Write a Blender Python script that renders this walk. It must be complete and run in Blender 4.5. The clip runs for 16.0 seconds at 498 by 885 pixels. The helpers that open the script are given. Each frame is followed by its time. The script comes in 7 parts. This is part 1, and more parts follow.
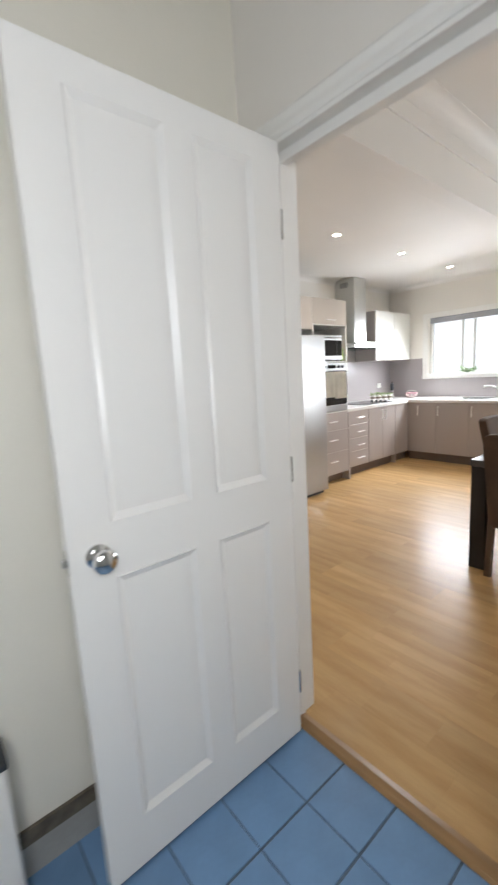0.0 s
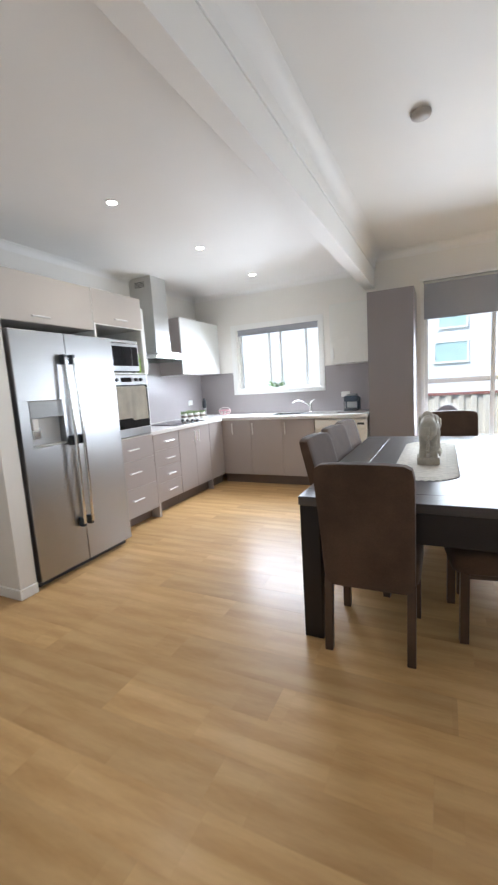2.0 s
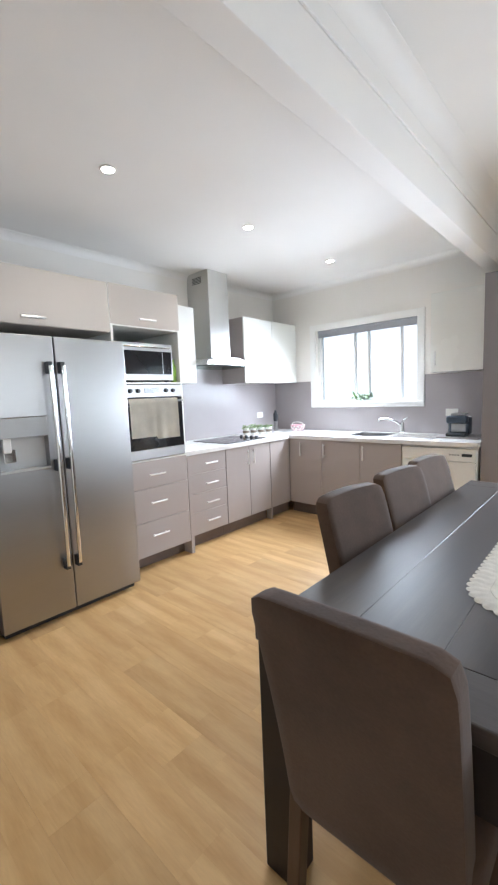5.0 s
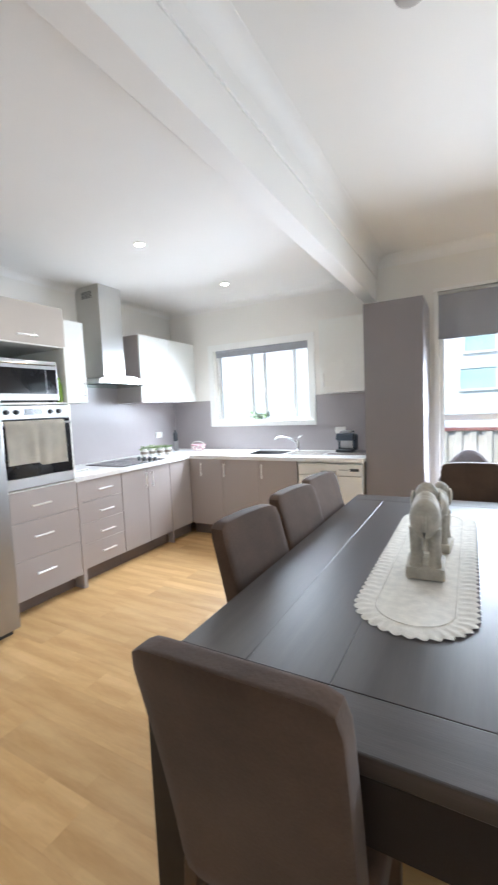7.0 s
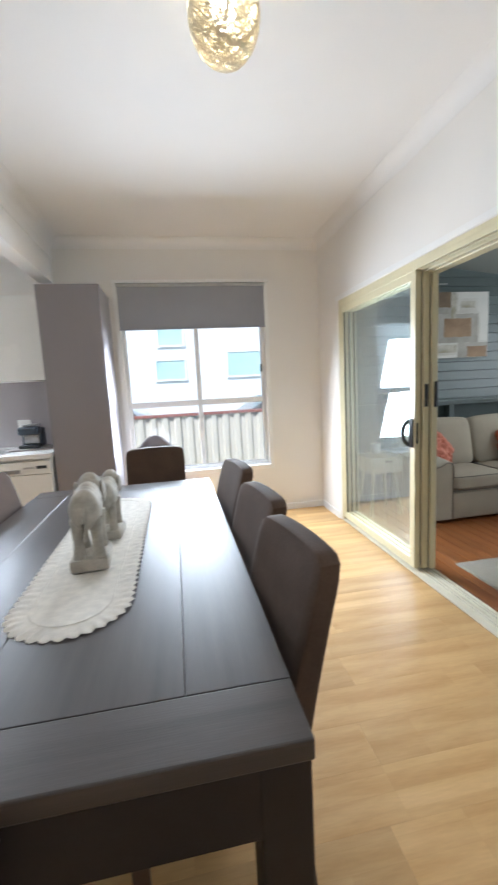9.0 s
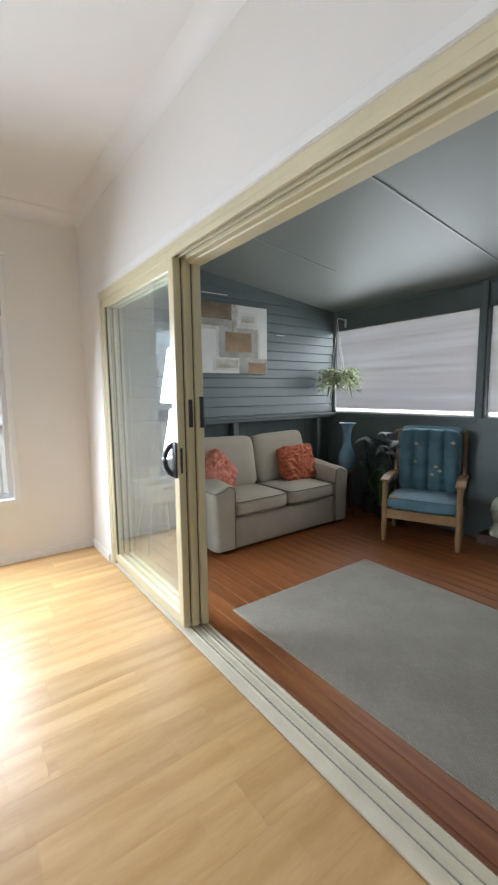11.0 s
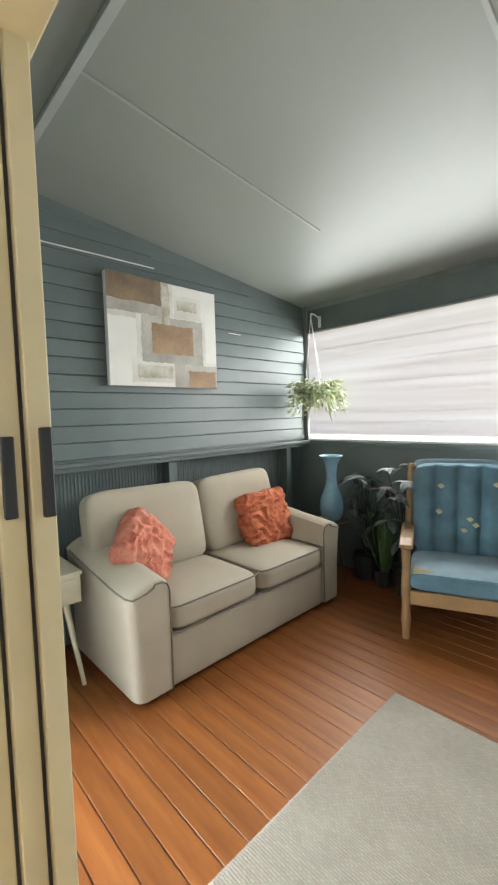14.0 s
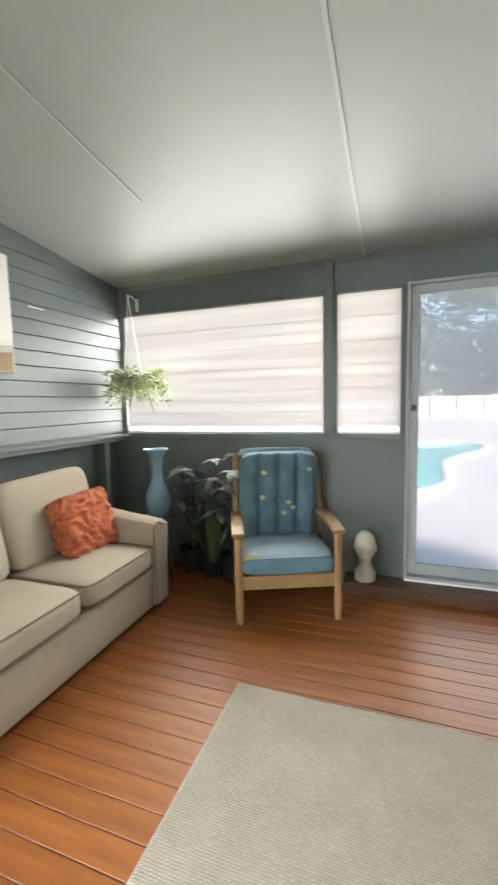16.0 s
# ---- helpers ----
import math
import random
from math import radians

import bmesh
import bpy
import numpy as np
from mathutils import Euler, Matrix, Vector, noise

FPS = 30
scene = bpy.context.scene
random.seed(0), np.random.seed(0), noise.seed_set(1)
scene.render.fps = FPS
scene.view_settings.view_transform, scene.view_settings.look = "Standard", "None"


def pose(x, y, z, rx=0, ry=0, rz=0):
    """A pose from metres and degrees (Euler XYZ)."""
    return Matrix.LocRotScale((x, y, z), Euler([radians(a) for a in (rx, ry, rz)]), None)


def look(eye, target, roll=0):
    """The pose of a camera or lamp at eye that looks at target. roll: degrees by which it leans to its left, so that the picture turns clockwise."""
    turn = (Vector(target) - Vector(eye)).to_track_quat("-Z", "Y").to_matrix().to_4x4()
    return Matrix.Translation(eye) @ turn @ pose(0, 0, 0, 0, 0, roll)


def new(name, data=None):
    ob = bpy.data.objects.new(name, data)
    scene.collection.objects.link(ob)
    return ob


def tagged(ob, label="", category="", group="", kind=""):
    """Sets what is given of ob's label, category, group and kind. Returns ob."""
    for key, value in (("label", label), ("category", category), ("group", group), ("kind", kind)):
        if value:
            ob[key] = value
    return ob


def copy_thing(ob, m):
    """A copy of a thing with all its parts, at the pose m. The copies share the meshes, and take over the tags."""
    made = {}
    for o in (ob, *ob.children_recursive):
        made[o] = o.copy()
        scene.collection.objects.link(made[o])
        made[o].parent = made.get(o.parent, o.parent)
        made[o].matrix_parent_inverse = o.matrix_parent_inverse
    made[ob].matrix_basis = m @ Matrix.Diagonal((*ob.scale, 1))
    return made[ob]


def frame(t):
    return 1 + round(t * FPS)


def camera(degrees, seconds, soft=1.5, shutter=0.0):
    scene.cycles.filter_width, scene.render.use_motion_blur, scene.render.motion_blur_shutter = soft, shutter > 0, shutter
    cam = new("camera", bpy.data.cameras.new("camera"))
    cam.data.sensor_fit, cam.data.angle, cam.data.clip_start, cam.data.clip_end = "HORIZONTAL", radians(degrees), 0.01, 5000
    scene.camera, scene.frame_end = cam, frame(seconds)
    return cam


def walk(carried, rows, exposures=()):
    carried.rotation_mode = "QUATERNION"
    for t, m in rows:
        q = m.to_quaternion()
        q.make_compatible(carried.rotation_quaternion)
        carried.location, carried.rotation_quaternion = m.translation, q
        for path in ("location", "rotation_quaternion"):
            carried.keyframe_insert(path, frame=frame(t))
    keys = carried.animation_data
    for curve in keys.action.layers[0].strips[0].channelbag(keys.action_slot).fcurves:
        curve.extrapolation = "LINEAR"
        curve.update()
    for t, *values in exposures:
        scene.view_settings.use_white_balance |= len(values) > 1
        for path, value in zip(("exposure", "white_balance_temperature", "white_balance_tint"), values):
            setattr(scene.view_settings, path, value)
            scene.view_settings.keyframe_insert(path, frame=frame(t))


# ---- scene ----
cam = camera(62.8, 16.0, soft=2.2, shutter=0.4)
PATH = [
    (0, (1.028, 0.523, 1.375), (-0.493, 1.784, 1.060), -3.2),
    (0.5, (0.953, 0.752, 1.345), (-0.400, 2.190, 1.028), -2.5),
    (1, (0.845, 0.941, 1.354), (-0.357, 2.507, 1.029), -2.8),
    (1.5, (0.665, 1.210, 1.339), (-0.361, 2.900, 1.042), -3.3),
    (2, (0.579, 1.456, 1.316), (-0.281, 3.240, 1.042), -3.6),
    (2.5, (0.536, 1.704, 1.331), (-0.233, 3.526, 1.031), -3.4),
    (3, (0.507, 1.949, 1.310), (-0.191, 3.792, 0.966), -3.6),
    (3.5, (0.537, 2.197, 1.337), (-0.181, 4.034, 1.008), -4.4),
    (4, (0.625, 2.402, 1.350), (-0.535, 4.005, 1.061), -2.5),
    (4.2, (0.652, 2.452, 1.355), (-0.661, 3.936, 1.080), -2.2),
    (6.3, (0.598, 2.618, 1.394), (-0.715, 4.119, 1.246), -2.3),
    (6.5, (0.609, 2.626, 1.391), (-0.614, 4.202, 1.244), -2.6),
    (7, (0.642, 2.635, 1.399), (-0.317, 4.382, 1.235), -2.5),
    (7.5, (0.674, 2.670, 1.391), (0.013, 4.549, 1.208), -2.8),
    (8, (0.708, 2.691, 1.396), (0.381, 4.652, 1.177), -3.0),
    (8.5, (0.752, 2.695, 1.404), (0.771, 4.678, 1.146), -3.1),
    (9, (0.831, 2.720, 1.382), (1.175, 4.671, 1.105), -3.0),
    (9.5, (0.951, 2.782, 1.385), (1.585, 4.654, 1.079), -2.4),
    (10, (1.121, 2.876, 1.406), (1.973, 4.657, 1.085), -1.9),
    (10.2, (1.181, 2.945, 1.382), (2.117, 4.687, 1.081), -1.3),
    (12.3, (1.825, 3.763, 1.336), (3.154, 5.247, 1.158), -1.3),
    (12.5, (1.870, 3.858, 1.318), (3.212, 5.334, 1.162), -1.2),
    (13, (2.058, 4.014, 1.328), (3.402, 5.490, 1.192), -1.3),
    (13.5, (2.207, 4.162, 1.366), (3.562, 5.625, 1.223), -1.0),
    (14, (2.294, 4.369, 1.356), (3.671, 5.813, 1.224), -1.6),
    (14.5, (2.345, 4.494, 1.368), (3.746, 5.912, 1.208), -1.8),
    (15, (2.385, 4.515, 1.393), (3.815, 5.895, 1.169), -1.8),
    (15.5, (2.364, 4.572, 1.350), (4.052, 5.625, 1.160), -2.2),
    (16, (2.361, 4.566, 1.353), (4.234, 5.241, 1.157), -1.3),
]
EXPOSURES = [(0.0, 0.8, 6320, 10), (2.0, 0.82, 5800, 9), (3.5, 0.9, 5700, 9), (6.5, 1.02, 5700, 8), (7.5, 0.97, 5650, 8), (9.0, 0.9, 5700, 8), (10.2, 0.7, 5750, 9), (12.3, 1.08, 5800, 9), (13.0, 1.38, 6050, 9), (14.0, 1.8, 6250, 9), (15.0, 2.0, 6250, 9), (15.5, 2.06, 6100, 9), (16.0, 1.95, 6550, 9)]
walk(cam, [(t, look(eye, target, roll)) for t, eye, target, roll in PATH], EXPOSURES)

# ---- daylight ----
world = bpy.data.worlds.new("sky")
scene.world = world
world.use_nodes = True
sky = world.node_tree.nodes.new("ShaderNodeTexSky")
sky.sky_type, sky.sun_disc = "NISHITA", False
sky.sun_elevation, sky.sun_rotation = radians(55), radians(215)
backgr = world.node_tree.nodes["Background"]
backgr.inputs["Strength"].default_value = 0.15
world.node_tree.links.new(sky.outputs[0], backgr.inputs["Color"])


def lamp(name, kind, m, power, size=0.1, size_y=None, colour=(1, 1, 1), spread=140):
    data = bpy.data.lights.new(name, kind)
    data.energy, data.color = power, colour
    if kind == "AREA":
        data.shape, data.size, data.size_y, data.spread = "RECTANGLE", size, size_y or size, radians(spread)
    elif kind == "SUN":
        data.angle = size
    else:
        data.shadow_soft_size = size
    ob = new(name, data)
    ob.matrix_world = m
    return ob


# overcast-bright sun from behind the house, high
lamp("sun", "SUN", look((-4, -6, 10), (0, 0, 0)), 4.5, radians(12), colour=(1, 0.97, 0.93))
# sky light that falls through the windows
for z in (0.97, 1.53):
    lamp("sky_dining", "AREA", look((1.08, 6.885, z), (1.08, 4.885, z - 0.82)), 27, 1.35, 0.55, (0.94, 0.97, 1), 160)
for z in (1.46, 1.84):
    lamp("sky_kitchen", "AREA", look((-1.53, 6.885, z), (-1.53, 4.885, z - 1.15)), 18, 1.2, 0.38, (0.93, 0.96, 1), 160)
lamp("sky_sunroom", "AREA", look((5.352, 5.94, 1.6), (4.2, 5.94, 1.5)), 13, 1.7, 0.95, (1, 0.985, 0.945))
lamp("sky_sunroom_narrow", "AREA", look((5.352, 4.75, 1.6), (4.2, 4.75, 1.5)), 3, 0.4, 0.95, (1, 0.985, 0.945))
# added fill lamp that brightens the laundry, whose walls have no window
lamp("laundry_fill", "AREA", look((1.88, 0.25, 1.65), (-0.2, 0.75, 1.0)), 15, 0.9, 0.9, (0.97, 0.98, 1))
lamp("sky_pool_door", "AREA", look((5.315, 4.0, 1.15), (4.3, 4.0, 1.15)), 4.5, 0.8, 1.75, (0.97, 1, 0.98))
# open sky behind the screen cloth
lamp("sky_behind_screen", "AREA", look((5.95, 5.94, 1.6), (4.2, 5.94, 1.6)), 1.0, 1.9, 1.2, (1, 0.93, 0.87))
lamp("sky_behind_narrow_screen", "AREA", look((5.95, 4.9, 1.6), (4.2, 4.75, 1.6)), 0.5, 0.45, 1.2, (1, 0.93, 0.87))
import itertools

# ---- mesh helpers ----
ORG = {None: Vector((0, 0, 0))}


def box(x0, x1, y0, y1, z0, z1, b=0.0, seg=2):
    bm = bmesh.new()
    bmesh.ops.create_cube(bm, size=1, matrix=Matrix.Translation(((x0 + x1) / 2, (y0 + y1) / 2, (z0 + z1) / 2)) @ Matrix.Diagonal((abs(x1 - x0), abs(y1 - y0), abs(z1 - z0), 1)))
    if b:
        bmesh.ops.bevel(bm, geom=bm.edges[:], offset=b, segments=seg, profile=0.5, affect="EDGES")
    return bm


def join(*bms):
    out = bmesh.new()
    for b in bms:
        me = bpy.data.meshes.new("tmp")
        b.to_mesh(me)
        b.free()
        out.from_mesh(me)
        bpy.data.meshes.remove(me)
    return out


def moved(bm, m):
    bm.transform(m)
    return bm


def tube(points, r, seg=8, closed=False):
    """A round bar along points."""
    bm = bmesh.new()
    pts = [Vector(p) for p in points]
    rings = []
    for i, p in enumerate(pts):
        a = pts[i - 1] if i or closed else p
        c = pts[(i + 1) % len(pts)] if i < len(pts) - 1 or closed else p
        d = (c - a).normalized()
        side = d.cross(Vector((0, 0, 1)))
        side = side.normalized() if side.length > 0.05 else Vector((1, 0, 0))
        up = side.cross(d).normalized()
        rr = r[i] if isinstance(r, (list, tuple)) else r
        rings.append([bm.verts.new(p + rr * (math.cos(k * 2 * math.pi / seg) * side + math.sin(k * 2 * math.pi / seg) * up)) for k in range(seg)])
    for i in range(len(rings) if closed else len(rings) - 1):
        one, two = rings[i], rings[(i + 1) % len(rings)]
        for k in range(seg):
            bm.faces.new((one[k], one[(k + 1) % seg], two[(k + 1) % seg], two[k]))
    if not closed:
        bm.faces.new(rings[0]), bm.faces.new(rings[-1][::-1])
    bmesh.ops.recalc_face_normals(bm, faces=bm.faces[:])
    return bm


def lathe(profile, x=0, y=0, z=0, seg=28):
    """A turned shape from (radius, height) pairs."""
    bm = bmesh.new()
    rings = [[bm.verts.new((x + r * math.cos(k * 2 * math.pi / seg), y + r * math.sin(k * 2 * math.pi / seg), z + h)) for k in range(seg)] for r, h in profile]
    for one, two in zip(rings, rings[1:]):
        for k in range(seg):
            bm.faces.new((one[k], one[(k + 1) % seg], two[(k + 1) % seg], two[k]))
    bm.faces.new(rings[0][::-1]), bm.faces.new(rings[-1])
    bmesh.ops.recalc_face_normals(bm, faces=bm.faces[:])
    return bm


def ball(x, y, z, rx, ry, rz, sub=3, turn=None):
    bm = bmesh.new()
    bmesh.ops.create_icosphere(bm, subdivisions=sub, radius=1, matrix=Matrix.Translation((x, y, z)) @ (turn or Matrix()) @ Matrix.Diagonal((rx, ry, rz, 1)))
    return bm


def cushion(w, d, h, puff=0.35, n=14, round_=5.0):
    """A stuffed pad, w by d by h, centred on its own middle."""
    bm = bmesh.new()
    bmesh.ops.create_cube(bm, size=2)
    bmesh.ops.subdivide_edges(bm, edges=bm.edges[:], cuts=n, use_grid_fill=True)
    for v in bm.verts:
        p = v.co
        k = (abs(p.x) ** round_ + abs(p.y) ** round_ + abs(p.z) ** round_) ** (1 / round_)
        q = p / k
        bulge = 1 + puff * (1 - q.x ** 4) * (1 - q.y ** 4)
        v.co = Vector((q.x * w / 2, q.y * d / 2, q.z * h / 2 * bulge / (1 + puff)))
    return bm


def prism(outline, axis, a, b, bevel=0.0):
    """An outline of (u, v) pairs pulled along an axis from a to b: x: (y, z), y: (x, z), z: (x, y)."""
    bm = bmesh.new()

    def at(u, v, w):
        return {"x": (w, u, v), "y": (u, w, v), "z": (u, v, w)}[axis]

    one = [bm.verts.new(at(u, v, a)) for u, v in outline]
    two = [bm.verts.new(at(u, v, b)) for u, v in outline]
    bm.faces.new(one), bm.faces.new(two[::-1])
    for k in range(len(outline)):
        bm.faces.new((one[k], two[k], two[(k + 1) % len(outline)], one[(k + 1) % len(outline)]))
    bmesh.ops.recalc_face_normals(bm, faces=bm.faces[:])
    if bevel:
        bmesh.ops.bevel(bm, geom=bm.edges[:], offset=bevel, segments=2, profile=0.5, affect="EDGES")
    return bm


def part(name, bm, material, parent=None, label="", smooth=False):
    """Link a bmesh, given in the world's (or the thing's own) metres, as one mesh under parent."""
    lo = Vector([min(v.co[i] for v in bm.verts) for i in range(3)])
    hi = Vector([max(v.co[i] for v in bm.verts) for i in range(3)])
    c = (lo + hi) / 2
    if parent is None:
        c.z = lo.z
    bmesh.ops.translate(bm, verts=bm.verts[:], vec=-c)
    me = bpy.data.meshes.new(name)
    bm.to_mesh(me)
    bm.free()
    if smooth:
        for p in me.polygons:
            p.use_smooth = True
        me.set_sharp_from_angle(angle=radians(40))
    me.materials.append(material)
    ob = new(name, me)
    ob.parent = parent
    ob.location = c - ORG[parent]
    ORG[ob] = c
    return tagged(ob, label)


def thing(name, x, y, z, label, category, group="", kind=""):
    ob = new(name)
    ob.empty_display_size = 0.1
    ob.location = (x, y, z)
    ORG[ob] = Vector((x, y, z))
    return tagged(ob, label, category, group, kind)


def structure(name, bm, material, label="", category="", smooth=False):
    return tagged(part(name, bm, material, None, "", smooth), label, category, "", "structure")


# ---- materials ----
def mat(name, colour, rough=0.5, metal=0.0, scale=8.0, vary=0.12, bump=0.0, fine=None, stretch=(1, 1, 1), second=None, coat=0.0, sheen=0.0, spread=(0.35, 0.65), rough_vary=0.08, random_tint=0.0, spec=0.5):
    m = bpy.data.materials.new(name)
    m.use_nodes = True
    nt = m.node_tree
    b = nt.nodes["Principled BSDF"]
    b.inputs["Roughness"].default_value, b.inputs["Metallic"].default_value = rough, metal
    b.inputs["Coat Weight"].default_value, b.inputs["Sheen Weight"].default_value, b.inputs["Specular IOR Level"].default_value = coat, sheen, spec
    tc, mp = nt.nodes.new("ShaderNodeTexCoord"), nt.nodes.new("ShaderNodeMapping")
    mp.inputs["Scale"].default_value = stretch
    nt.links.new(tc.outputs["Object"], mp.inputs["Vector"])

    def noisy(s, detail):
        n = nt.nodes.new("ShaderNodeTexNoise")
        n.inputs["Scale"].default_value, n.inputs["Detail"].default_value = s, detail
        nt.links.new(mp.outputs[0], n.inputs["Vector"])
        return n.outputs["Fac"]

    def mix(kind, fac, a, c):
        n = nt.nodes.new("ShaderNodeMix")
        n.data_type, n.blend_type = "RGBA", kind
        for socket, value in ((n.inputs[0], fac), (n.inputs[6], a), (n.inputs[7], c)):
            if isinstance(value, (int, float, tuple)):
                socket.default_value = value
            else:
                nt.links.new(value, socket)
        return n.outputs[2]

    big, small = noisy(scale, 4), noisy(fine or scale * 9, 6)
    ramp = nt.nodes.new("ShaderNodeValToRGB")
    ramp.color_ramp.elements[0].position, ramp.color_ramp.elements[1].position = spread
    dark = second or tuple(c * (1 - vary) for c in colour)
    ramp.color_ramp.elements[0].color, ramp.color_ramp.elements[1].color = (*dark, 1), (*colour, 1)
    nt.links.new(big, ramp.inputs[0])
    grain = nt.nodes.new("ShaderNodeMapRange")
    grain.inputs[3].default_value, grain.inputs[4].default_value = 1 - vary * 0.6, 1 + vary * 0.4
    nt.links.new(small, grain.inputs[0])
    col = mix("MULTIPLY", 1.0, ramp.outputs[0], grain.outputs[0])
    if random_tint:
        info, rng = nt.nodes.new("ShaderNodeObjectInfo"), nt.nodes.new("ShaderNodeMapRange")
        rng.inputs[3].default_value, rng.inputs[4].default_value = 1 - random_tint, 1 + random_tint
        nt.links.new(info.outputs["Random"], rng.inputs[0])
        col = mix("MULTIPLY", 1.0, col, rng.outputs[0])
    nt.links.new(col, b.inputs["Base Color"])
    rr = nt.nodes.new("ShaderNodeMapRange")
    rr.inputs[3].default_value, rr.inputs[4].default_value = max(rough - rough_vary, 0.02), min(rough + rough_vary, 1)
    nt.links.new(big, rr.inputs[0])
    nt.links.new(rr.outputs[0], b.inputs["Roughness"])
    if bump:
        bp = nt.nodes.new("ShaderNodeBump")
        bp.inputs["Strength"].default_value, bp.inputs["Distance"].default_value = bump, 0.004
        nt.links.new(small, bp.inputs["Height"])
        nt.links.new(bp.outputs[0], b.inputs["Normal"])
    return m


def glass(name, tint=(1, 1, 1), haze=0.0, veil=0.0):
    """A clear pane: part gloss, part straight through, part haze, part pale veil."""
    m = bpy.data.materials.new(name)
    m.use_nodes = True
    nt = m.node_tree
    nt.nodes.remove(nt.nodes["Principled BSDF"])
    out = nt.nodes["Material Output"]
    clear = nt.nodes.new("ShaderNodeBsdfGlass")
    clear.inputs["Color"].default_value = (*tint, 1)
    clear.inputs["Roughness"].default_value, clear.inputs["IOR"].default_value = 0.0, 1.5
    if haze:
        fog, a = nt.nodes.new("ShaderNodeBsdfTranslucent"), nt.nodes.new("ShaderNodeMixShader")
        a.inputs[0].default_value = haze
        nt.links.new(clear.outputs[0], a.inputs[1])
        nt.links.new(fog.outputs[0], a.inputs[2])
        nt.links.new(a.outputs[0], out.inputs[0])
        if veil:
            film, b = nt.nodes.new("ShaderNodeBsdfDiffuse"), nt.nodes.new("ShaderNodeMixShader")
            b.inputs[0].default_value = veil
            nt.links.new(a.outputs[0], b.inputs[1])
            nt.links.new(film.outputs[0], b.inputs[2])
            nt.links.new(b.outputs[0], out.inputs[0])
    else:
        nt.links.new(clear.outputs[0], out.inputs[0])
    return m


def glowing(name, colour, strength):
    m = bpy.data.materials.new(name)
    m.use_nodes = True
    b = m.node_tree.nodes["Principled BSDF"]
    b.inputs["Emission Color"].default_value, b.inputs["Emission Strength"].default_value = (*colour, 1), strength
    b.inputs["Base Color"].default_value = (*colour, 1)
    return m


WALL = mat("wall_paint", (0.80, 0.77, 0.72), 0.6, scale=1.5, vary=0.03, bump=0.05, fine=160)
CEIL = mat("ceiling_paint", (0.82, 0.80, 0.77), 0.65, scale=1.2, vary=0.03, bump=0.04, fine=120)
GLOSS_WHITE = mat("white_gloss_paint", (0.82, 0.81, 0.78), 0.33, scale=2, vary=0.015, bump=0.03, fine=60, spread=(0.2, 0.8), rough_vary=0.02)
TRIM = mat("white_trim_paint", (0.82, 0.81, 0.78), 0.35, scale=5, vary=0.03)
TAUPE = mat("taupe_laminate", (0.40, 0.355, 0.335), 0.3, scale=2, vary=0.025, fine=40, stretch=(3, 3, 0.6), spread=(0.2, 0.8), rough_vary=0.03)
# the same taupe, with the light on the upper fronts put into its colour
LIT_TAUPE = mat("lit_taupe_laminate", (0.52, 0.47, 0.42), 0.3, scale=2, vary=0.02, fine=40, stretch=(3, 3, 0.6), spread=(0.2, 0.8), rough_vary=0.03)
SATIN = mat("satin_handle_metal", (0.80, 0.79, 0.77), 0.34, 0.7, scale=6, vary=0.04)
PANTRY = mat("dark_taupe_laminate", (0.25, 0.225, 0.23), 0.35, scale=2, vary=0.04, fine=60, stretch=(4, 4, 0.5), spread=(0.2, 0.8))
KICK = mat("brown_kickboard", (0.17, 0.13, 0.11), 0.5, scale=3, vary=0.15)
WHITE_LAM = mat("white_gloss_laminate", (0.80, 0.80, 0.76), 0.26, scale=2, vary=0.02, spec=0.3)
SPLASH = mat("grey_glass_splashback", (0.38, 0.35, 0.35), 0.2, scale=1.5, vary=0.04, spec=0.18)
STONE = mat("white_stone_worktop", (0.80, 0.79, 0.77), 0.2, scale=14, vary=0.06, fine=220)
STEEL = mat("brushed_steel", (0.38, 0.375, 0.37), 0.33, 1.0, scale=1.2, vary=0.03, fine=8, stretch=(1, 1, 6), spread=(0.2, 0.8), rough_vary=0.04)
HOOD_STEEL = mat("pale_brushed_steel", (0.60, 0.60, 0.585), 0.32, 1.0, scale=1.2, vary=0.03, fine=8, stretch=(1, 1, 6), spread=(0.2, 0.8), rough_vary=0.04)
CHROME = mat("chrome", (0.75, 0.75, 0.74), 0.12, 1.0, scale=4, vary=0.04)
BLACK_GLASS = mat("black_glass", (0.015, 0.015, 0.017), 0.06, scale=4, vary=0.1)
DARK_PLASTIC = mat("dark_plastic", (0.03, 0.035, 0.04), 0.4, scale=12, vary=0.15)
WHITE_PLASTIC = mat("white_plastic", (0.78, 0.77, 0.73), 0.35, scale=6, vary=0.03)
OAK = mat("laminate_oak", (0.65, 0.43, 0.20), 0.40, spec=0.2, scale=2.2, vary=0.2, fine=26, stretch=(0.7, 5, 1), second=(0.52, 0.315, 0.125), bump=0.03, random_tint=0.10, coat=0.14)
OAK.node_tree.nodes["Principled BSDF"].inputs["Coat Roughness"].default_value = 0.2
OAK_TRIM = mat("oak_threshold", (0.36, 0.21, 0.09), 0.35, scale=3, vary=0.2, stretch=(0.6, 6, 6))
BLUE_TILE = mat("blue_ceramic_tile", (0.17, 0.31, 0.52), 0.3, scale=5, vary=0.12, fine=70, random_tint=0.06, bump=0.04)
GROUT = mat("blue_grey_grout", (0.10, 0.15, 0.21), 0.85, scale=20, vary=0.2)
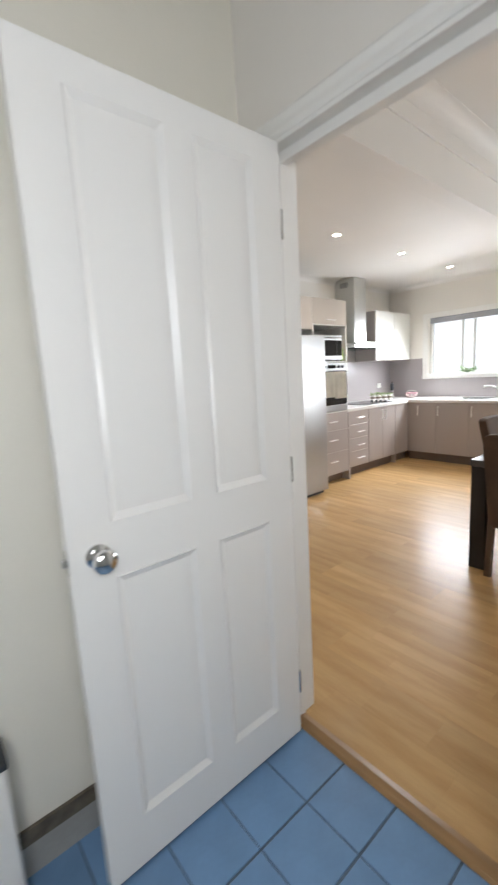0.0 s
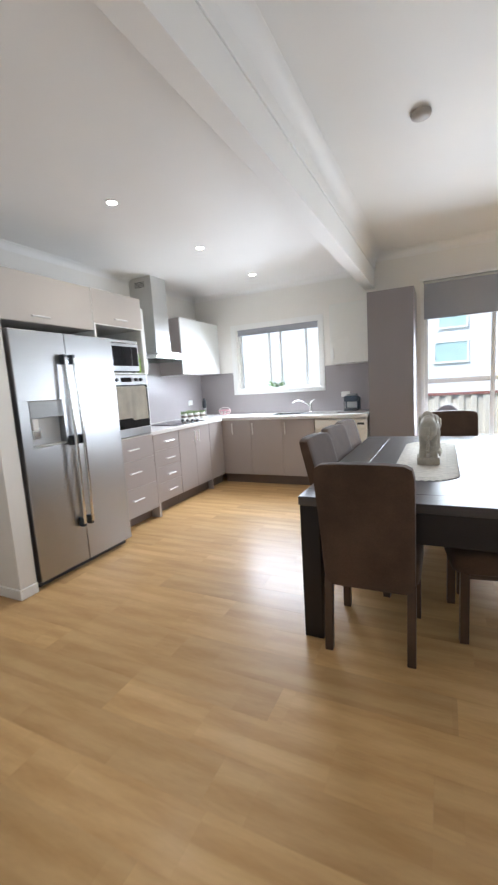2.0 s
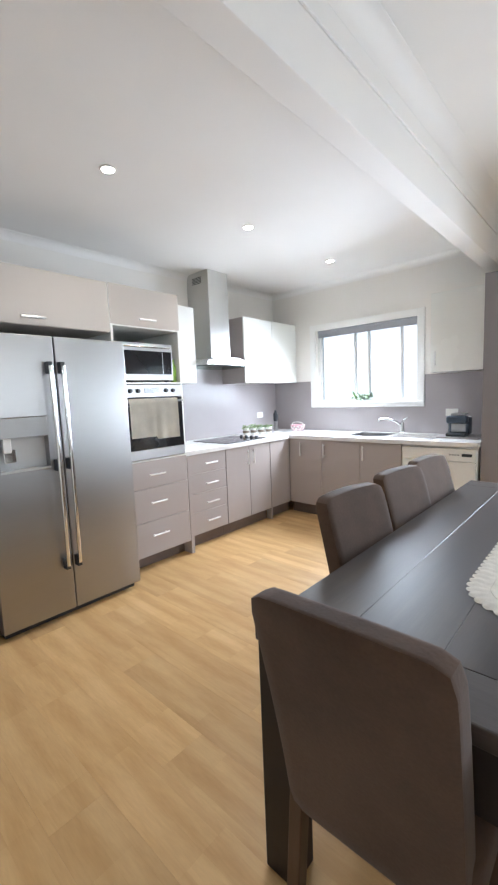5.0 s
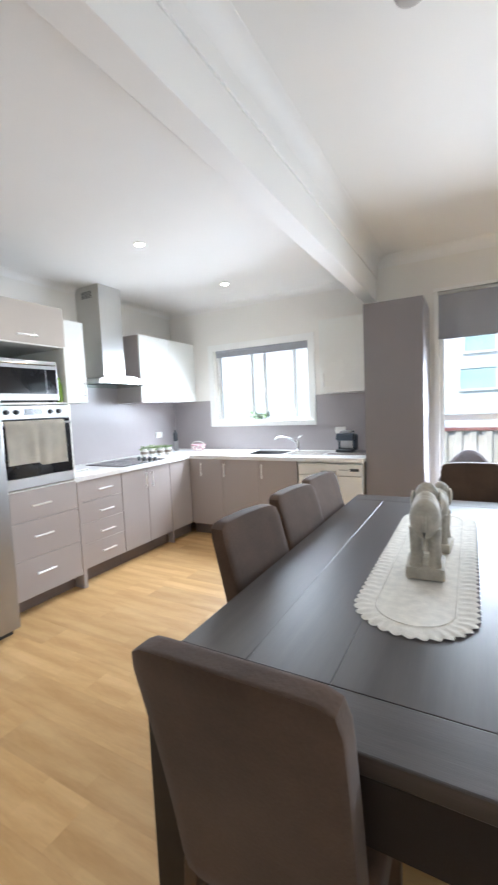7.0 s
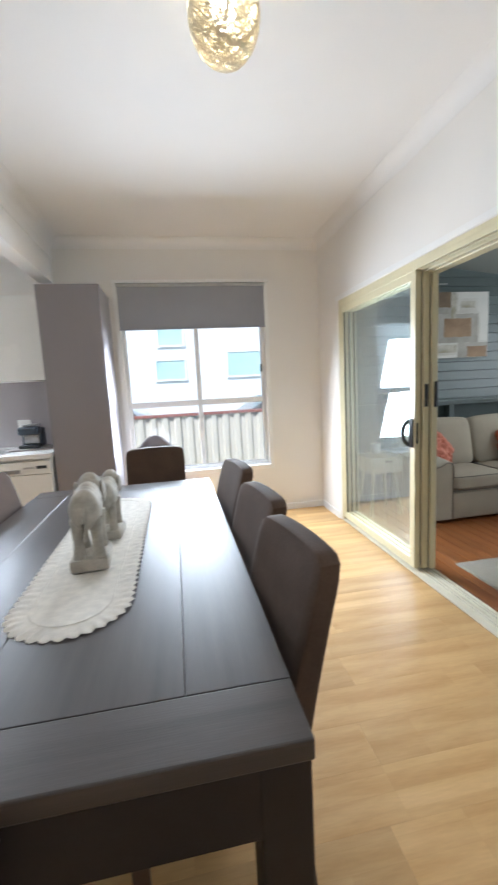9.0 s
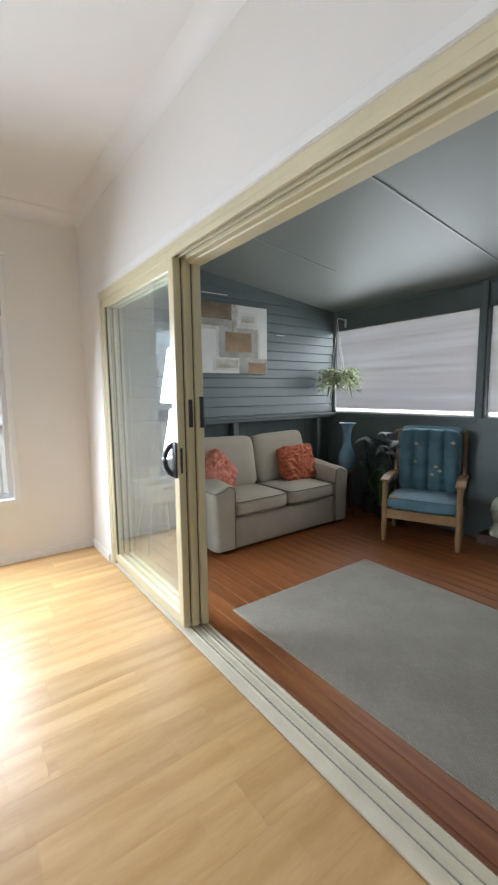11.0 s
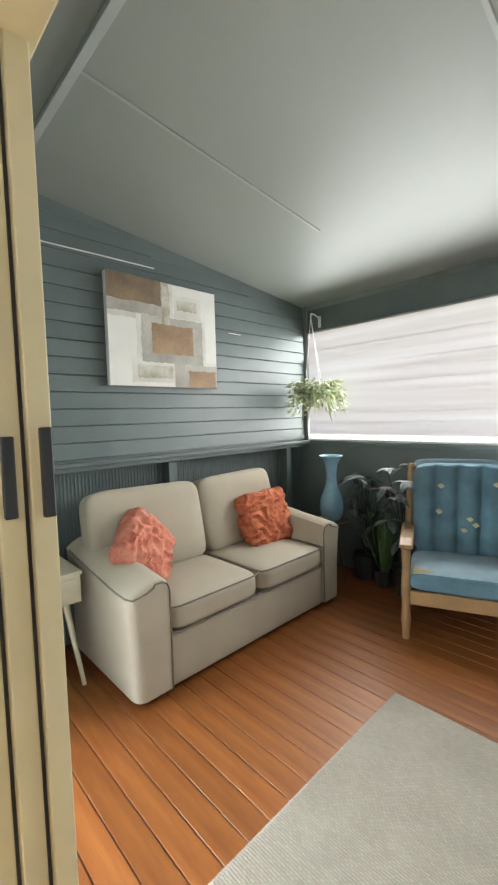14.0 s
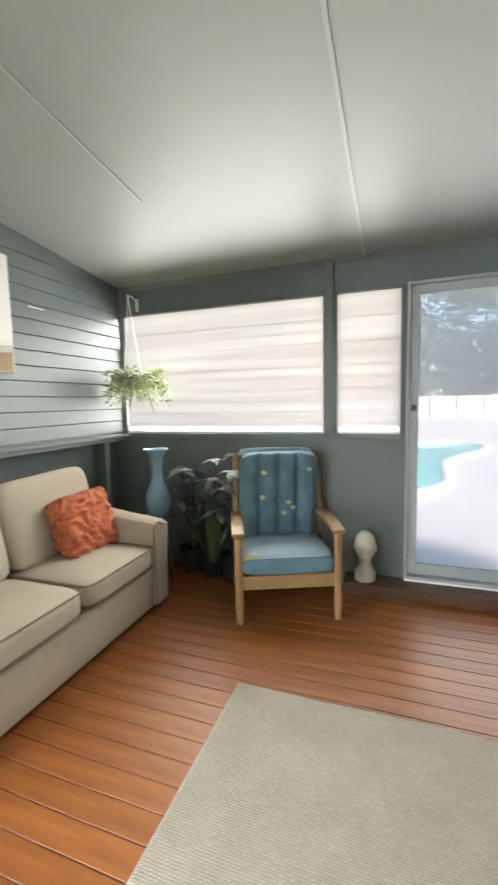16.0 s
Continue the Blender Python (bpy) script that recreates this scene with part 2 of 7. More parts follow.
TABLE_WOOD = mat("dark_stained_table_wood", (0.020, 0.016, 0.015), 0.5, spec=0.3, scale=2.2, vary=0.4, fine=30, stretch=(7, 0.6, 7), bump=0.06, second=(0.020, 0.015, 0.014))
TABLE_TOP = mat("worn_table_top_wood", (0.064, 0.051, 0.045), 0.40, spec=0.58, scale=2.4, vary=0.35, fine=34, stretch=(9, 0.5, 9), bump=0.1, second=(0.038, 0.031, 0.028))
TABLE_END = mat("worn_table_end_wood", (0.064, 0.051, 0.045), 0.40, spec=0.58, scale=2.4, vary=0.35, fine=34, stretch=(0.5, 9, 9), bump=0.1, second=(0.038, 0.031, 0.028))
CHAIR_FABRIC = mat("taupe_suede_fabric", (0.105, 0.066, 0.045), 0.85, scale=4, vary=0.35, fine=120, bump=0.15, sheen=0.14, spec=0.12)
CHAIR_LEG = mat("dark_chair_leg_wood", (0.085, 0.050, 0.032), 0.4, scale=6, vary=0.3, stretch=(5, 5, 0.6))
LACE = mat("cream_lace_cotton", (0.80, 0.77, 0.70), 0.9, scale=30, vary=0.15, fine=240, bump=0.4)
STATUE = mat("pale_carved_stone", (0.52, 0.48, 0.40), 0.7, scale=20, vary=0.3, fine=90, bump=0.2)
CREAM_ALU = mat("cream_powder_coated_aluminium", (0.66, 0.60, 0.395), 0.35, scale=4, vary=0.05)
RUBBER = mat("dark_seal_rubber", (0.02, 0.02, 0.02), 0.6, scale=12, vary=0.2)
BLIND = mat("grey_blind_fabric", (0.32, 0.325, 0.35), 0.85, scale=4, vary=0.05, fine=300, bump=0.1)
# window glass: its haze stands in for the glare of bright daylight
PANE = glass("glare_hazed_glass", (1, 1, 1), 0.10)
# slider glass: a little white mixed in for the reflection of pale walls
SHEEN_PANE = glass("pale_sheen_glass", (0.98, 1, 1), 0.006, 0.009)
# pool door glass: tint dims the overbright outdoors, haze washes out the view
HAZY_PANE = glass("outdoor_dimming_glass", (0.69, 0.69, 0.68), 0.24)
GREEN_WALL = mat("dark_green_grey_paint", (0.132, 0.164, 0.160), 0.42, scale=2.5, vary=0.15, fine=60, bump=0.08, random_tint=0.06)
SUN_CEIL = mat("grey_satin_ceiling", (0.25, 0.268, 0.24), 0.47, scale=1.0, vary=0.05, fine=30, bump=0.02)
DECK = mat("red_brown_decking", (0.255, 0.094, 0.023), 0.38, spec=0.32, scale=2.5, vary=0.35, fine=30, stretch=(7, 0.7, 1), second=(0.168, 0.050, 0.012), bump=0.1, random_tint=0.15)
DECK_GAP = mat("dark_deck_gap", (0.03, 0.015, 0.01), 0.8, scale=9, vary=0.3)
RUG = mat("woven_jute_rug", (0.385, 0.345, 0.28), 0.95, scale=5, vary=0.12, fine=130, bump=0.5)


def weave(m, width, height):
    """Put shade into the colour of the hollows between a weave's loops, and set them back."""
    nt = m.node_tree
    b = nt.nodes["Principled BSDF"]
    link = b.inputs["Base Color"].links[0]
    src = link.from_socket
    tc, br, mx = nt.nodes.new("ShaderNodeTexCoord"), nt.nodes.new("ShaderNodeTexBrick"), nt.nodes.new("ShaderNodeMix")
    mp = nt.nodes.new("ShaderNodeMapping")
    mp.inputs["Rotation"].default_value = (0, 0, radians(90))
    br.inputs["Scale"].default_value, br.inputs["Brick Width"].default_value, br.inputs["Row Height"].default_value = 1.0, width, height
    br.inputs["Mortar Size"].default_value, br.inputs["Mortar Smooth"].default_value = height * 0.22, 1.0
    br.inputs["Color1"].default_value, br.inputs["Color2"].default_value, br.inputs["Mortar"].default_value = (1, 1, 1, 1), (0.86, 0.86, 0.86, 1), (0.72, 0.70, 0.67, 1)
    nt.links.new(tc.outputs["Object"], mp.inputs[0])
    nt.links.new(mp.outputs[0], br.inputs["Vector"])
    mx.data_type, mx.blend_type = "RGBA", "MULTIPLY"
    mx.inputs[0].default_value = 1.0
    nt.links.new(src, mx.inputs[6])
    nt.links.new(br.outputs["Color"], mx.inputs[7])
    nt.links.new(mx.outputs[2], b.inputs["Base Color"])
    bp = nt.nodes.new("ShaderNodeBump")
    bp.inputs["Strength"].default_value, bp.inputs["Distance"].default_value = 0.8, 0.004
    nt.links.new(br.outputs["Fac"], bp.inputs["Height"])
    bp.invert = True
    nt.links.new(bp.outputs[0], b.inputs["Normal"])


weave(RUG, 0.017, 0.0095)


def strips(m, width, height, low):
    """Short strips of lighter and darker wood printed within each board."""
    nt = m.node_tree
    b = nt.nodes["Principled BSDF"]
    src = b.inputs["Base Color"].links[0].from_socket
    tc, br, mx, info, add = (nt.nodes.new("ShaderNode" + k) for k in ("TexCoord", "TexBrick", "Mix", "ObjectInfo", "VectorMath"))
    comb = nt.nodes.new("ShaderNodeCombineXYZ")
    scale = nt.nodes.new("ShaderNodeMath")
    scale.operation = "MULTIPLY"
    scale.inputs[1].default_value = 7.3
    nt.links.new(info.outputs["Random"], scale.inputs[0])
    nt.links.new(scale.outputs[0], comb.inputs[0])
    nt.links.new(tc.outputs["Object"], add.inputs[0])
    nt.links.new(comb.outputs[0], add.inputs[1])
    nt.links.new(add.outputs[0], br.inputs["Vector"])
    br.offset, br.offset_frequency = 0.37, 1
    br.inputs["Scale"].default_value, br.inputs["Brick Width"].default_value, br.inputs["Row Height"].default_value = 1.0, width, height
    br.inputs["Mortar Size"].default_value = 0.0004
    br.inputs["Color1"].default_value, br.inputs["Color2"].default_value, br.inputs["Mortar"].default_value = (1, 1, 1, 1), (low, low * 0.97, low * 0.93, 1), (0.9, 0.88, 0.85, 1)
    mx.data_type, mx.blend_type = "RGBA", "MULTIPLY"
    mx.inputs[0].default_value = 1.0
    nt.links.new(src, mx.inputs[6])
    nt.links.new(br.outputs["Color"], mx.inputs[7])
    nt.links.new(mx.outputs[2], b.inputs["Base Color"])


strips(OAK, 0.52, 0.0646, 0.91)
SOFA = mat("beige_sofa_fabric", (0.44, 0.39, 0.305), 0.9, scale=4, vary=0.08, fine=260, bump=0.25, sheen=0.0, spec=0.15)
PIPING = mat("dark_piping_cord", (0.19, 0.165, 0.135), 0.8, scale=20, vary=0.2)
RUST = mat("rust_orange_ruffled_cotton", (0.58, 0.18, 0.08), 0.9, scale=14, vary=0.3, fine=120, bump=0.3, second=(0.40, 0.09, 0.04))
CORAL = mat("coral_ruffled_cotton", (0.62, 0.25, 0.17), 0.9, scale=14, vary=0.25, fine=120, bump=0.3, second=(0.5, 0.15, 0.09))
DENIM = mat("teal_blue_upholstery", (0.125, 0.235, 0.295), 0.9, scale=6, vary=0.3, fine=150, bump=0.25)
# worn blue, paler because the light on upward faces is put into it
DENIM_LIT = mat("worn_lit_blue_upholstery", (0.33, 0.44, 0.50), 0.9, scale=6, vary=0.3, fine=150, bump=0.25)
PINE = mat("honey_pine_wood", (0.36, 0.22, 0.10), 0.4, scale=4, vary=0.25, fine=40, stretch=(2, 2, 2))
VASE = mat("pale_blue_glaze", (0.20, 0.36, 0.47), 0.25, scale=8, vary=0.2, fine=60, bump=0.08)
LEAF = mat("green_leaf", (0.10, 0.17, 0.045), 0.5, scale=12, vary=0.3)
PALE_LEAF = mat("pale_variegated_leaf", (0.62, 0.65, 0.45), 0.5, scale=12, vary=0.3, second=(0.36, 0.43, 0.2))
DARK_LEAF = mat("dark_leaf", (0.03, 0.05, 0.04), 0.45, scale=12, vary=0.3)
PALE_PETAL = mat("dusty_pink_petal", (0.42, 0.33, 0.33), 0.7, scale=20, vary=0.2)
CREAM_TABLE = mat("pale_limed_wood", (0.58, 0.54, 0.40), 0.5, scale=4, vary=0.1, fine=50, stretch=(1, 5, 5))
PLASTER = mat("ivory_plaster", (0.66, 0.64, 0.52), 0.6, scale=12, vary=0.1, bump=0.1)
TOWEL = mat("beige_linen_towel", (0.80, 0.75, 0.64), 0.9, scale=9, vary=0.15, fine=180, bump=0.3)

# ---- the house: walls, floors, ceilings ----
X0, X1, Y0, Y1 = -2.85, 2.40, 1.54, 6.967      # kitchen and dining room
SX1, SY0, SY1 = 5.36, 2.60, 6.78               # sunroom


def wall_x(name, x0, x1, y0, y1, z0, z1, holes, material, label):
    """A wall that runs along x, with holes (x0, x1, z0, z1) in it from left to right."""
    bits, at = [], x0
    for a, b, lo, hi in holes:
        bits.append(box(at, a, y0, y1, z0, z1))
        if lo > z0:
            bits.append(box(a, b, y0, y1, z0, lo))
        if hi < z1:
            bits.append(box(a, b, y0, y1, hi, z1))
        at = b
    bits.append(box(at, x1, y0, y1, z0, z1))
    return structure(name, join(*bits), material, label, "wall")


def wall_y(name, x0, x1, y0, y1, z0, z1, holes, material, label):
    bits, at = [], y0
    for a, b, lo, hi in holes:
        bits.append(box(x0, x1, at, a, z0, z1))
        if lo > z0:
            bits.append(box(x0, x1, a, b, z0, lo))
        if hi < z1:
            bits.append(box(x0, x1, a, b, hi, z1))
        at = b
    bits.append(box(x0, x1, at, y1, z0, z1))
    return structure(name, join(*bits), material, label, "wall")


KWIN = (-2.16, -0.90, 1.24, 2.13)   # kitchen window opening x0 x1 z0 z1
DWIN = (0.37, 1.80, 0.52, 2.40)     # dining window opening
wall_x("wall_north", X0 - 0.12, X1 + 0.14, Y1, Y1 + 0.14, 0, 2.95, [KWIN, DWIN], WALL, "warm white painted wall with two windows")
wall_y("wall_west", X0 - 0.12, X0, -0.6, Y1, 0, 2.95, [], WALL, "warm white painted kitchen wall")
wall_x("wall_south", X0, X1 + 0.14, Y0, Y0 + 0.11, 0, 2.95, [(-0.025, 0.783, 0, 2.106)], WALL, "white painted wall with the laundry doorway")
wall_y("wall_east", X1, X1 + 0.14, Y0 + 0.11, Y1, 0, 2.95, [(3.50, 6.46, 0, 2.12)], WALL, "warm white painted wall with the sliding door")
structure("wall_stub", box(X0, -1.95, 3.08, 3.20, 0, 2.66), WALL, "short white partition beside the fridge", "wall")
structure("ceiling_kitchen", box(X0 - 0.1, -0.32, Y0, Y1 + 0.1, 2.67, 2.80), CEIL, "flat white plaster kitchen ceiling", "ceiling")
structure("ceiling_dining", box(-0.34, X1 + 0.1, Y0, Y1 + 0.1, 2.82, 2.94), CEIL, "flat white plaster dining ceiling", "ceiling")
structure("beam", join(box(-0.325, -0.20, Y0 + 0.11, Y1, 2.42, 2.83, 0.003), box(-0.2, -0.188, Y0 + 0.11, Y1, 2.64, 2.83, 0.003)), CEIL, "white boxed ceiling beam", "beam")


def cove(r, n=8):
    """A hollow quarter-round moulding's outline, in the corner at the origin, out along u and down along v."""
    pts = [(0, 0), (r, 0), (r, -0.003)]
    for k in range(1, n):
        a = k * math.pi / 2 / n
        pts.append((r - (r - 0.003) * math.sin(a), -r + (r - 0.003) * math.cos(a)))
    return pts + [(0.003, -r), (0, -r)]


C = cove(0.09)
structure("cornice_north", prism([(Y1 - u, 2.82 + v) for u, v in C], "x", -0.19, X1), CEIL, "white coved cornice", "cornice", True)
structure("cornice_east", prism([(X1 - u, 2.82 + v) for u, v in C], "y", Y0 + 0.11, Y1), CEIL, "white coved cornice", "cornice", True)
structure("cornice_beam", prism([(-0.19 + u, 2.82 + v) for u, v in C], "y", Y0 + 0.11, Y1), CEIL, "white coved cornice along the beam", "cornice", True)
C = cove(0.06)
structure("cornice_kitchen", prism([(Y1 - u, 2.67 + v) for u, v in C], "x", X0, -0.32), CEIL, "white coved cornice", "cornice", True)
structure("cornice_west", prism([(X0 + u, 2.67 + v) for u, v in C], "y", 3.2, Y1), CEIL, "white coved cornice", "cornice", True)


def skirt(name, x0, x1, y0, y1):
    return structure(name, box(x0, x1, y0, y1, 0, 0.07, 0.004), TRIM, "low white skirting board", "skirting")


skirt("baseboard_north", 0.30, X1, Y1 - 0.014, Y1)
skirt("baseboard_east", X1 - 0.014, X1, 6.50, Y1 - 0.016)
skirt("baseboard_stub", X0, -1.936, 3.066, 3.08)
skirt("baseboard_stub_end", -1.95, -1.936, 3.08, 3.20)

# laundry shell
# the west wall's creamier colour holds the shade of the open door
structure("wall_laundry_west", box(-0.285, -0.165, -0.9, Y0, 0, 2.95), mat("shaded_laundry_paint", (0.78, 0.75, 0.66), 0.6, scale=1.5, vary=0.04, fine=160, bump=0.05), "painted laundry wall", "wall")
structure("wall_laundry_south", box(-0.165, 2.0, -0.9, -0.8, 0, 2.95), WALL, "painted laundry wall", "wall")
structure("wall_laundry_east", box(1.9, 2.0, -0.8, Y0, 0, 2.95), WALL, "painted laundry wall", "wall")
structure("ceiling_laundry", box(-0.2, 2.0, -0.9, Y0, 2.72, 2.8), CEIL, "white laundry ceiling", "ceiling")
structure("wall_hall_west", box(X0, X0 + 0.1, Y0 + 0.11, 3.08, 0, 2.67), WALL, "white painted wall", "wall")

# door lining and architrave of the laundry doorway
def architrave(name, x0, x1, z0, z1, upright):
    d = [(0, 0), (0.066, 0), (0.066, 0.010), (0.052, 0.020), (0.034, 0.016), (0.012, 0.020), (0, 0.014)]
    if upright == "l":
        o = [(x1 - u, Y0 - v) for u, v in d]
        bm = prism(o, "z", z0, z1)
    elif upright == "r":
        o = [(x0 + u, Y0 - v) for u, v in d]
        bm = prism(o, "z", z0, z1)
    else:
        o = [(Y0 - v, z0 + u) for u, v in d]
        bm = prism(o, "x", x0, x1)
    return structure(name, bm, TRIM, "white moulded door architrave", "trim")


architrave("trim_door_left", -0.091, -0.025, 0, 2.106, "l")
architrave("trim_door_right", 0.783, 0.849, 0, 2.106, "r")
architrave("trim_door_head", -0.091, 0.849, 2.106, 2.17, "h")
structure("door_lining", join(box(-0.025, -0.011, Y0 - 0.012, Y0 + 0.122, 0, 2.092, 0.002), box(0.769, 0.783, Y0 - 0.012, Y0 + 0.122, 0, 2.092, 0.002), box(-0.025, 0.783, Y0 - 0.012, Y0 + 0.122, 2.092, 2.106, 0.002),
          box(-0.011, 0.001, Y0 + 0.03, Y0 + 0.06, 0, 2.06, 0.002), box(0.757, 0.769, Y0 + 0.03, Y0 + 0.06, 0, 2.06, 0.002), box(0.001, 0.757, Y0 + 0.03, Y0 + 0.06, 2.059, 2.092, 0.002)), TRIM, "white painted door lining with a stop", "door frame")
structure("threshold", prism([(Y0 - 0.005, 0.0), (Y0 + 0.055, 0.0), (Y0 + 0.055, 0.008), (Y0 + 0.03, 0.014), (Y0 + 0.005, 0.010)], "x", -0.011, 0.769), OAK_TRIM, "oak threshold strip", "threshold")

# ground, sunroom shell
structure("subfloor", box(X0 - 0.1, X1 + 0.02, Y0 + 0.0, Y1 + 0.1, -0.2, -0.004), OAK_TRIM, "timber subfloor", "floor")
structure("laundry_bed", box(-0.2, 2.0, -0.9, Y0, -0.2, -0.004), GROUT, "grey-blue grout bed", "floor")
structure("deck_bed", box(X1 + 0.03, SX1, SY0, SY1 + 0.1, -0.2, -0.02), DECK_GAP, "dark gaps under the deck boards", "floor")


def slope(x):
    return 2.33 + (SX1 - x) * 0.112


structure("ceiling_sunroom", prism([(X1 + 0.14, slope(X1 + 0.14)), (SX1 + 0.3, slope(SX1 + 0.3)), (SX1 + 0.3, slope(SX1 + 0.3) + 0.08), (X1 + 0.14, slope(X1 + 0.14) + 0.08)], "y", SY0 - 0.1, SY1 + 0.25), SUN_CEIL, "grey satin sloping sunroom ceiling", "ceiling")
SW1, SW2 = (5.06, 6.815, 1.11, 2.10), (4.537, 4.966, 1.11, 2.10)
PD = (3.50, 4.50, 0.10, 2.12)
wall_y("wall_sunroom_east", SX1, SX1 + 0.07, SY0 - 0.1, SY1 + 0.25, -0.02, 2.5, [PD, SW2, SW1], GREEN_WALL, "dark green-grey painted wall with screened openings")
wall_x("wall_sunroom_north", X1 + 0.1, SX1 + 0.07, SY1 + 0.10, SY1 + 0.2, -0.02, 2.9, [], GREEN_WALL, "dark green-grey painted wall")
wall_x("wall_sunroom_south", X1 + 0.1, SX1 + 0.07, SY0 - 0.1, SY0, -0.02, 2.9, [], GREEN_WALL, "dark green-grey painted wall")
structure("wall_sunroom_west", join(box(X1 + 0.14, X1 + 0.16, SY0, 3.46, 0, 2.75), box(X1 + 0.14, X1 + 0.16, 6.5, SY1 + 0.1, 0, 2.75), box(X1 + 0.14, X1 + 0.16, 3.46, 6.5, 2.14, 2.75)), GREEN_WALL, "dark green-grey painted wall", "wall")


# ---- outside ----
GRASS = mat("lawn", (0.09, 0.13, 0.04), 0.9, scale=3, vary=0.4, fine=60, bump=0.5)
PAVING = mat("pink_grey_paving", (0.47, 0.415, 0.40), 0.7, scale=3, vary=0.12, fine=40)
structure("ground", box(-60, 60, -60, 60, -0.6, -0.30), GRASS, "lawn around the house", "ground")
structure("pavement_patio", box(SX1 + 0.07, 37, -10, 14, -0.3, -0.06), PAVING, "pale pink-grey patio paving", "pavement")

# ---- kitchen ----
def bar_handle(parent, c, along, out, length=0.13, label="brushed steel bar handle"):
    """A flat bar on two posts: c its middle on the front, along and out unit vectors."""
    c, along, out = Vector(c), Vector(along), Vector(out)
    bar = tube([c + out * 0.03 - along * length / 2, c + out * 0.03 + along * length / 2], 0.0075, 8)
    posts = [tube([c + along * s * length * 0.38, c + along * s * length * 0.38 + out * 0.03], 0.0045, 6) for s in (-1, 1)]
    return part("handle", join(bar, *posts), SATIN, parent, label, True)


EAST, SOUTH, UPR, ALONG_Y, ALONG_X = (1, 0, 0), (0, -1, 0), (0, 0, 1), (0, 1, 0), (1, 0, 0)


def front_e(parent, name, x, y0, y1, z0, z1, material, handle=None, thick=0.018):
    """A door or drawer front that faces east; handle: (y, z, along, length)."""
    f = part(name, box(x - thick, x, y0 + 0.0015, y1 - 0.0015, z0 + 0.0015, z1 - 0.0015, 0.0015, 1), material, parent)
    if handle:
        bar_handle(f, (x, handle[0], handle[1]), handle[2], EAST, handle[3])
    return f


def front_s(parent, name, y, x0, x1, z0, z1, material, handle=None, thick=0.018):
    f = part(name, box(x0 + 0.0015, x1 - 0.0015, y, y + thick, z0 + 0.0015, z1 - 0.0015, 0.0015, 1), material, parent)
    if handle:
        bar_handle(f, (handle[0], y, handle[1]), handle[2], SOUTH, handle[3])
    return f


def fridge():
    t = thing("fridge", -2.35, 3.69, 0, "two-door stainless steel fridge freezer with water dispenser", "fridge")
    y0, ym, y1, xf = 3.225, 3.655, 4.135, -1.93
    part("body", box(-2.72, xf - 0.075, y0 + 0.005, y1 - 0.005, 0.02, 1.765, 0.004), mat("grey_fridge_side", (0.22, 0.22, 0.22), 0.45, scale=5, vary=0.08), t)
    part("plinth", box(-2.70, xf - 0.06, y0 + 0.02, y1 - 0.02, 0.0, 0.045), DARK_PLASTIC, t, "black plinth grille")
    # freezer door with a hole for the dispenser
    ax0, ax1, az0, az1 = y0 + 0.075, ym - 0.08, 0.985, 1.30
    door = join(box(xf - 0.07, xf, y0, ym - 0.003, 0.05, az0, 0.006), box(xf - 0.07, xf, y0, ym - 0.003, az1, 1.78, 0.006), box(xf - 0.07, xf, y0, ax0, az0 - 0.01, az1 + 0.01), box(xf - 0.07, xf, ax1, ym - 0.003, az0 - 0.01, az1 + 0.01))
    d = part("freezer_door", door, STEEL, t)
    part("dispenser_recess", join(box(xf - 0.068, xf - 0.062, ax0, ax1, az0, az1), box(xf - 0.062, xf - 0.002, ax0, ax1, az0, az0 + 0.012)), mat("pale_grey_recess", (0.50, 0.50, 0.49), 0.35, scale=6, vary=0.06), d)
    part("dispenser_panel", box(xf - 0.03, xf + 0.004, ax0, ax1, az1 - 0.115, az1, 0.003), mat("grey_control_panel", (0.36, 0.37, 0.37), 0.3, scale=6, vary=0.06), d, "grey control panel")
    part("spout", box(xf - 0.05, xf - 0.02, ax0 + 0.03, ax0 + 0.075, az1 - 0.20, az1 - 0.11, 0.006), WHITE_PLASTIC, d)
    part("lever", box(xf - 0.055, xf - 0.04, ax0 + 0.035, ax0 + 0.10, az1 - 0.26, az1 - 0.18, 0.004), CHROME, d)
    e = part("fridge_door", box(xf - 0.07, xf, ym + 0.003, y1, 0.05, 1.78, 0.006), STEEL, t)
    for owner, yy in ((d, ym - 0.05), (e, ym + 0.024)):
        part("handle", join(tube([(xf + 0.05, yy, 0.36), (xf + 0.058, yy, 0.68), (xf + 0.062, yy, 1.03), (xf + 0.058, yy, 1.30), (xf + 0.05, yy, 1.60)], 0.013, 10)), CHROME, owner, "long bowed steel handle", True)
        for zz in (0.37, 1.0, 1.59):
            part("bracket", box(xf, xf + 0.05, yy - 0.014, yy + 0.014, zz - 0.035, zz + 0.035, 0.004), DARK_PLASTIC, owner, "black handle bracket")


fridge()

over = thing("overhead_cabinet", -2.5, 3.68, 1.87, "taupe laminate cabinet above the fridge", "cabinet", "taupe overhead cabinets")
part("body", join(box(X0, -2.14, 3.202, 3.22, 1.87, 2.22), box(X0, -2.14, 4.135, 4.152, 1.87, 2.22), box(X0, -2.14, 3.22, 4.135, 1.87, 1.888), box(X0, -2.14, 3.22, 4.135, 2.2, 2.22)), LIT_TAUPE, over)
front_e(over, "door", -2.12, 3.202, 4.152, 1.87, 2.222, LIT_TAUPE, (3.62, 1.915, ALONG_Y, 0.15))

tower = thing("oven_tower", -2.5, 4.47, 0, "tall taupe laminate oven and microwave cabinet", "cabinet")
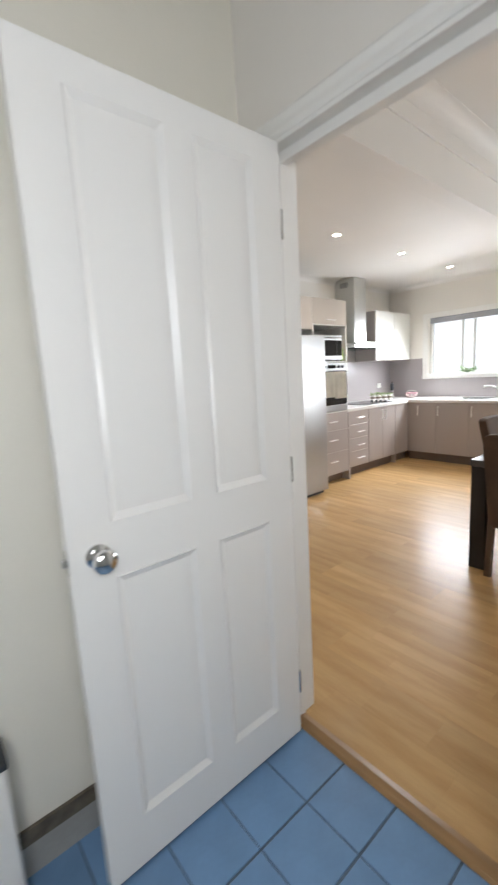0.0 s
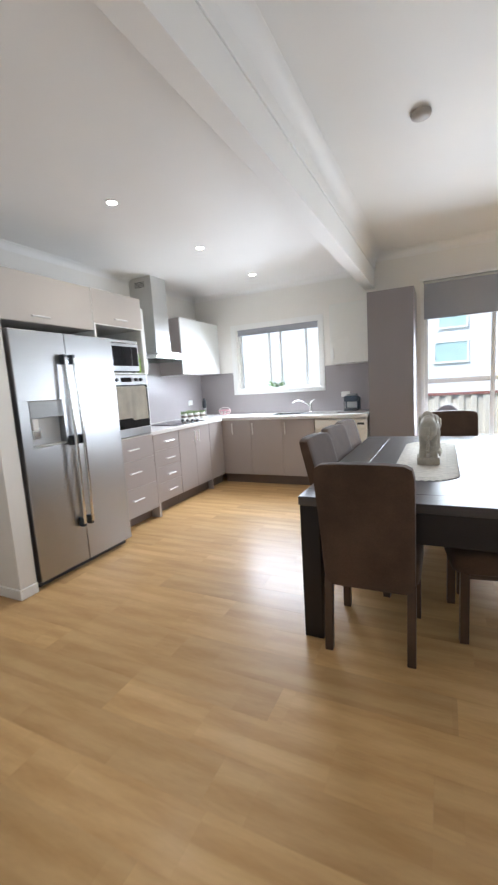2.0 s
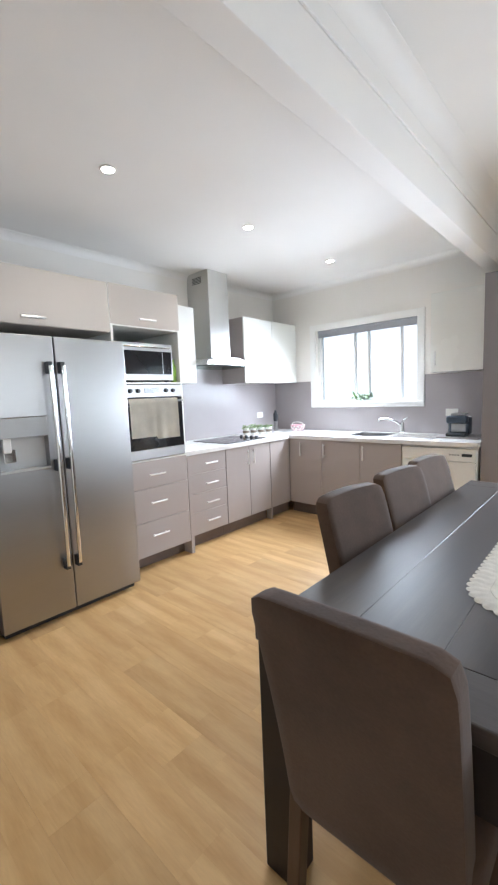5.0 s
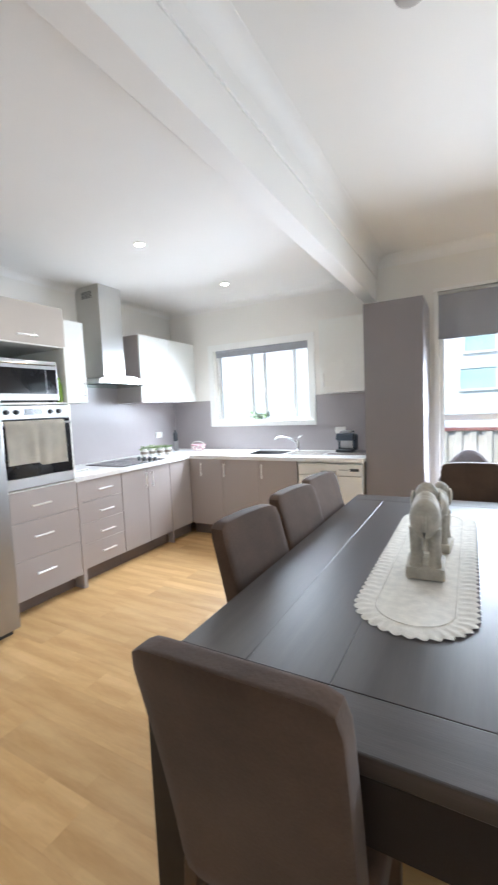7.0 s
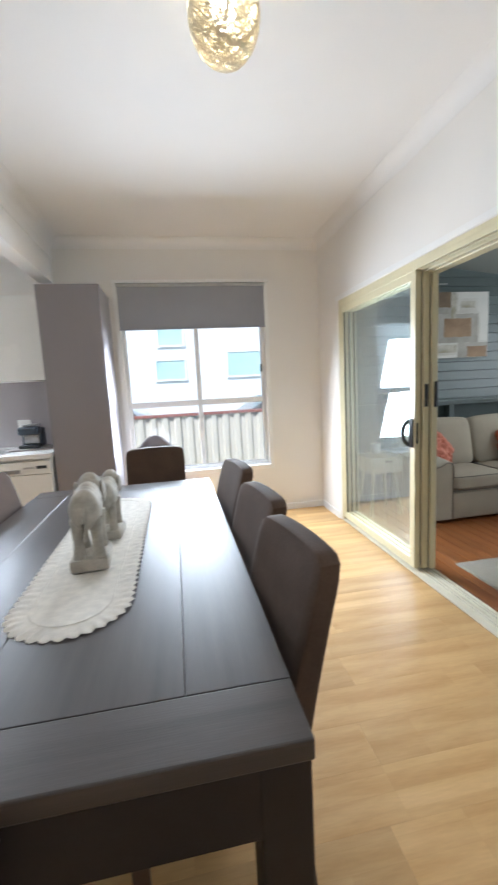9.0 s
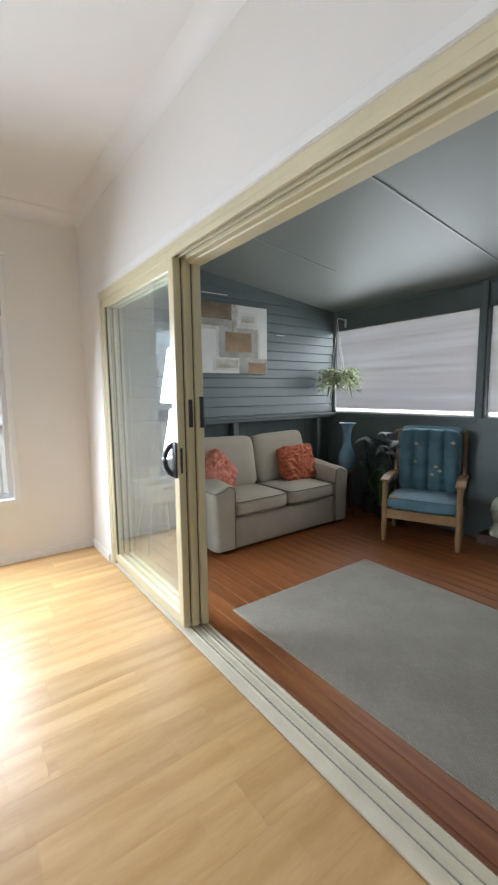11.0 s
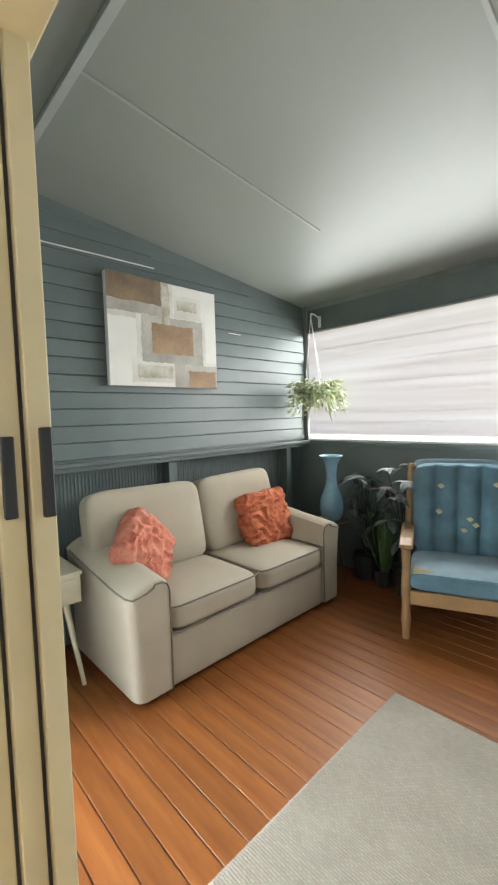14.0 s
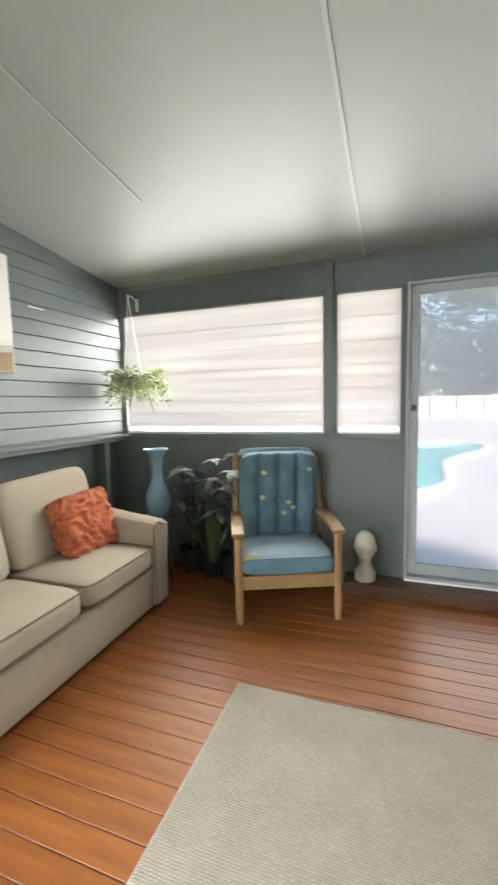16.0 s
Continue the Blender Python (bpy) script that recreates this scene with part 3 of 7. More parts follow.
part("body", join(box(X0, -2.122, 4.155, 4.173, 0.12, 2.225), box(X0, -2.122, 4.765, 4.783, 0.12, 2.225), box(X0, X0 + 0.012, 4.173, 4.765, 0.12, 2.225), box(X0 + 0.012, -2.125, 4.173, 4.765, 1.497, 1.513), box(X0 + 0.012, -2.125, 4.173, 4.765, 1.925, 1.94), box(X0 + 0.012, -2.125, 4.173, 4.765, 0.885, 0.90), box(X0 + 0.012, -2.14, 4.173, 4.765, 0.12, 0.14)), WHITE_LAM, tower, "white carcass with an open niche")
for z0, z1, hz in ((0.12, 0.40, 0.285), (0.40, 0.67, 0.554), (0.67, 0.89, 0.78)):
    front_e(tower, "drawer", -2.12, 4.157, 4.783, z0, z1, TAUPE, (4.46, hz, ALONG_Y, 0.15))
front_e(tower, "flap_door", -2.12, 4.157, 4.783, 1.935, 2.225, LIT_TAUPE, (4.46, 1.985, ALONG_Y, 0.15))
part("kickboard", box(-2.24, -2.225, 4.157, 4.79, 0, 0.12), KICK, tower)


def oven():
    t = thing("oven", -2.4, 4.47, 0.905, "stainless steel built-in oven with black glass door", "oven")
    y0, y1, xf = 4.175, 4.763, -2.112
    part("body", box(-2.70, xf - 0.03, y0 + 0.01, y1 - 0.01, 0.905, 1.49), DARK_PLASTIC, t)
    p = part("control_panel", box(xf - 0.028, xf, y0, y1, 1.395, 1.492, 0.003), STEEL, t)
    part("display", box(xf, xf + 0.002, 4.40, 4.54, 1.425, 1.465, 0.0008, 1), BLACK_GLASS, p)
    for y in (4.27, 4.34, 4.60, 4.67):
        part("knob", moved(lathe([(0.017, 0), (0.016, 0.012), (0.012, 0.022), (0.001, 0.023)], seg=16), pose(xf, y, 1.445, 0, 90, 0)), DARK_PLASTIC, p, "black control knob", True)
    d = part("door", box(xf - 0.028, xf, y0, y1, 0.985, 1.39, 0.003), BLACK_GLASS, t, "black glass oven door")
    part("lower_trim", box(xf - 0.028, xf + 0.002, y0, y1, 0.907, 0.983, 0.003), STEEL, t)
    part("handle", join(tube([(xf + 0.035, y0 + 0.02, 1.362), (xf + 0.035, y1 - 0.02, 1.362)], 0.009, 10), box(xf, xf + 0.035, y0 + 0.035, y0 + 0.055, 1.354, 1.37), box(xf, xf + 0.035, y1 - 0.055, y1 - 0.035, 1.354, 1.37)), STEEL, d, "", True)


oven()


def drape():
    """A towel folded over the oven handle: front fall longer, with soft folds."""
    bm = bmesh.new()
    ny, nz, rows = 26, 16, []
    x, y0, y1, top = -2.077, 4.225, 4.675, 1.376
    for k in range(nz + 5):
        row = []
        for j in range(ny + 1):
            u = j / ny
            y = y0 + (y1 - y0) * u
            fold = 0.004 * math.sin(u * 13 + 0.6) + 0.002 * math.sin(u * 31 + 1) - 0.009 * math.exp(-((u - 0.52) / 0.03) ** 2)
            if k < 5:
                a = math.pi * (1 - k / 4) * 0.95
                px, pz = x + 0.016 * math.cos(a), top - 0.004 + 0.014 * math.sin(a)
            else:
                s = (k - 4) / nz
                px, pz = x + 0.016 + fold * s + 0.004, top - s * (0.29 + (0.022 if u > 0.52 else 0.0))
            row.append(bm.verts.new((px, y, pz)))
        rows.append(row)
    for a, b in zip(rows, rows[1:]):
        for j in range(ny):
            bm.faces.new((a[j], a[j + 1], b[j + 1], b[j]))
    bmesh.ops.solidify(bm, geom=bm.faces[:], thickness=0.004)
    return bm


tagged(part("tea_towel", drape(), TOWEL, None, "", True), "beige linen tea towel hung over the oven handle", "towel")


def microwave():
    t = thing("microwave", -2.45, 4.45, 1.513, "stainless steel microwave with a dark window in the niche", "microwave")
    y0, y1, xf, z0, z1 = 4.185, 4.70, -2.13, 1.525, 1.815
    part("body", box(-2.55, xf - 0.02, y0, y1, z0, z1, 0.004), STEEL, t)
    d = part("door", box(xf - 0.02, xf, y0, y1, z0, z1, 0.004), STEEL, t)
    part("window", box(xf, xf + 0.002, y0 + 0.012, y1 - 0.10, z0 + 0.05, z1 - 0.06, 0.0008, 1), BLACK_GLASS, d, "dark glass window")
    part("control_strip", box(xf, xf + 0.002, y1 - 0.095, y1 - 0.012, z0 + 0.05, z1 - 0.06, 0.0008, 1), BLACK_GLASS, d)
    part("handle", tube([(xf + 0.02, y0 + 0.03, z1 - 0.03), (xf + 0.02, y1 - 0.03, z1 - 0.03)], 0.007, 8), CHROME, d, "", True)
    for y in (y0 + 0.04, y1 - 0.04):
        part("foot", box(xf - 0.06, xf - 0.03, y - 0.012, y + 0.012, 1.513, z0), DARK_PLASTIC, t)


microwave()
tagged(part("green_bottle", lathe([(0.022, 0), (0.024, 0.01), (0.024, 0.13), (0.012, 0.16), (0.012, 0.19)], -2.17, 4.735, 1.513, 14), mat("green_bottle_plastic", (0.25, 0.42, 0.05), 0.35, scale=6), None, "", True), "small green bottle beside the microwave", "bottle")

panel = structure("end_panel", box(X0, -2.118, 4.786, 4.822, 0, 0.87, 0.002), TAUPE, "taupe laminate end panel down to the floor", "panel")

base = thing("drawer_unit", -2.5, 5.07, 0, "taupe base unit with four drawers", "cabinet", "taupe base units")
part("body", box(X0, -2.19, 4.824, 5.298, 0.13, 0.868), TAUPE, base)
for z0, z1, hz in ((0.13, 0.335, 0.24), (0.335, 0.51, 0.412), (0.51, 0.69, 0.59), (0.69, 0.868, 0.777)):
    front_e(base, "drawer", -2.165, 4.826, 5.298, z0, z1, TAUPE, (5.09, hz, ALONG_Y, 0.15))
part("kickboard", box(-2.26, -2.245, 4.826, 5.30, 0, 0.13), KICK, base)
base = thing("cooktop_unit", -2.5, 5.64, 0, "taupe base unit with two doors under the cooktop", "cabinet", "taupe base units")
part("body", box(X0, -2.19, 5.302, 5.978, 0.13, 0.868), TAUPE, base)
front_e(base, "door", -2.165, 5.302, 5.64, 0.13, 0.868, TAUPE, (5.595, 0.755, UPR, 0.15))
front_e(base, "door", -2.165, 5.64, 5.978, 0.13, 0.868, TAUPE, (5.685, 0.755, UPR, 0.15))
part("kickboard", box(-2.26, -2.245, 5.302, 5.978, 0, 0.13), KICK, base)
base = thing("corner_unit", -2.5, 6.3, 0, "taupe corner base unit", "cabinet", "taupe base units")
part("body", box(X0, -2.19, 5.982, Y1 - 0.004, 0.13, 0.868), TAUPE, base)
front_e(base, "door", -2.165, 5.982, 6.33, 0.13, 0.868, TAUPE)
part("leg_panel", box(-2.24, -2.17, 5.982, 6.0, 0, 0.13), TAUPE, base)
part("kickboard", box(-2.26, -2.245, 6.002, 6.39, 0, 0.13), KICK, base)


def back_unit(name, x0, x1, doors, label):
    t = thing(name, (x0 + x1) / 2, 6.65, 0, label, "cabinet", "taupe base units")
    part("body", box(x0 + 0.001, x1 - 0.001, 6.36, Y1 - 0.004, 0.13, 0.868 if "sink" not in name else 0.70), TAUPE, t)
    for a, b, hx in doors:
        front_s(t, "door", 6.335, a, b, 0.13, 0.868, TAUPE, (hx, 0.755, UPR, 0.15))
    part("kickboard", box(x0, x1, 6.41, 6.425, 0, 0.13), KICK, t)


back_unit("base_unit", -2.185, -1.74, [(-2.163, -1.74, -2.0)], "taupe base unit with one door")
back_unit("sink_unit", -1.74, -0.862, [(-1.74, -1.29, -1.70), (-1.29, -0.862, -1.245)], "taupe base unit with two doors under the sink")


def dishwasher():
    t = thing("dishwasher", -0.55, 6.65, 0, "cream white dishwasher under the worktop", "dishwasher")
    part("body", box(-0.855, -0.232, 6.37, Y1 - 0.004, 0.02, 0.862), WHITE_PLASTIC, t)
    d = part("door", box(-0.853, -0.234, 6.335, 6.368, 0.12, 0.735, 0.004), WHITE_PLASTIC, t)
    p = part("control_panel", box(-0.853, -0.234, 6.33, 6.368, 0.74, 0.85, 0.005), WHITE_PLASTIC, t)
    part("display", box(-0.34, -0.26, 6.327, 6.33, 0.785, 0.81), DARK_PLASTIC, p)
    part("grip", box(-0.62, -0.47, 6.326, 6.332, 0.755, 0.785, 0.002), STEEL, p, "recessed steel grip")
    for k in range(4):
        part("button", box(-0.44 + k * 0.022, -0.427 + k * 0.022, 6.326, 6.331, 0.79, 0.803), STEEL, p)
    part("kickboard", box(-0.853, -0.234, 6.41, 6.425, 0, 0.118), KICK, t)


dishwasher()

# worktop, L-shaped, with a hole for the sink
HX0, HX1, HY0, HY1 = -1.50, -1.10, 6.45, 6.80
structure("worktop", join(box(X0, -2.145, 4.80, 6.312, 0.87, 0.91, 0.003), box(X0, HX0, 6.312, Y1, 0.87, 0.91, 0.003), box(HX1, -0.214, 6.312, Y1, 0.87, 0.91, 0.003), box(HX0, HX1, 6.312, HY0, 0.87, 0.91, 0.003), box(HX0, HX1, HY1, Y1, 0.87, 0.91, 0.003)), STONE, "white stone L-shaped worktop", "worktop")


def sink():
    t = thing("kitchen_sink", -1.15, 6.63, 0.75, "stainless steel sink with drainer set in the worktop", "sink")
    part("bowl", join(box(HX0 + 0.004, HX1 - 0.004, HY0 + 0.004, HY1 - 0.004, 0.745, 0.75), box(HX0 + 0.002, HX0 + 0.006, HY0 + 0.002, HY1 - 0.002, 0.745, 0.912), box(HX1 - 0.006, HX1 - 0.002, HY0 + 0.002, HY1 - 0.002, 0.745, 0.912), box(HX0 + 0.002, HX1 - 0.002, HY0 + 0.002, HY0 + 0.006, 0.745, 0.912), box(HX0 + 0.002, HX1 - 0.002, HY1 - 0.006, HY1 - 0.002, 0.745, 0.912)), STEEL, t)
    part("rim", join(box(HX0 - 0.03, HX0 + 0.006, HY0 - 0.03, HY1 + 0.03, 0.911, 0.917, 0.002), box(HX0 + 0.006, -0.62, HY0 - 0.03, HY0 + 0.006, 0.911, 0.917, 0.002), box(HX0 + 0.006, -0.62, HY1 - 0.006, HY1 + 0.03, 0.911, 0.917, 0.002), box(HX1 - 0.006, -0.62, HY0 + 0.006, HY1 - 0.006, 0.911, 0.915, 0.001)), STEEL, t)
    for k in range(8):
        part("drainer_rib", tube([(-1.04, 6.48 + 0.042 * k, 0.916), (-0.66, 6.48 + 0.042 * k, 0.916)], 0.005, 6), STEEL, t)
    part("plug_hole", lathe([(0.03, 0), (0.03, 0.003), (0.001, 0.003)], -1.3, 6.62, 0.75, 16), CHROME, t)


sink()


def tap():
    t = thing("mixer_tap", -1.06, 6.86, 0.91, "chrome mixer tap behind the sink", "tap")
    part("base", lathe([(0.028, 0), (0.028, 0.01), (0.022, 0.015), (0.022, 0.10), (0.016, 0.12), (0.001, 0.122)], -1.06, 6.86, 0.91, 18), CHROME, t, "", True)
    part("spout", tube([(-1.06, 6.86, 0.99), (-1.12, 6.80, 1.05), (-1.19, 6.74, 1.075), (-1.24, 6.70, 1.07), (-1.25, 6.69, 1.045)], 0.011, 10), CHROME, t, "", True)
    part("lever", tube([(-1.06, 6.86, 1.03), (-1.04, 6.85, 1.06), (-0.99, 6.83, 1.085)], [0.009, 0.007, 0.005], 8), CHROME, t, "", True)


tap()


def cooktop():
    t = thing("cooktop", -2.45, 5.66, 0.91, "black glass electric cooktop set on the worktop", "cooktop")
    part("glass", box(-2.70, -2.20, 5.36, 5.96, 0.911, 0.918, 0.002), BLACK_GLASS, t)
    for x, y, r in ((-2.57, 5.50, 0.085), (-2.33, 5.50, 0.07), (-2.57, 5.72, 0.07), (-2.33, 5.72, 0.085)):
        ring = bmesh.new()
        bmesh.ops.create_circle(ring, segments=32, radius=r)
        pts = [tuple(v.co + Vector((x, y, 0.9185))) for v in ring.verts]
        ring.free()
        part("cooking_zone", tube(pts, 0.0015, 4, True), mat("zone_ring", (0.25, 0.25, 0.25), 0.4), t)
    for k in range(4):
        part("knob", lathe([(0.019, 0), (0.018, 0.014), (0.013, 0.022), (0.001, 0.023)], -2.27 - 0.075 * k, 5.885 + 0.0 * k, 0.918, 16), DARK_PLASTIC, t, "black control knob", True)


cooktop()


def hood():
    t = thing("range_hood", -2.65, 5.64, 1.69, "stainless steel chimney range hood with curved glass canopy", "range hood")
    part("chimney", box(X0, -2.52, 5.51, 5.79, 1.77, 2.668, 0.002), HOOD_STEEL, t)
    part("vent_grille", join(*[box(-2.76, -2.62, 5.508, 5.511, 2.55 + 0.014 * k, 2.557 + 0.014 * k) for k in range(5)]), DARK_PLASTIC, t)
    part("motor_box", prism([(5.33, 1.70), (5.95, 1.70), (5.93, 1.745), (5.80, 1.78), (5.50, 1.78), (5.35, 1.745)], "x", X0, -2.40, 0.004), HOOD_STEEL, t)
    pts = [(-2.84 + 0.5 * u, 5.30 + 0.68 * v) for u, v in ((0, 0), (0.7, 0), (0.86, 0.06), (0.96, 0.2), (1, 0.5), (0.96, 0.8), (0.86, 0.94), (0.7, 1), (0, 1))]
    part("glass_canopy", prism(pts, "z", 1.688, 1.697), glass("hood_glass", (0.85, 0.93, 0.9)), t, "pale glass canopy")
    for k in range(4):
        part("button", box(-2.40, -2.397, 5.58 + 0.035 * k, 5.60 + 0.035 * k, 1.715, 1.735), DARK_PLASTIC, t)


hood()


def upper_e(name, y0, y1, z0, z1, doors, label, body=WHITE_LAM):
    t = thing(name, -2.66, (y0 + y1) / 2, z0, label, "cabinet", "white wall cabinets")
    part("body", box(X0, -2.498, y0, y1, z0, z1), body, t)
    for a, b, hy in doors:
        front_e(t, "door", -2.48, a, b, z0, z1, WHITE_LAM, (hy, z0 + 0.12, UPR, 0.14))


upper_e("wall_cabinet", 4.79, 5.262, 1.52, 2.245, [(4.79, 5.262, 5.225)], "narrow glossy white wall cabinet beside the hood")
upper_e("wall_cabinet", 5.975, Y1 - 0.004, 1.52, 2.243, [(5.975, 6.47, 6.42), (6.47, 6.96, 6.52)], "glossy white two-door wall cabinet beside the hood", TAUPE)
wc = thing("wall_cabinet", -0.46, 6.8, 1.525, "glossy white wall cabinet between window and pantry", "cabinet", "white wall cabinets")
part("body", box(-0.712, -0.216, 6.668, Y1 - 0.004, 1.525, 2.252), WHITE_LAM, wc)
front_s(wc, "door", 6.65, -0.712, -0.216, 1.525, 2.252, WHITE_LAM, (-0.665, 1.65, UPR, 0.14))

pantry = thing("pantry_cabinet", 0.035, 6.7, 0, "tall dark taupe laminate pantry cupboard beside the window", "cabinet")
part("body", box(-0.212, 0.283, 6.42, Y1 - 0.004, 0.12, 2.28, 0.002), PANTRY, pantry)
part("door", box(-0.211, 0.282, 6.40, 6.418, 0.12, 2.279, 0.002), PANTRY, pantry)
part("kickboard", box(-0.21, 0.28, 6.46, 6.475, 0, 0.12), KICK, pantry)

structure("splashback_west", join(box(X0, X0 + 0.006, 4.824, Y1, 0.912, 1.518), box(X0, X0 + 0.006, 5.264, 5.973, 1.518, 1.76)), SPLASH, "glossy grey glass splashback", "splashback")
structure("splashback_north", join(box(X0 + 0.006, -2.262, Y1 - 0.006, Y1, 0.912, 1.522), box(-2.262, -0.868, Y1 - 0.006, Y1, 0.912, 1.192), box(-0.868, -0.214, Y1 - 0.006, Y1, 0.912, 1.522)), SPLASH, "glossy grey glass splashback", "splashback")

# ---- windows ----
ALU = mat("white_window_aluminium", (0.80, 0.80, 0.79), 0.4, scale=5, vary=0.04)


def frame_bars(x0, x1, z0, z1, w, y0, y1, b=0.002):
    return join(box(x0, x0 + w, y0, y1, z0, z1, b), box(x1 - w, x1, y0, y1, z0, z1, b), box(x0 + w, x1 - w, y0, y1, z1 - w, z1, b), box(x0 + w, x1 - w, y0, y1, z0, z0 + w, b))


def kitchen_window():
    a, b, lo, hi = KWIN
    t = thing("window_1", (a + b) / 2, Y1 + 0.07, lo, "white framed sliding kitchen window over the sink", "window", kind="structure")
    part("window_trim", frame_bars(a - 0.10, b + 0.03, lo - 0.045, hi + 0.07, 0.075, Y1 - 0.018, Y1 - 0.001), TRIM, t)
    part("window_sill", box(a - 0.02, b + 0.02, Y1 - 0.03, Y1 + 0.09, lo - 0.004, lo + 0.014, 0.003), TRIM, t)
    part("window_frame", frame_bars(a, b, lo + 0.015, hi, 0.03, Y1 + 0.06, Y1 + 0.10), ALU, t)
    xs = (a + 0.03, a + 0.47, a + 0.64, a + 1.02, b - 0.03)
    for x in xs[1:-1]:
        part("mullion", box(x - 0.014, x + 0.014, Y1 + 0.065, Y1 + 0.095, lo + 0.045, hi - 0.03, 0.002), ALU, t)
    for p, q in zip(xs, xs[1:]):
        g = part("pane", box(p + 0.0, q, Y1 + 0.078, Y1 + 0.082, lo + 0.045, hi - 0.03), PANE, t)
        g.visible_shadow = False
    bl = thing("roller_blind", (a + b) / 2, Y1 + 0.02, 2.05, "rolled-up grey roller blind at the kitchen window", "blind")
    part("roll", tube([(a + 0.01, Y1 + 0.02, 2.115), (b - 0.01, Y1 + 0.02, 2.115)], 0.026, 14), BLIND, bl, "", True)
    part("fabric", box(a + 0.012, b - 0.012, Y1 + 0.0, Y1 + 0.003, 2.055, 2.12), BLIND, bl)
    part("bottom_rail", box(a + 0.012, b - 0.012, Y1 - 0.004, Y1 + 0.006, 2.04, 2.058, 0.002), BLIND, bl)


kitchen_window()


def dining_window():
    a, b, lo, hi = DWIN
    t = thing("window_2", (a + b) / 2, Y1 + 0.07, lo, "large white framed dining window", "window", kind="structure")
    part("window_trim", frame_bars(a - 0.045, b + 0.045, lo - 0.04, hi + 0.045, 0.045, Y1 - 0.016, Y1 - 0.001), TRIM, t)
    part("head_ledge", box(a - 0.05, b + 0.05, Y1 - 0.05, Y1 - 0.017, hi + 0.012, hi + 0.04, 0.003), TRIM, t)
    part("window_sill", box(a, b, Y1 - 0.04, Y1 + 0.09, lo - 0.002, lo + 0.016, 0.003), TRIM, t)
    part("window_frame", frame_bars(a, b, lo + 0.016, hi, 0.035, Y1 + 0.05, Y1 + 0.10), ALU, t)
    m, tr = 1.098, 1.232
    part("mullion", box(m - 0.022, m + 0.022, Y1 + 0.055, Y1 + 0.095, lo + 0.05, hi - 0.035, 0.003), ALU, t)
    for p, q in ((a + 0.035, m - 0.022), (m + 0.022, b - 0.035)):
        part("transom", box(p, q, Y1 + 0.055, Y1 + 0.095, tr - 0.028, tr + 0.028, 0.003), ALU, t)
        for u, v in ((lo + 0.05, tr - 0.028), (tr + 0.028, hi - 0.035)):
            g = part("pane", box(p, q, Y1 + 0.073, Y1 + 0.077, u, v), PANE, t)
            g.visible_shadow = False
    part("latch", box(b - 0.05, b - 0.03, Y1 + 0.035, Y1 + 0.055, 1.52, 1.60, 0.003), DARK_PLASTIC, t)
    bl = thing("roller_blind", (a + b) / 2, Y1 - 0.03, 1.97, "grey fabric roller blind half down over the dining window", "blind")
    part("fabric", box(a - 0.005, b + 0.005, Y1 - 0.025, Y1 - 0.0225, 1.985, 2.41), BLIND, bl)
    part("bottom_rail", box(a - 0.005, b + 0.005, Y1 - 0.032, Y1 - 0.018, 1.97, 1.988, 0.003), BLIND, bl)
    part("roll", tube([(a - 0.01, Y1 - 0.028, 2.395), (b + 0.01, Y1 - 0.028, 2.395)], 0.018, 12), mat("pale_blind_roll", (0.45, 0.45, 0.45), 0.6), bl, "", True)


dining_window()

# ---- small kitchen things ----
def downlight(y):
    t = thing("downlight", -1.555, y, 2.66, "round recessed ceiling downlight, lit", "downlight", "kitchen downlights")
    part("bezel", lathe([(0.046, 0), (0.046, -0.004), (0.035, -0.006), (0.034, 0.001)], -1.555, y, 2.669, 24), WHITE_PLASTIC, t, "", True)
    part("lens", lathe([(0.033, 0), (0.033, -0.004), (0.001, -0.005)], -1.555, y, 2.669, 24), glowing("warm_white_lamp", (1, 0.93, 0.82), 45), t)
    sp = lamp("downlight_beam", "SPOT", pose(-1.555, y, 2.655), 9, 0.04, colour=(1, 0.88, 0.74))
    sp.data.spot_size, sp.data.spot_blend = radians(125), 0.6


for y in (3.887, 5.062, 6.268):
    downlight(y)

tagged(part("smoke_detector", lathe([(0.056, 0), (0.058, -0.012), (0.052, -0.026), (0.034, -0.036), (0.001, -0.037)], 0.457, 4.267, 2.818, 28), mat("beige_detector_plastic", (0.40, 0.36, 0.32), 0.5, scale=8), None, "", True), "round beige smoke detector on the ceiling", "smoke detector")


def outlet(name, x, y, z, axis):
    t = thing(name, x, y, z, "white double power socket on the splashback", "socket", "power sockets")
    if axis == "x":
        part("plate", box(x, x + 0.009, y - 0.058, y + 0.058, z - 0.036, z + 0.036, 0.003), WHITE_PLASTIC, t)
        for s in (-0.03, 0.03):
            part("switch", box(x + 0.009, x + 0.013, y + s - 0.006, y + s + 0.006, z + 0.01, z + 0.026, 0.001), WHITE_PLASTIC, t)
    else:
        part("plate", box(x - 0.058, x + 0.058, y - 0.009, y, z - 0.036, z + 0.036, 0.003), WHITE_PLASTIC, t)
        for s in (-0.03, 0.03):
            part("switch", box(x + s - 0.006, x + s + 0.006, y - 0.013, y - 0.009, z + 0.01, z + 0.026, 0.001), WHITE_PLASTIC, t)


outlet("power_socket", X0 + 0.006, 6.62, 1.12, "x")
outlet("power_socket", -0.60, Y1 - 0.006, 1.13, "y")


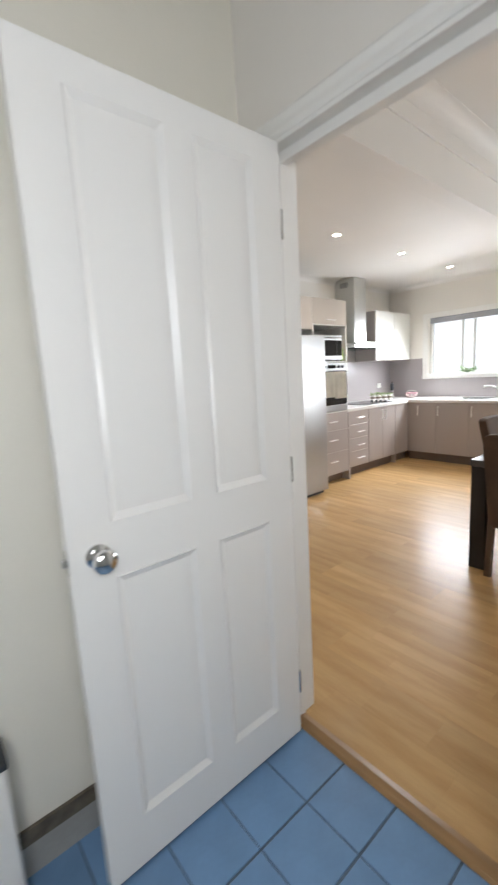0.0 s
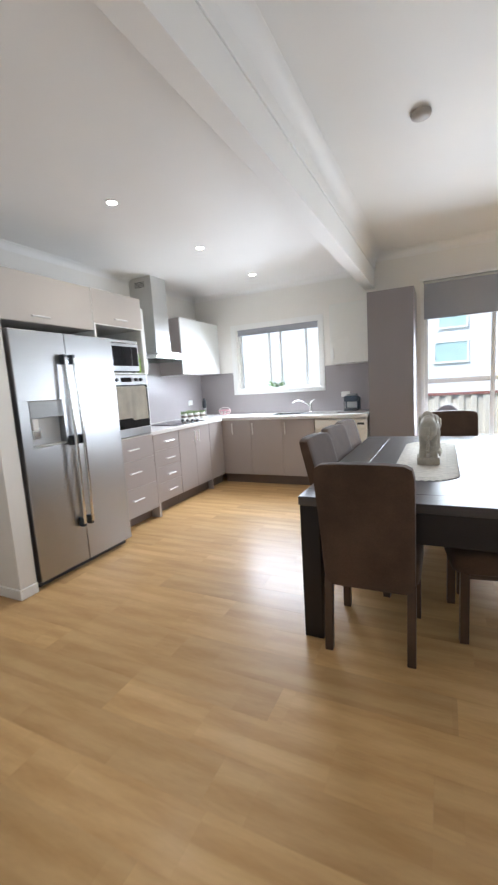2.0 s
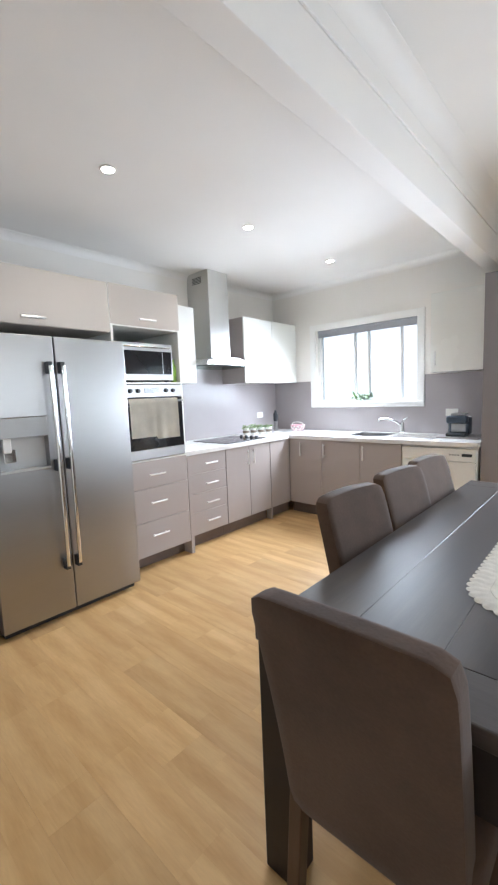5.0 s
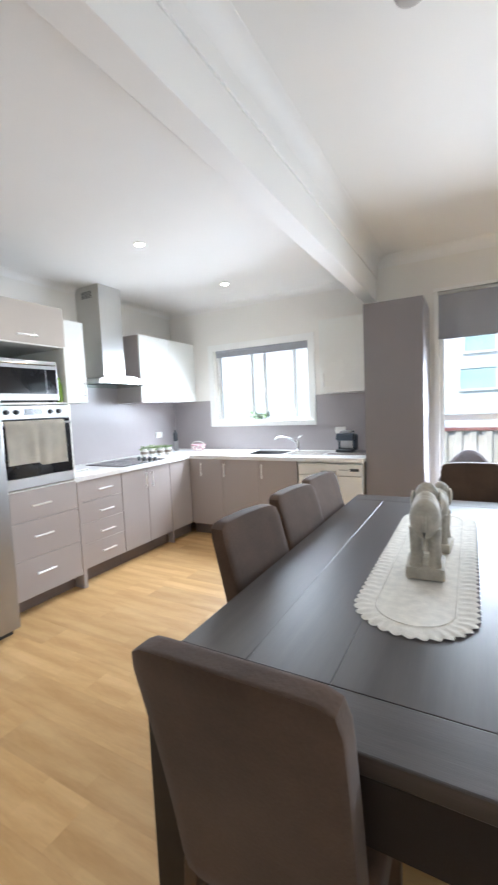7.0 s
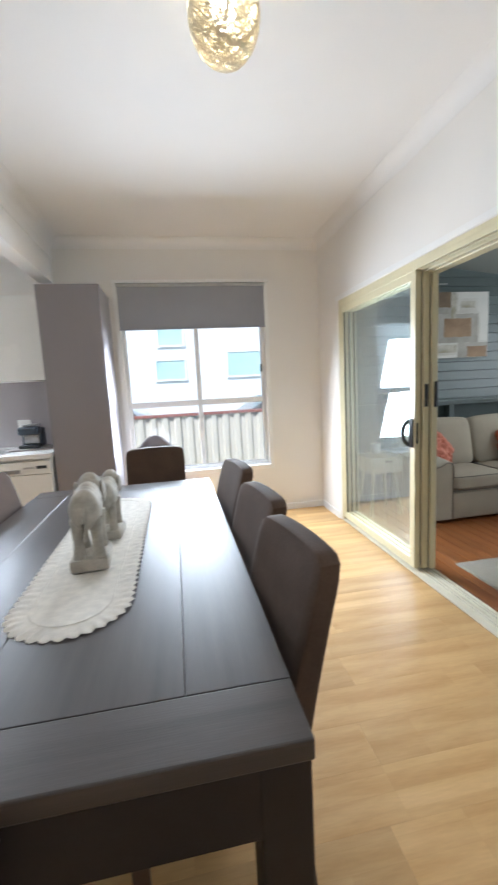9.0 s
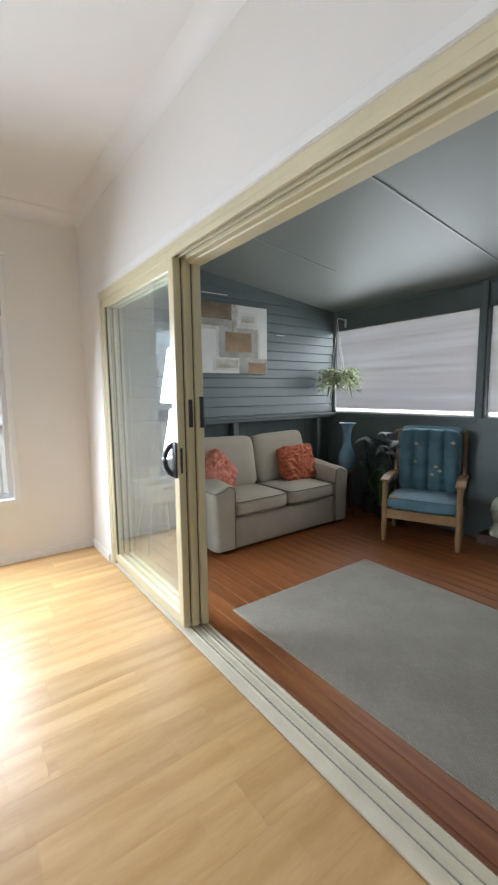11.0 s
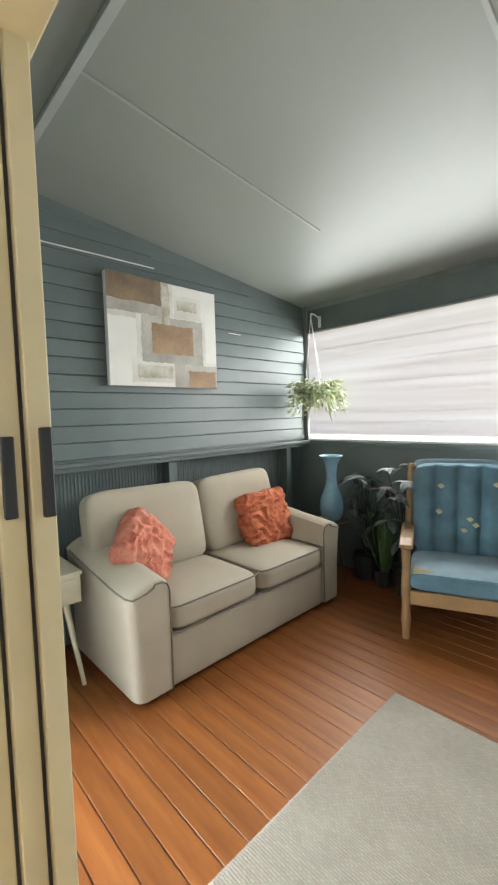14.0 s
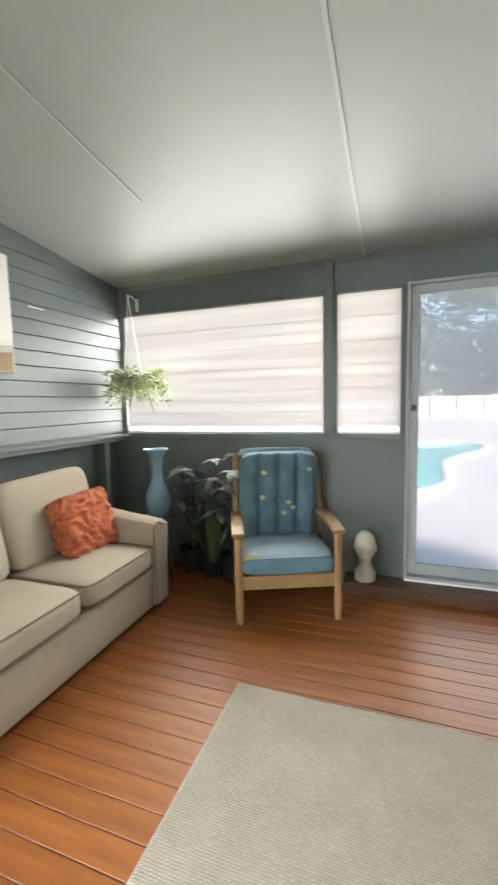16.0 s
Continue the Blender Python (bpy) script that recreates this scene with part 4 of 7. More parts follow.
def coffee_machine():
    x, y = -0.47, 6.72
    tagged(part("serving_tray", box(x - 0.16, x + 0.21, y - 0.16, y + 0.15, 0.911, 0.926, 0.004), mat("grey_tray", (0.30, 0.27, 0.26), 0.4), None), "flat grey tray under the coffee machine", "tray")
    t = thing("coffee_machine", x, y, 0.926, "small dark blue-grey coffee machine on a tray", "coffee machine")
    navy = mat("dark_blue_grey_plastic", (0.035, 0.05, 0.07), 0.3, scale=10, vary=0.2)
    part("body", box(x - 0.085, x + 0.09, y - 0.02, y + 0.11, 0.93, 1.10, 0.02, 4), navy, t, "", True)
    part("head", box(x - 0.085, x + 0.09, y - 0.11, y - 0.005, 1.045, 1.115, 0.018, 4), navy, t, "", True)
    part("drip_tray", box(x - 0.085, x + 0.09, y - 0.12, y - 0.02, 0.928, 0.955, 0.008, 3), DARK_PLASTIC, t, "", True)
    part("front_panel", box(x - 0.06, x + 0.065, y - 0.027, y - 0.02, 0.96, 1.04, 0.004), STEEL, t)
    part("lid", box(x - 0.06, x + 0.06, y - 0.05, y + 0.09, 1.115, 1.135, 0.008, 3), STEEL, t, "steel lid", True)
    part("power_cord", tube([(x - 0.08, y + 0.10, 0.95), (x - 0.14, y + 0.18, 0.94), (x - 0.15, y + 0.22, 1.02), (-0.60, Y1 - 0.02, 1.11)], 0.004, 6), DARK_PLASTIC, t, "", True)


coffee_machine()


def leaves(count, cx, cy, cz, spread, size, up=0.6, seed=1, droop=0.0):
    """Many small bent leaves round a point."""
    rng = random.Random(seed)
    bm = bmesh.new()
    for _ in range(count):
        a, b = rng.uniform(0, 2 * math.pi), rng.uniform(-0.4, 1.2) * up
        r = spread * rng.uniform(0.15, 1) ** 0.7
        p = Vector((cx + r * math.cos(a), cy + r * math.sin(a), cz + r * b - droop * r * r * 6))
        d = Vector((math.cos(a) + rng.uniform(-0.6, 0.6), math.sin(a) + rng.uniform(-0.6, 0.6), rng.uniform(-0.7, 0.8) - droop)).normalized()
        s = d.cross(Vector((rng.uniform(-1, 1), rng.uniform(-1, 1), 1))).normalized()
        n = d.cross(s)
        L, w = size * rng.uniform(0.6, 1.3), size * rng.uniform(0.18, 0.32)
        v = [bm.verts.new(q) for q in (p, p + d * L * 0.45 + s * w + n * w * 0.4, p + d * L - n * w * 0.5, p + d * L * 0.45 - s * w + n * w * 0.4, p + d * L * 0.5)]
        bm.faces.new((v[0], v[1], v[4])), bm.faces.new((v[1], v[2], v[4])), bm.faces.new((v[2], v[3], v[4])), bm.faces.new((v[3], v[0], v[4]))
    return bm


for k in range(4):
    x, y = -2.60 + 0.045 * k, 6.08 + 0.085 * k
    t = thing("herb_pot", x, y, 0.911, "small striped white pot with a green herb", "plant pot", "herb pots on the worktop")
    part("pot", lathe([(0.028, 0), (0.036, 0.01), (0.038, 0.09), (0.033, 0.09), (0.031, 0.07), (0.001, 0.07)], x, y, 0.911, 18), WHITE_PLASTIC, t, "", True)
    part("band", lathe([(0.0375, 0.03), (0.0392, 0.032), (0.0395, 0.058), (0.0385, 0.06)], x, y, 0.911, 18), mat("taupe_band", (0.22, 0.18, 0.14), 0.6), t)
    part("foliage", leaves(70, x, y, 0.995, 0.032, 0.030, 0.9, 11 + k), mat("herb_leaf", (0.24, 0.34, 0.13), 0.6, scale=15), t)

t = thing("pepper_mill", -2.66, 6.72, 0.911, "tall steel and black pepper mill", "pepper mill")
part("body", lathe([(0.03, 0), (0.031, 0.02), (0.026, 0.05), (0.028, 0.12), (0.001, 0.12)], -2.66, 6.72, 0.911, 20), STEEL, t, "", True)
part("grinder", lathe([(0.022, 0.12), (0.028, 0.14), (0.03, 0.21), (0.02, 0.235), (0.012, 0.24), (0.012, 0.262), (0.001, 0.263)], -2.66, 6.72, 0.911, 20), DARK_PLASTIC, t, "black top", True)


def wire_bowl():
    x, y, z = -2.33, 6.74, 0.911
    t = thing("fruit_basket", x, y, z, "small pink and white lattice basket with a handle", "basket")
    pink = mat("pink_glaze", (0.62, 0.33, 0.36), 0.4, scale=9, vary=0.2)
    rim = [(x + 0.088 * math.cos(a), y + 0.088 * math.sin(a), z + 0.075) for a in [k * math.pi / 12 for k in range(24)]]
    part("rim", tube(rim, 0.006, 6, True), pink, t, "", True)
    part("bottom", lathe([(0.05, 0), (0.056, 0.004), (0.056, 0.012), (0.001, 0.010)], x, y, z, 20), WHITE_PLASTIC, t, "", True)
    for k in range(20):
        a = k * math.pi / 10
        part("rib", tube([(x + 0.054 * math.cos(a), y + 0.054 * math.sin(a), z + 0.006), (x + 0.08 * math.cos(a + 0.15), y + 0.08 * math.sin(a + 0.15), z + 0.04), (x + 0.088 * math.cos(a + 0.3), y + 0.088 * math.sin(a + 0.3), z + 0.075)], 0.004, 5), pink if k % 2 else WHITE_PLASTIC, t, "", True)
    part("handle", tube([(x - 0.088, y, z + 0.075), (x - 0.075, y, z + 0.10), (x - 0.03, y, z + 0.115), (x + 0.03, y, z + 0.115), (x + 0.075, y, z + 0.10), (x + 0.088, y, z + 0.075)], 0.005, 6), WHITE_PLASTIC, t, "", True)


wire_bowl()
t = thing("sill_plant", -1.58, Y1 + 0.03, 1.254, "small leafy plant in a pot on the window sill", "plant")
part("pot", lathe([(0.022, 0), (0.03, 0.05), (0.026, 0.05), (0.024, 0.04), (0.001, 0.04)], -1.58, Y1 + 0.02, 1.254, 16), DARK_PLASTIC, t, "", True)
part("foliage", leaves(110, -1.58, Y1 + 0.015, 1.30, 0.10, 0.05, 0.45, 5), LEAF, t)
tagged(part("chopping_board", box(-2.72, -2.42, 4.86, 5.16, 0.911, 0.923, 0.004), STONE, None), "white chopping board lying on the worktop", "board")

# ---- dining ----
def table():
    t = thing("dining_table", 0.477, 4.44, 0, "long dark-stained solid wood dining table", "table")
    a, b, c, d, z = -0.078, 1.032, 3.34, 5.54, 0.755
    part("breadboard_end", box(a, b, c, c + 0.158, z - 0.045, z, 0.004), TABLE_END, t)
    part("breadboard_end", box(a, b, d - 0.158, d, z - 0.045, z, 0.004), TABLE_END, t)
    xs = [a, 0.13, 0.354, 0.808, b]
    for p, q in zip(xs, xs[1:]):
        part("plank", box(p + 0.0003, q - 0.0003, c + 0.1588, d - 0.1588, z - 0.045, z, 0.0012, 1), TABLE_TOP, t)
    for y in (c + 0.006, d - 0.031):
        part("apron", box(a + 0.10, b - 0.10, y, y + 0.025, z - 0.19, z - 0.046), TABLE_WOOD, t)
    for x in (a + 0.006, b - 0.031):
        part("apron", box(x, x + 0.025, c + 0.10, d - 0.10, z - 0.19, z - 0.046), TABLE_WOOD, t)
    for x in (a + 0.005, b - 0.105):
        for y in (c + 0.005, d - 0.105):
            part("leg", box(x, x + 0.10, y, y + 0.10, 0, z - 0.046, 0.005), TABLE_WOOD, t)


table()


def dining_chair():
    """Faces +y, middle of its base at the origin."""
    t = thing("dining_chair", 0, 0, 0, "high-backed taupe suede dining chair with dark wooden legs", "chair", "chairs round the table")
    bm = bmesh.new()
    bmesh.ops.create_cube(bm, size=2)
    bmesh.ops.subdivide_edges(bm, edges=bm.edges[:], cuts=11, use_grid_fill=True)
    for v in bm.verts:
        p = v.co
        q = p / (abs(p.x) ** 14 + abs(p.y) ** 14 + abs(p.z) ** 14) ** (1 / 14)
        u = (q.z + 1) / 2
        bow = 0.018 * (1 - q.x ** 2)
        x = q.x * (0.206 + 0.008 * u)
        y = -0.168 + q.y * (0.044 - 0.010 * u) - 0.135 * u ** 1.25 - bow * u * 0.6
        z = 0.33 + u * 0.63 - 0.008 * (q.x ** 2) * u
        v.co = (x, y, z)
    part("backrest", bm, CHAIR_FABRIC, t, "", True)
    seat = moved(cushion(0.45, 0.46, 0.13, 0.10, 9, 8), pose(0, 0.03, 0.415))
    part("seat", seat, CHAIR_FABRIC, t, "", True)
    for x in (-0.19, 0.19):
        part("leg", prism([(x - 0.02, 0.225), (x + 0.02, 0.225), (x + 0.02, 0.185), (x - 0.02, 0.185)], "z", 0.0, 0.37, 0.003), CHAIR_LEG, t)
        rear = prism([(-0.205, 0.37), (-0.165, 0.37), (-0.205, 0.0), (-0.24, 0.0)], "x", x - 0.019, x + 0.019, 0.003)
        part("leg", rear, CHAIR_LEG, t)
    part("seat_frame", box(-0.20, 0.20, -0.18, 0.21, 0.335, 0.365), CHAIR_LEG, t)
    return t


chair = dining_chair()
for x, y, turn in ((0.85, 3.775, 98), (0.855, 4.275, 97), (0.85, 4.90, 97), (0.09, 4.10, -96), (0.085, 4.63, -96), (0.08, 5.09, -95), (0.66, 5.53, 180)):
    copy_thing(chair, pose(x, y, 0, 0, 0, turn))
chair.matrix_basis = pose(0.262, 3.51, 0, 0, 0, 0)


def round_chair():
    x, y = 0.62, 6.42
    t = thing("tub_chair", x, y, 0, "round-backed grey chair between table and window", "chair")
    bm = bmesh.new()
    rows = []
    for k in range(13):
        a = math.pi * (0.08 + 0.84 * k / 12)
        top = 0.72 + 0.24 * math.sin(a) ** 2
        rows.append([bm.verts.new((x + r * math.cos(a), y + 0.04 + r * math.sin(a), z)) for r, z in ((0.20, 0.45), (0.21, top - 0.02), (0.225, top), (0.24, top - 0.02), (0.235, 0.43))])
    for p, q in zip(rows, rows[1:]):
        for j in range(5):
            bm.faces.new((p[j], p[(j + 1) % 5], q[(j + 1) % 5], q[j]))
    bm.faces.new(rows[0]), bm.faces.new(rows[-1][::-1])
    bmesh.ops.recalc_face_normals(bm, faces=bm.faces[:])
    fabric = mat("lilac_grey_fabric", (0.26, 0.24, 0.26), 0.85, scale=6, vary=0.15, fine=120, bump=0.2)
    part("backrest", bm, fabric, t, "", True)
    part("seat", lathe([(0.19, 0.40), (0.22, 0.41), (0.22, 0.46), (0.19, 0.48), (0.001, 0.485)], x, y, 0, 28), fabric, t, "", True)
    for sx in (-0.14, 0.14):
        for sy in (-0.14, 0.14):
            part("leg", tube([(x + sx, y + sy, 0.41), (x + sx * 1.2, y + sy * 1.2, 0.0)], [0.018, 0.012], 8), CHAIR_LEG, t, "", True)


round_chair()


def runner():
    """A long oval lace runner with a ruffled scalloped edge."""
    cx, y0, y1, w, z = 0.485, 3.775, 5.17, 0.170, 0.7565
    t = thing("lace_runner", cx, 4.47, 0.756, "cream crocheted lace runner with scalloped edge on the table", "table runner")
    bm = bmesh.new()
    n, rings = 528, []

    def edge(k, inset):
        """The point at k / n of the way round, evenly spaced along two straight sides and two round ends."""
        r, half = w - inset, (y1 - y0) / 2 - w
        bend = math.pi * w
        d = k / n * (2 * bend + 4 * half)
        mid = (y0 + y1) / 2
        if d < bend:
            return cx + r * math.cos(d / w), mid + half + r * math.sin(d / w)
        d -= bend
        if d < 2 * half:
            return cx - r, mid + half - d
        d -= 2 * half
        if d < bend:
            return cx - r * math.cos(d / w), mid - half - r * math.sin(d / w)
        return cx + r, mid - half + d - bend

    for inset, lift, wave in ((0.0, 0.0015, 1), (0.02, 0.005, 0.7), (0.04, 0.002, 0.3), (0.055, 0.0035, 0), (0.07, 0.002, 0), (0.12, 0.0025, 0)):
        ring = []
        for k in range(n):
            sc = 0.013 * abs(math.sin(k / n * math.pi * 88)) * wave
            x, y = edge(k, inset - sc)
            ring.append(bm.verts.new((x, y, z + lift + 0.0018 * wave * math.sin(k / n * math.pi * 176))))
        rings.append(ring)
    for p, q in zip(rings, rings[1:]):
        for k in range(n):
            bm.faces.new((p[k], p[(k + 1) % n], q[(k + 1) % n], q[k]))
    bm.faces.new(rings[-1])
    bmesh.ops.recalc_face_normals(bm, faces=bm.faces[:])
    part("cloth", bm, LACE, t, "", True)
    for inset in (0.055,):
        pts = [(*edge(k * 4, inset), z + 0.003) for k in range(n // 4)]
        part("braid", tube(pts, 0.0022, 4, True), LACE, t)


runner()


def elephant(x, y, s, turn, name_label):
    """A standing elephant on a block, in one mesh."""
    m = pose(x, y, 0.762, 0, 0, turn) @ Matrix.Diagonal((s, s, s, 1))
    bits = [box(-0.062, 0.062, -0.075, 0.075, 0, 0.045, 0.008), ball(0, 0.0, 0.205, 0.051, 0.095, 0.075), ball(0, 0.10, 0.25, 0.042, 0.05, 0.058), ball(0, -0.045, 0.21, 0.050, 0.06, 0.07)]
    for lx in (-0.030, 0.030):
        for ly in (-0.05, 0.055):
            bits.append(tube([(lx, ly, 0.045), (lx, ly, 0.09), (lx * 0.95, ly, 0.18)], [0.022, 0.017, 0.023], 10))
        bits.append(ball(lx * 1.5, 0.085, 0.238, 0.010, 0.032, 0.042))
        bits.append(tube([(lx * 0.6, 0.14, 0.22), (lx * 0.7, 0.165, 0.20), (lx * 0.7, 0.185, 0.21)], [0.008, 0.006, 0.002], 6))
    bits.append(tube([(0, 0.135, 0.25), (0, 0.165, 0.20), (0, 0.172, 0.13), (0, 0.165, 0.075), (0, 0.18, 0.055)], [0.028, 0.022, 0.016, 0.012, 0.009], 10))
    bits.append(tube([(0, -0.098, 0.23), (0, -0.112, 0.18), (0, -0.108, 0.12)], [0.008, 0.005, 0.007], 6))
    bits.append(ball(0, 0.03, 0.225, 0.046, 0.07, 0.062))
    bm = moved(join(*bits), m)
    return tagged(part("elephant_statue", bm, STATUE, None, "", True), name_label, "statue", "carved elephants")


elephant(0.492, 4.235, 1.05, 3, "pale carved stone elephant figure on a block base")
elephant(0.512, 4.53, 0.9, -4, "smaller pale carved stone elephant figure behind the first")


def pendant():
    x, y, z = 1.105, 4.33, 2.672
    t = thing("pendant_lamp", x, y, 2.5, "woven cream oval pendant lamp, lit, close under the ceiling", "pendant lamp")
    rng = random.Random(4)
    cream = bpy.data.materials.new("woven_cream_cane")
    cream.use_nodes = True
    nt = cream.node_tree
    through_light, mix, grain, ramp = nt.nodes.new("ShaderNodeBsdfTranslucent"), nt.nodes.new("ShaderNodeMixShader"), nt.nodes.new("ShaderNodeTexNoise"), nt.nodes.new("ShaderNodeValToRGB")
    grain.inputs["Scale"].default_value = 22
    ramp.color_ramp.elements[0].color, ramp.color_ramp.elements[1].color = (0.93, 0.88, 0.77, 1), (0.97, 0.95, 0.89, 1)
    nt.links.new(grain.outputs["Fac"], ramp.inputs[0])
    nt.links.new(ramp.outputs[0], nt.nodes["Principled BSDF"].inputs["Base Color"])
    nt.links.new(ramp.outputs[0], through_light.inputs[0])
    nt.nodes["Principled BSDF"].inputs["Roughness"].default_value = 0.7
    mix.inputs[0].default_value = 0.75
    nt.links.new(nt.nodes["Principled BSDF"].outputs[0], mix.inputs[1])
    nt.links.new(through_light.outputs[0], mix.inputs[2])
    nt.links.new(mix.outputs[0], nt.nodes["Material Output"].inputs[0])
    part("ceiling_rose", lathe([(0.05, 0), (0.05, -0.015), (0.02, -0.03), (0.001, -0.03)], x, y, 2.819, 20), WHITE_PLASTIC, t, "", True)
    part("flex", tube([(x, y, 2.79), (x, y, z + 0.06)], 0.004, 6), WHITE_PLASTIC, t)
    bits = []
    for k in range(330):
        n = Vector((rng.gauss(0, 1), rng.gauss(0, 1), rng.gauss(0, 0.7))).normalized()
        u = n.orthogonal().normalized()
        v = n.cross(u)
        a0, arc = rng.uniform(0, 6.28), rng.uniform(1.6, 3.6)
        pts = []
        for j in range(11):
            a = a0 + arc * j / 10
            q = u * math.cos(a) + v * math.sin(a)
            pts.append((x + 0.125 * q.x, y + 0.125 * q.y, z + 0.155 * q.z))
        bits.append(tube(pts, 0.0026, 4))
    tagged(part("shade", join(*bits), cream, t, "woven cane strands"), kind="stuff")
    part("bulb", ball(x, y, z + 0.02, 0.045, 0.045, 0.06), glowing("warm_bulb", (1, 0.9, 0.74), 13), t, "", True)
    lamp("pendant_light", "POINT", pose(x, y, z + 0.02), 11, 0.05, colour=(1, 0.87, 0.68))


pendant()

# ---- laundry ----
def panel_door():
    """Four-panelled door, open flat along y, hinged at the doorway's left side."""
    t = thing("door_1", 0.03, 1.14, 0.012, "white four-panel door standing open into the laundry", "door", kind="structure")
    x0, x1, ya, yb, za, zb = 0.012, 0.047, 0.765, 1.518, 0.012, 2.088
    ys, zs = (0.874, 1.114, 1.20, 1.405), (0.17, 0.892, 1.038, 2.015)
    leaf = [box(x0, x1, ya, ys[0], za, zb), box(x0, x1, ys[1], ys[2], za, zb), box(x0, x1, ys[3], yb, za, zb)]
    for p, q in ((ys[0], ys[1]), (ys[2], ys[3])):
        leaf += [box(x0, x1, p, q, za, zs[0]), box(x0, x1, p, q, zs[1], zs[2]), box(x0, x1, p, q, zs[3], zb)]
    d = part("leaf", join(*leaf), GLOSS_WHITE, t)
    for p, q in ((ys[0], ys[1]), (ys[2], ys[3])):
        for u, v in ((zs[0], zs[1]), (zs[2], zs[3])):
            bm = bmesh.new()
            outer = [(p, u), (q, u), (q, v), (p, v)]
            w = 0.019
            inner = [(p + w, u + w), (q - w, u + w), (q - w, v - w), (p + w, v - w)]
            deep = [(p + w * 2.2, u + w * 2.2), (q - w * 2.2, u + w * 2.2), (q - w * 2.2, v - w * 2.2), (p + w * 2.2, v - w * 2.2)]
            rows = [[bm.verts.new((xx, yy, zz)) for yy, zz in o] for o, xx in ((outer, x1 - 0.002), (inner, x1 - 0.0125), (deep, x1 - 0.0115))]
            for one, two in zip(rows, rows[1:]):
                for k in range(4):
                    bm.faces.new((one[k], one[(k + 1) % 4], two[(k + 1) % 4], two[k]))
            bm.faces.new(rows[-1])
            bmesh.ops.recalc_face_normals(bm, faces=bm.faces[:])
            bmesh.ops.solidify(bm, geom=bm.faces[:], thickness=0.006)
            part("panel", bm, GLOSS_WHITE, t)
    k = part("door_knob", moved(lathe([(0.030, 0), (0.030, 0.006), (0.013, 0.012), (0.012, 0.028), (0.022, 0.034), (0.029, 0.046), (0.028, 0.058), (0.018, 0.066), (0.001, 0.068)], seg=28), pose(x1, 0.832, 0.962, 0, 90, 0)), CHROME, t, "round chrome knob", True)
    part("latch_plate", box(x0 + 0.006, x1 - 0.006, ya - 0.0025, ya, 0.93, 0.99, 0.001), CHROME, t)
    part("latch_bolt", box(x0 + 0.011, x1 - 0.013, ya - 0.012, ya - 0.002, 0.95, 0.97, 0.002), CHROME, t)
    for z in (0.22, 1.05, 1.85):
        part("hinge", tube([(x1 - 0.002, 1.523, z - 0.045), (x1 - 0.002, 1.523, z + 0.045)], 0.006, 8), CHROME, t, "", True)


panel_door()
SKIRT_TILE = mat("grey_skirting_tile", (0.36, 0.36, 0.34), 0.4, scale=8, vary=0.15)
structure("trim_laundry_tile", box(-0.165, -0.155, -0.8, Y0 - 0.02, 0, 0.10, 0.002), SKIRT_TILE, "grey tiled skirting", "skirting")
structure("trim_laundry_border", box(-0.165, -0.153, -0.8, Y0 - 0.02, 0.10, 0.15, 0.002), mat("brown_border_tile", (0.15, 0.125, 0.09), 0.4, scale=25, vary=0.45), "mottled brown border tile", "skirting")


def storage_box():
    t = thing("storage_box", -0.1, 0.3, 0, "narrow white storage box with a dark lid by the laundry wall", "box")
    part("body", box(-0.15, -0.05, 0.0, 0.587, 0.0, 0.455, 0.012, 3), WHITE_PLASTIC, t, "", True)
    part("lid", box(-0.152, -0.047, -0.003, 0.59, 0.455, 0.475, 0.006), DARK_PLASTIC, t, "dark lid")


storage_box()



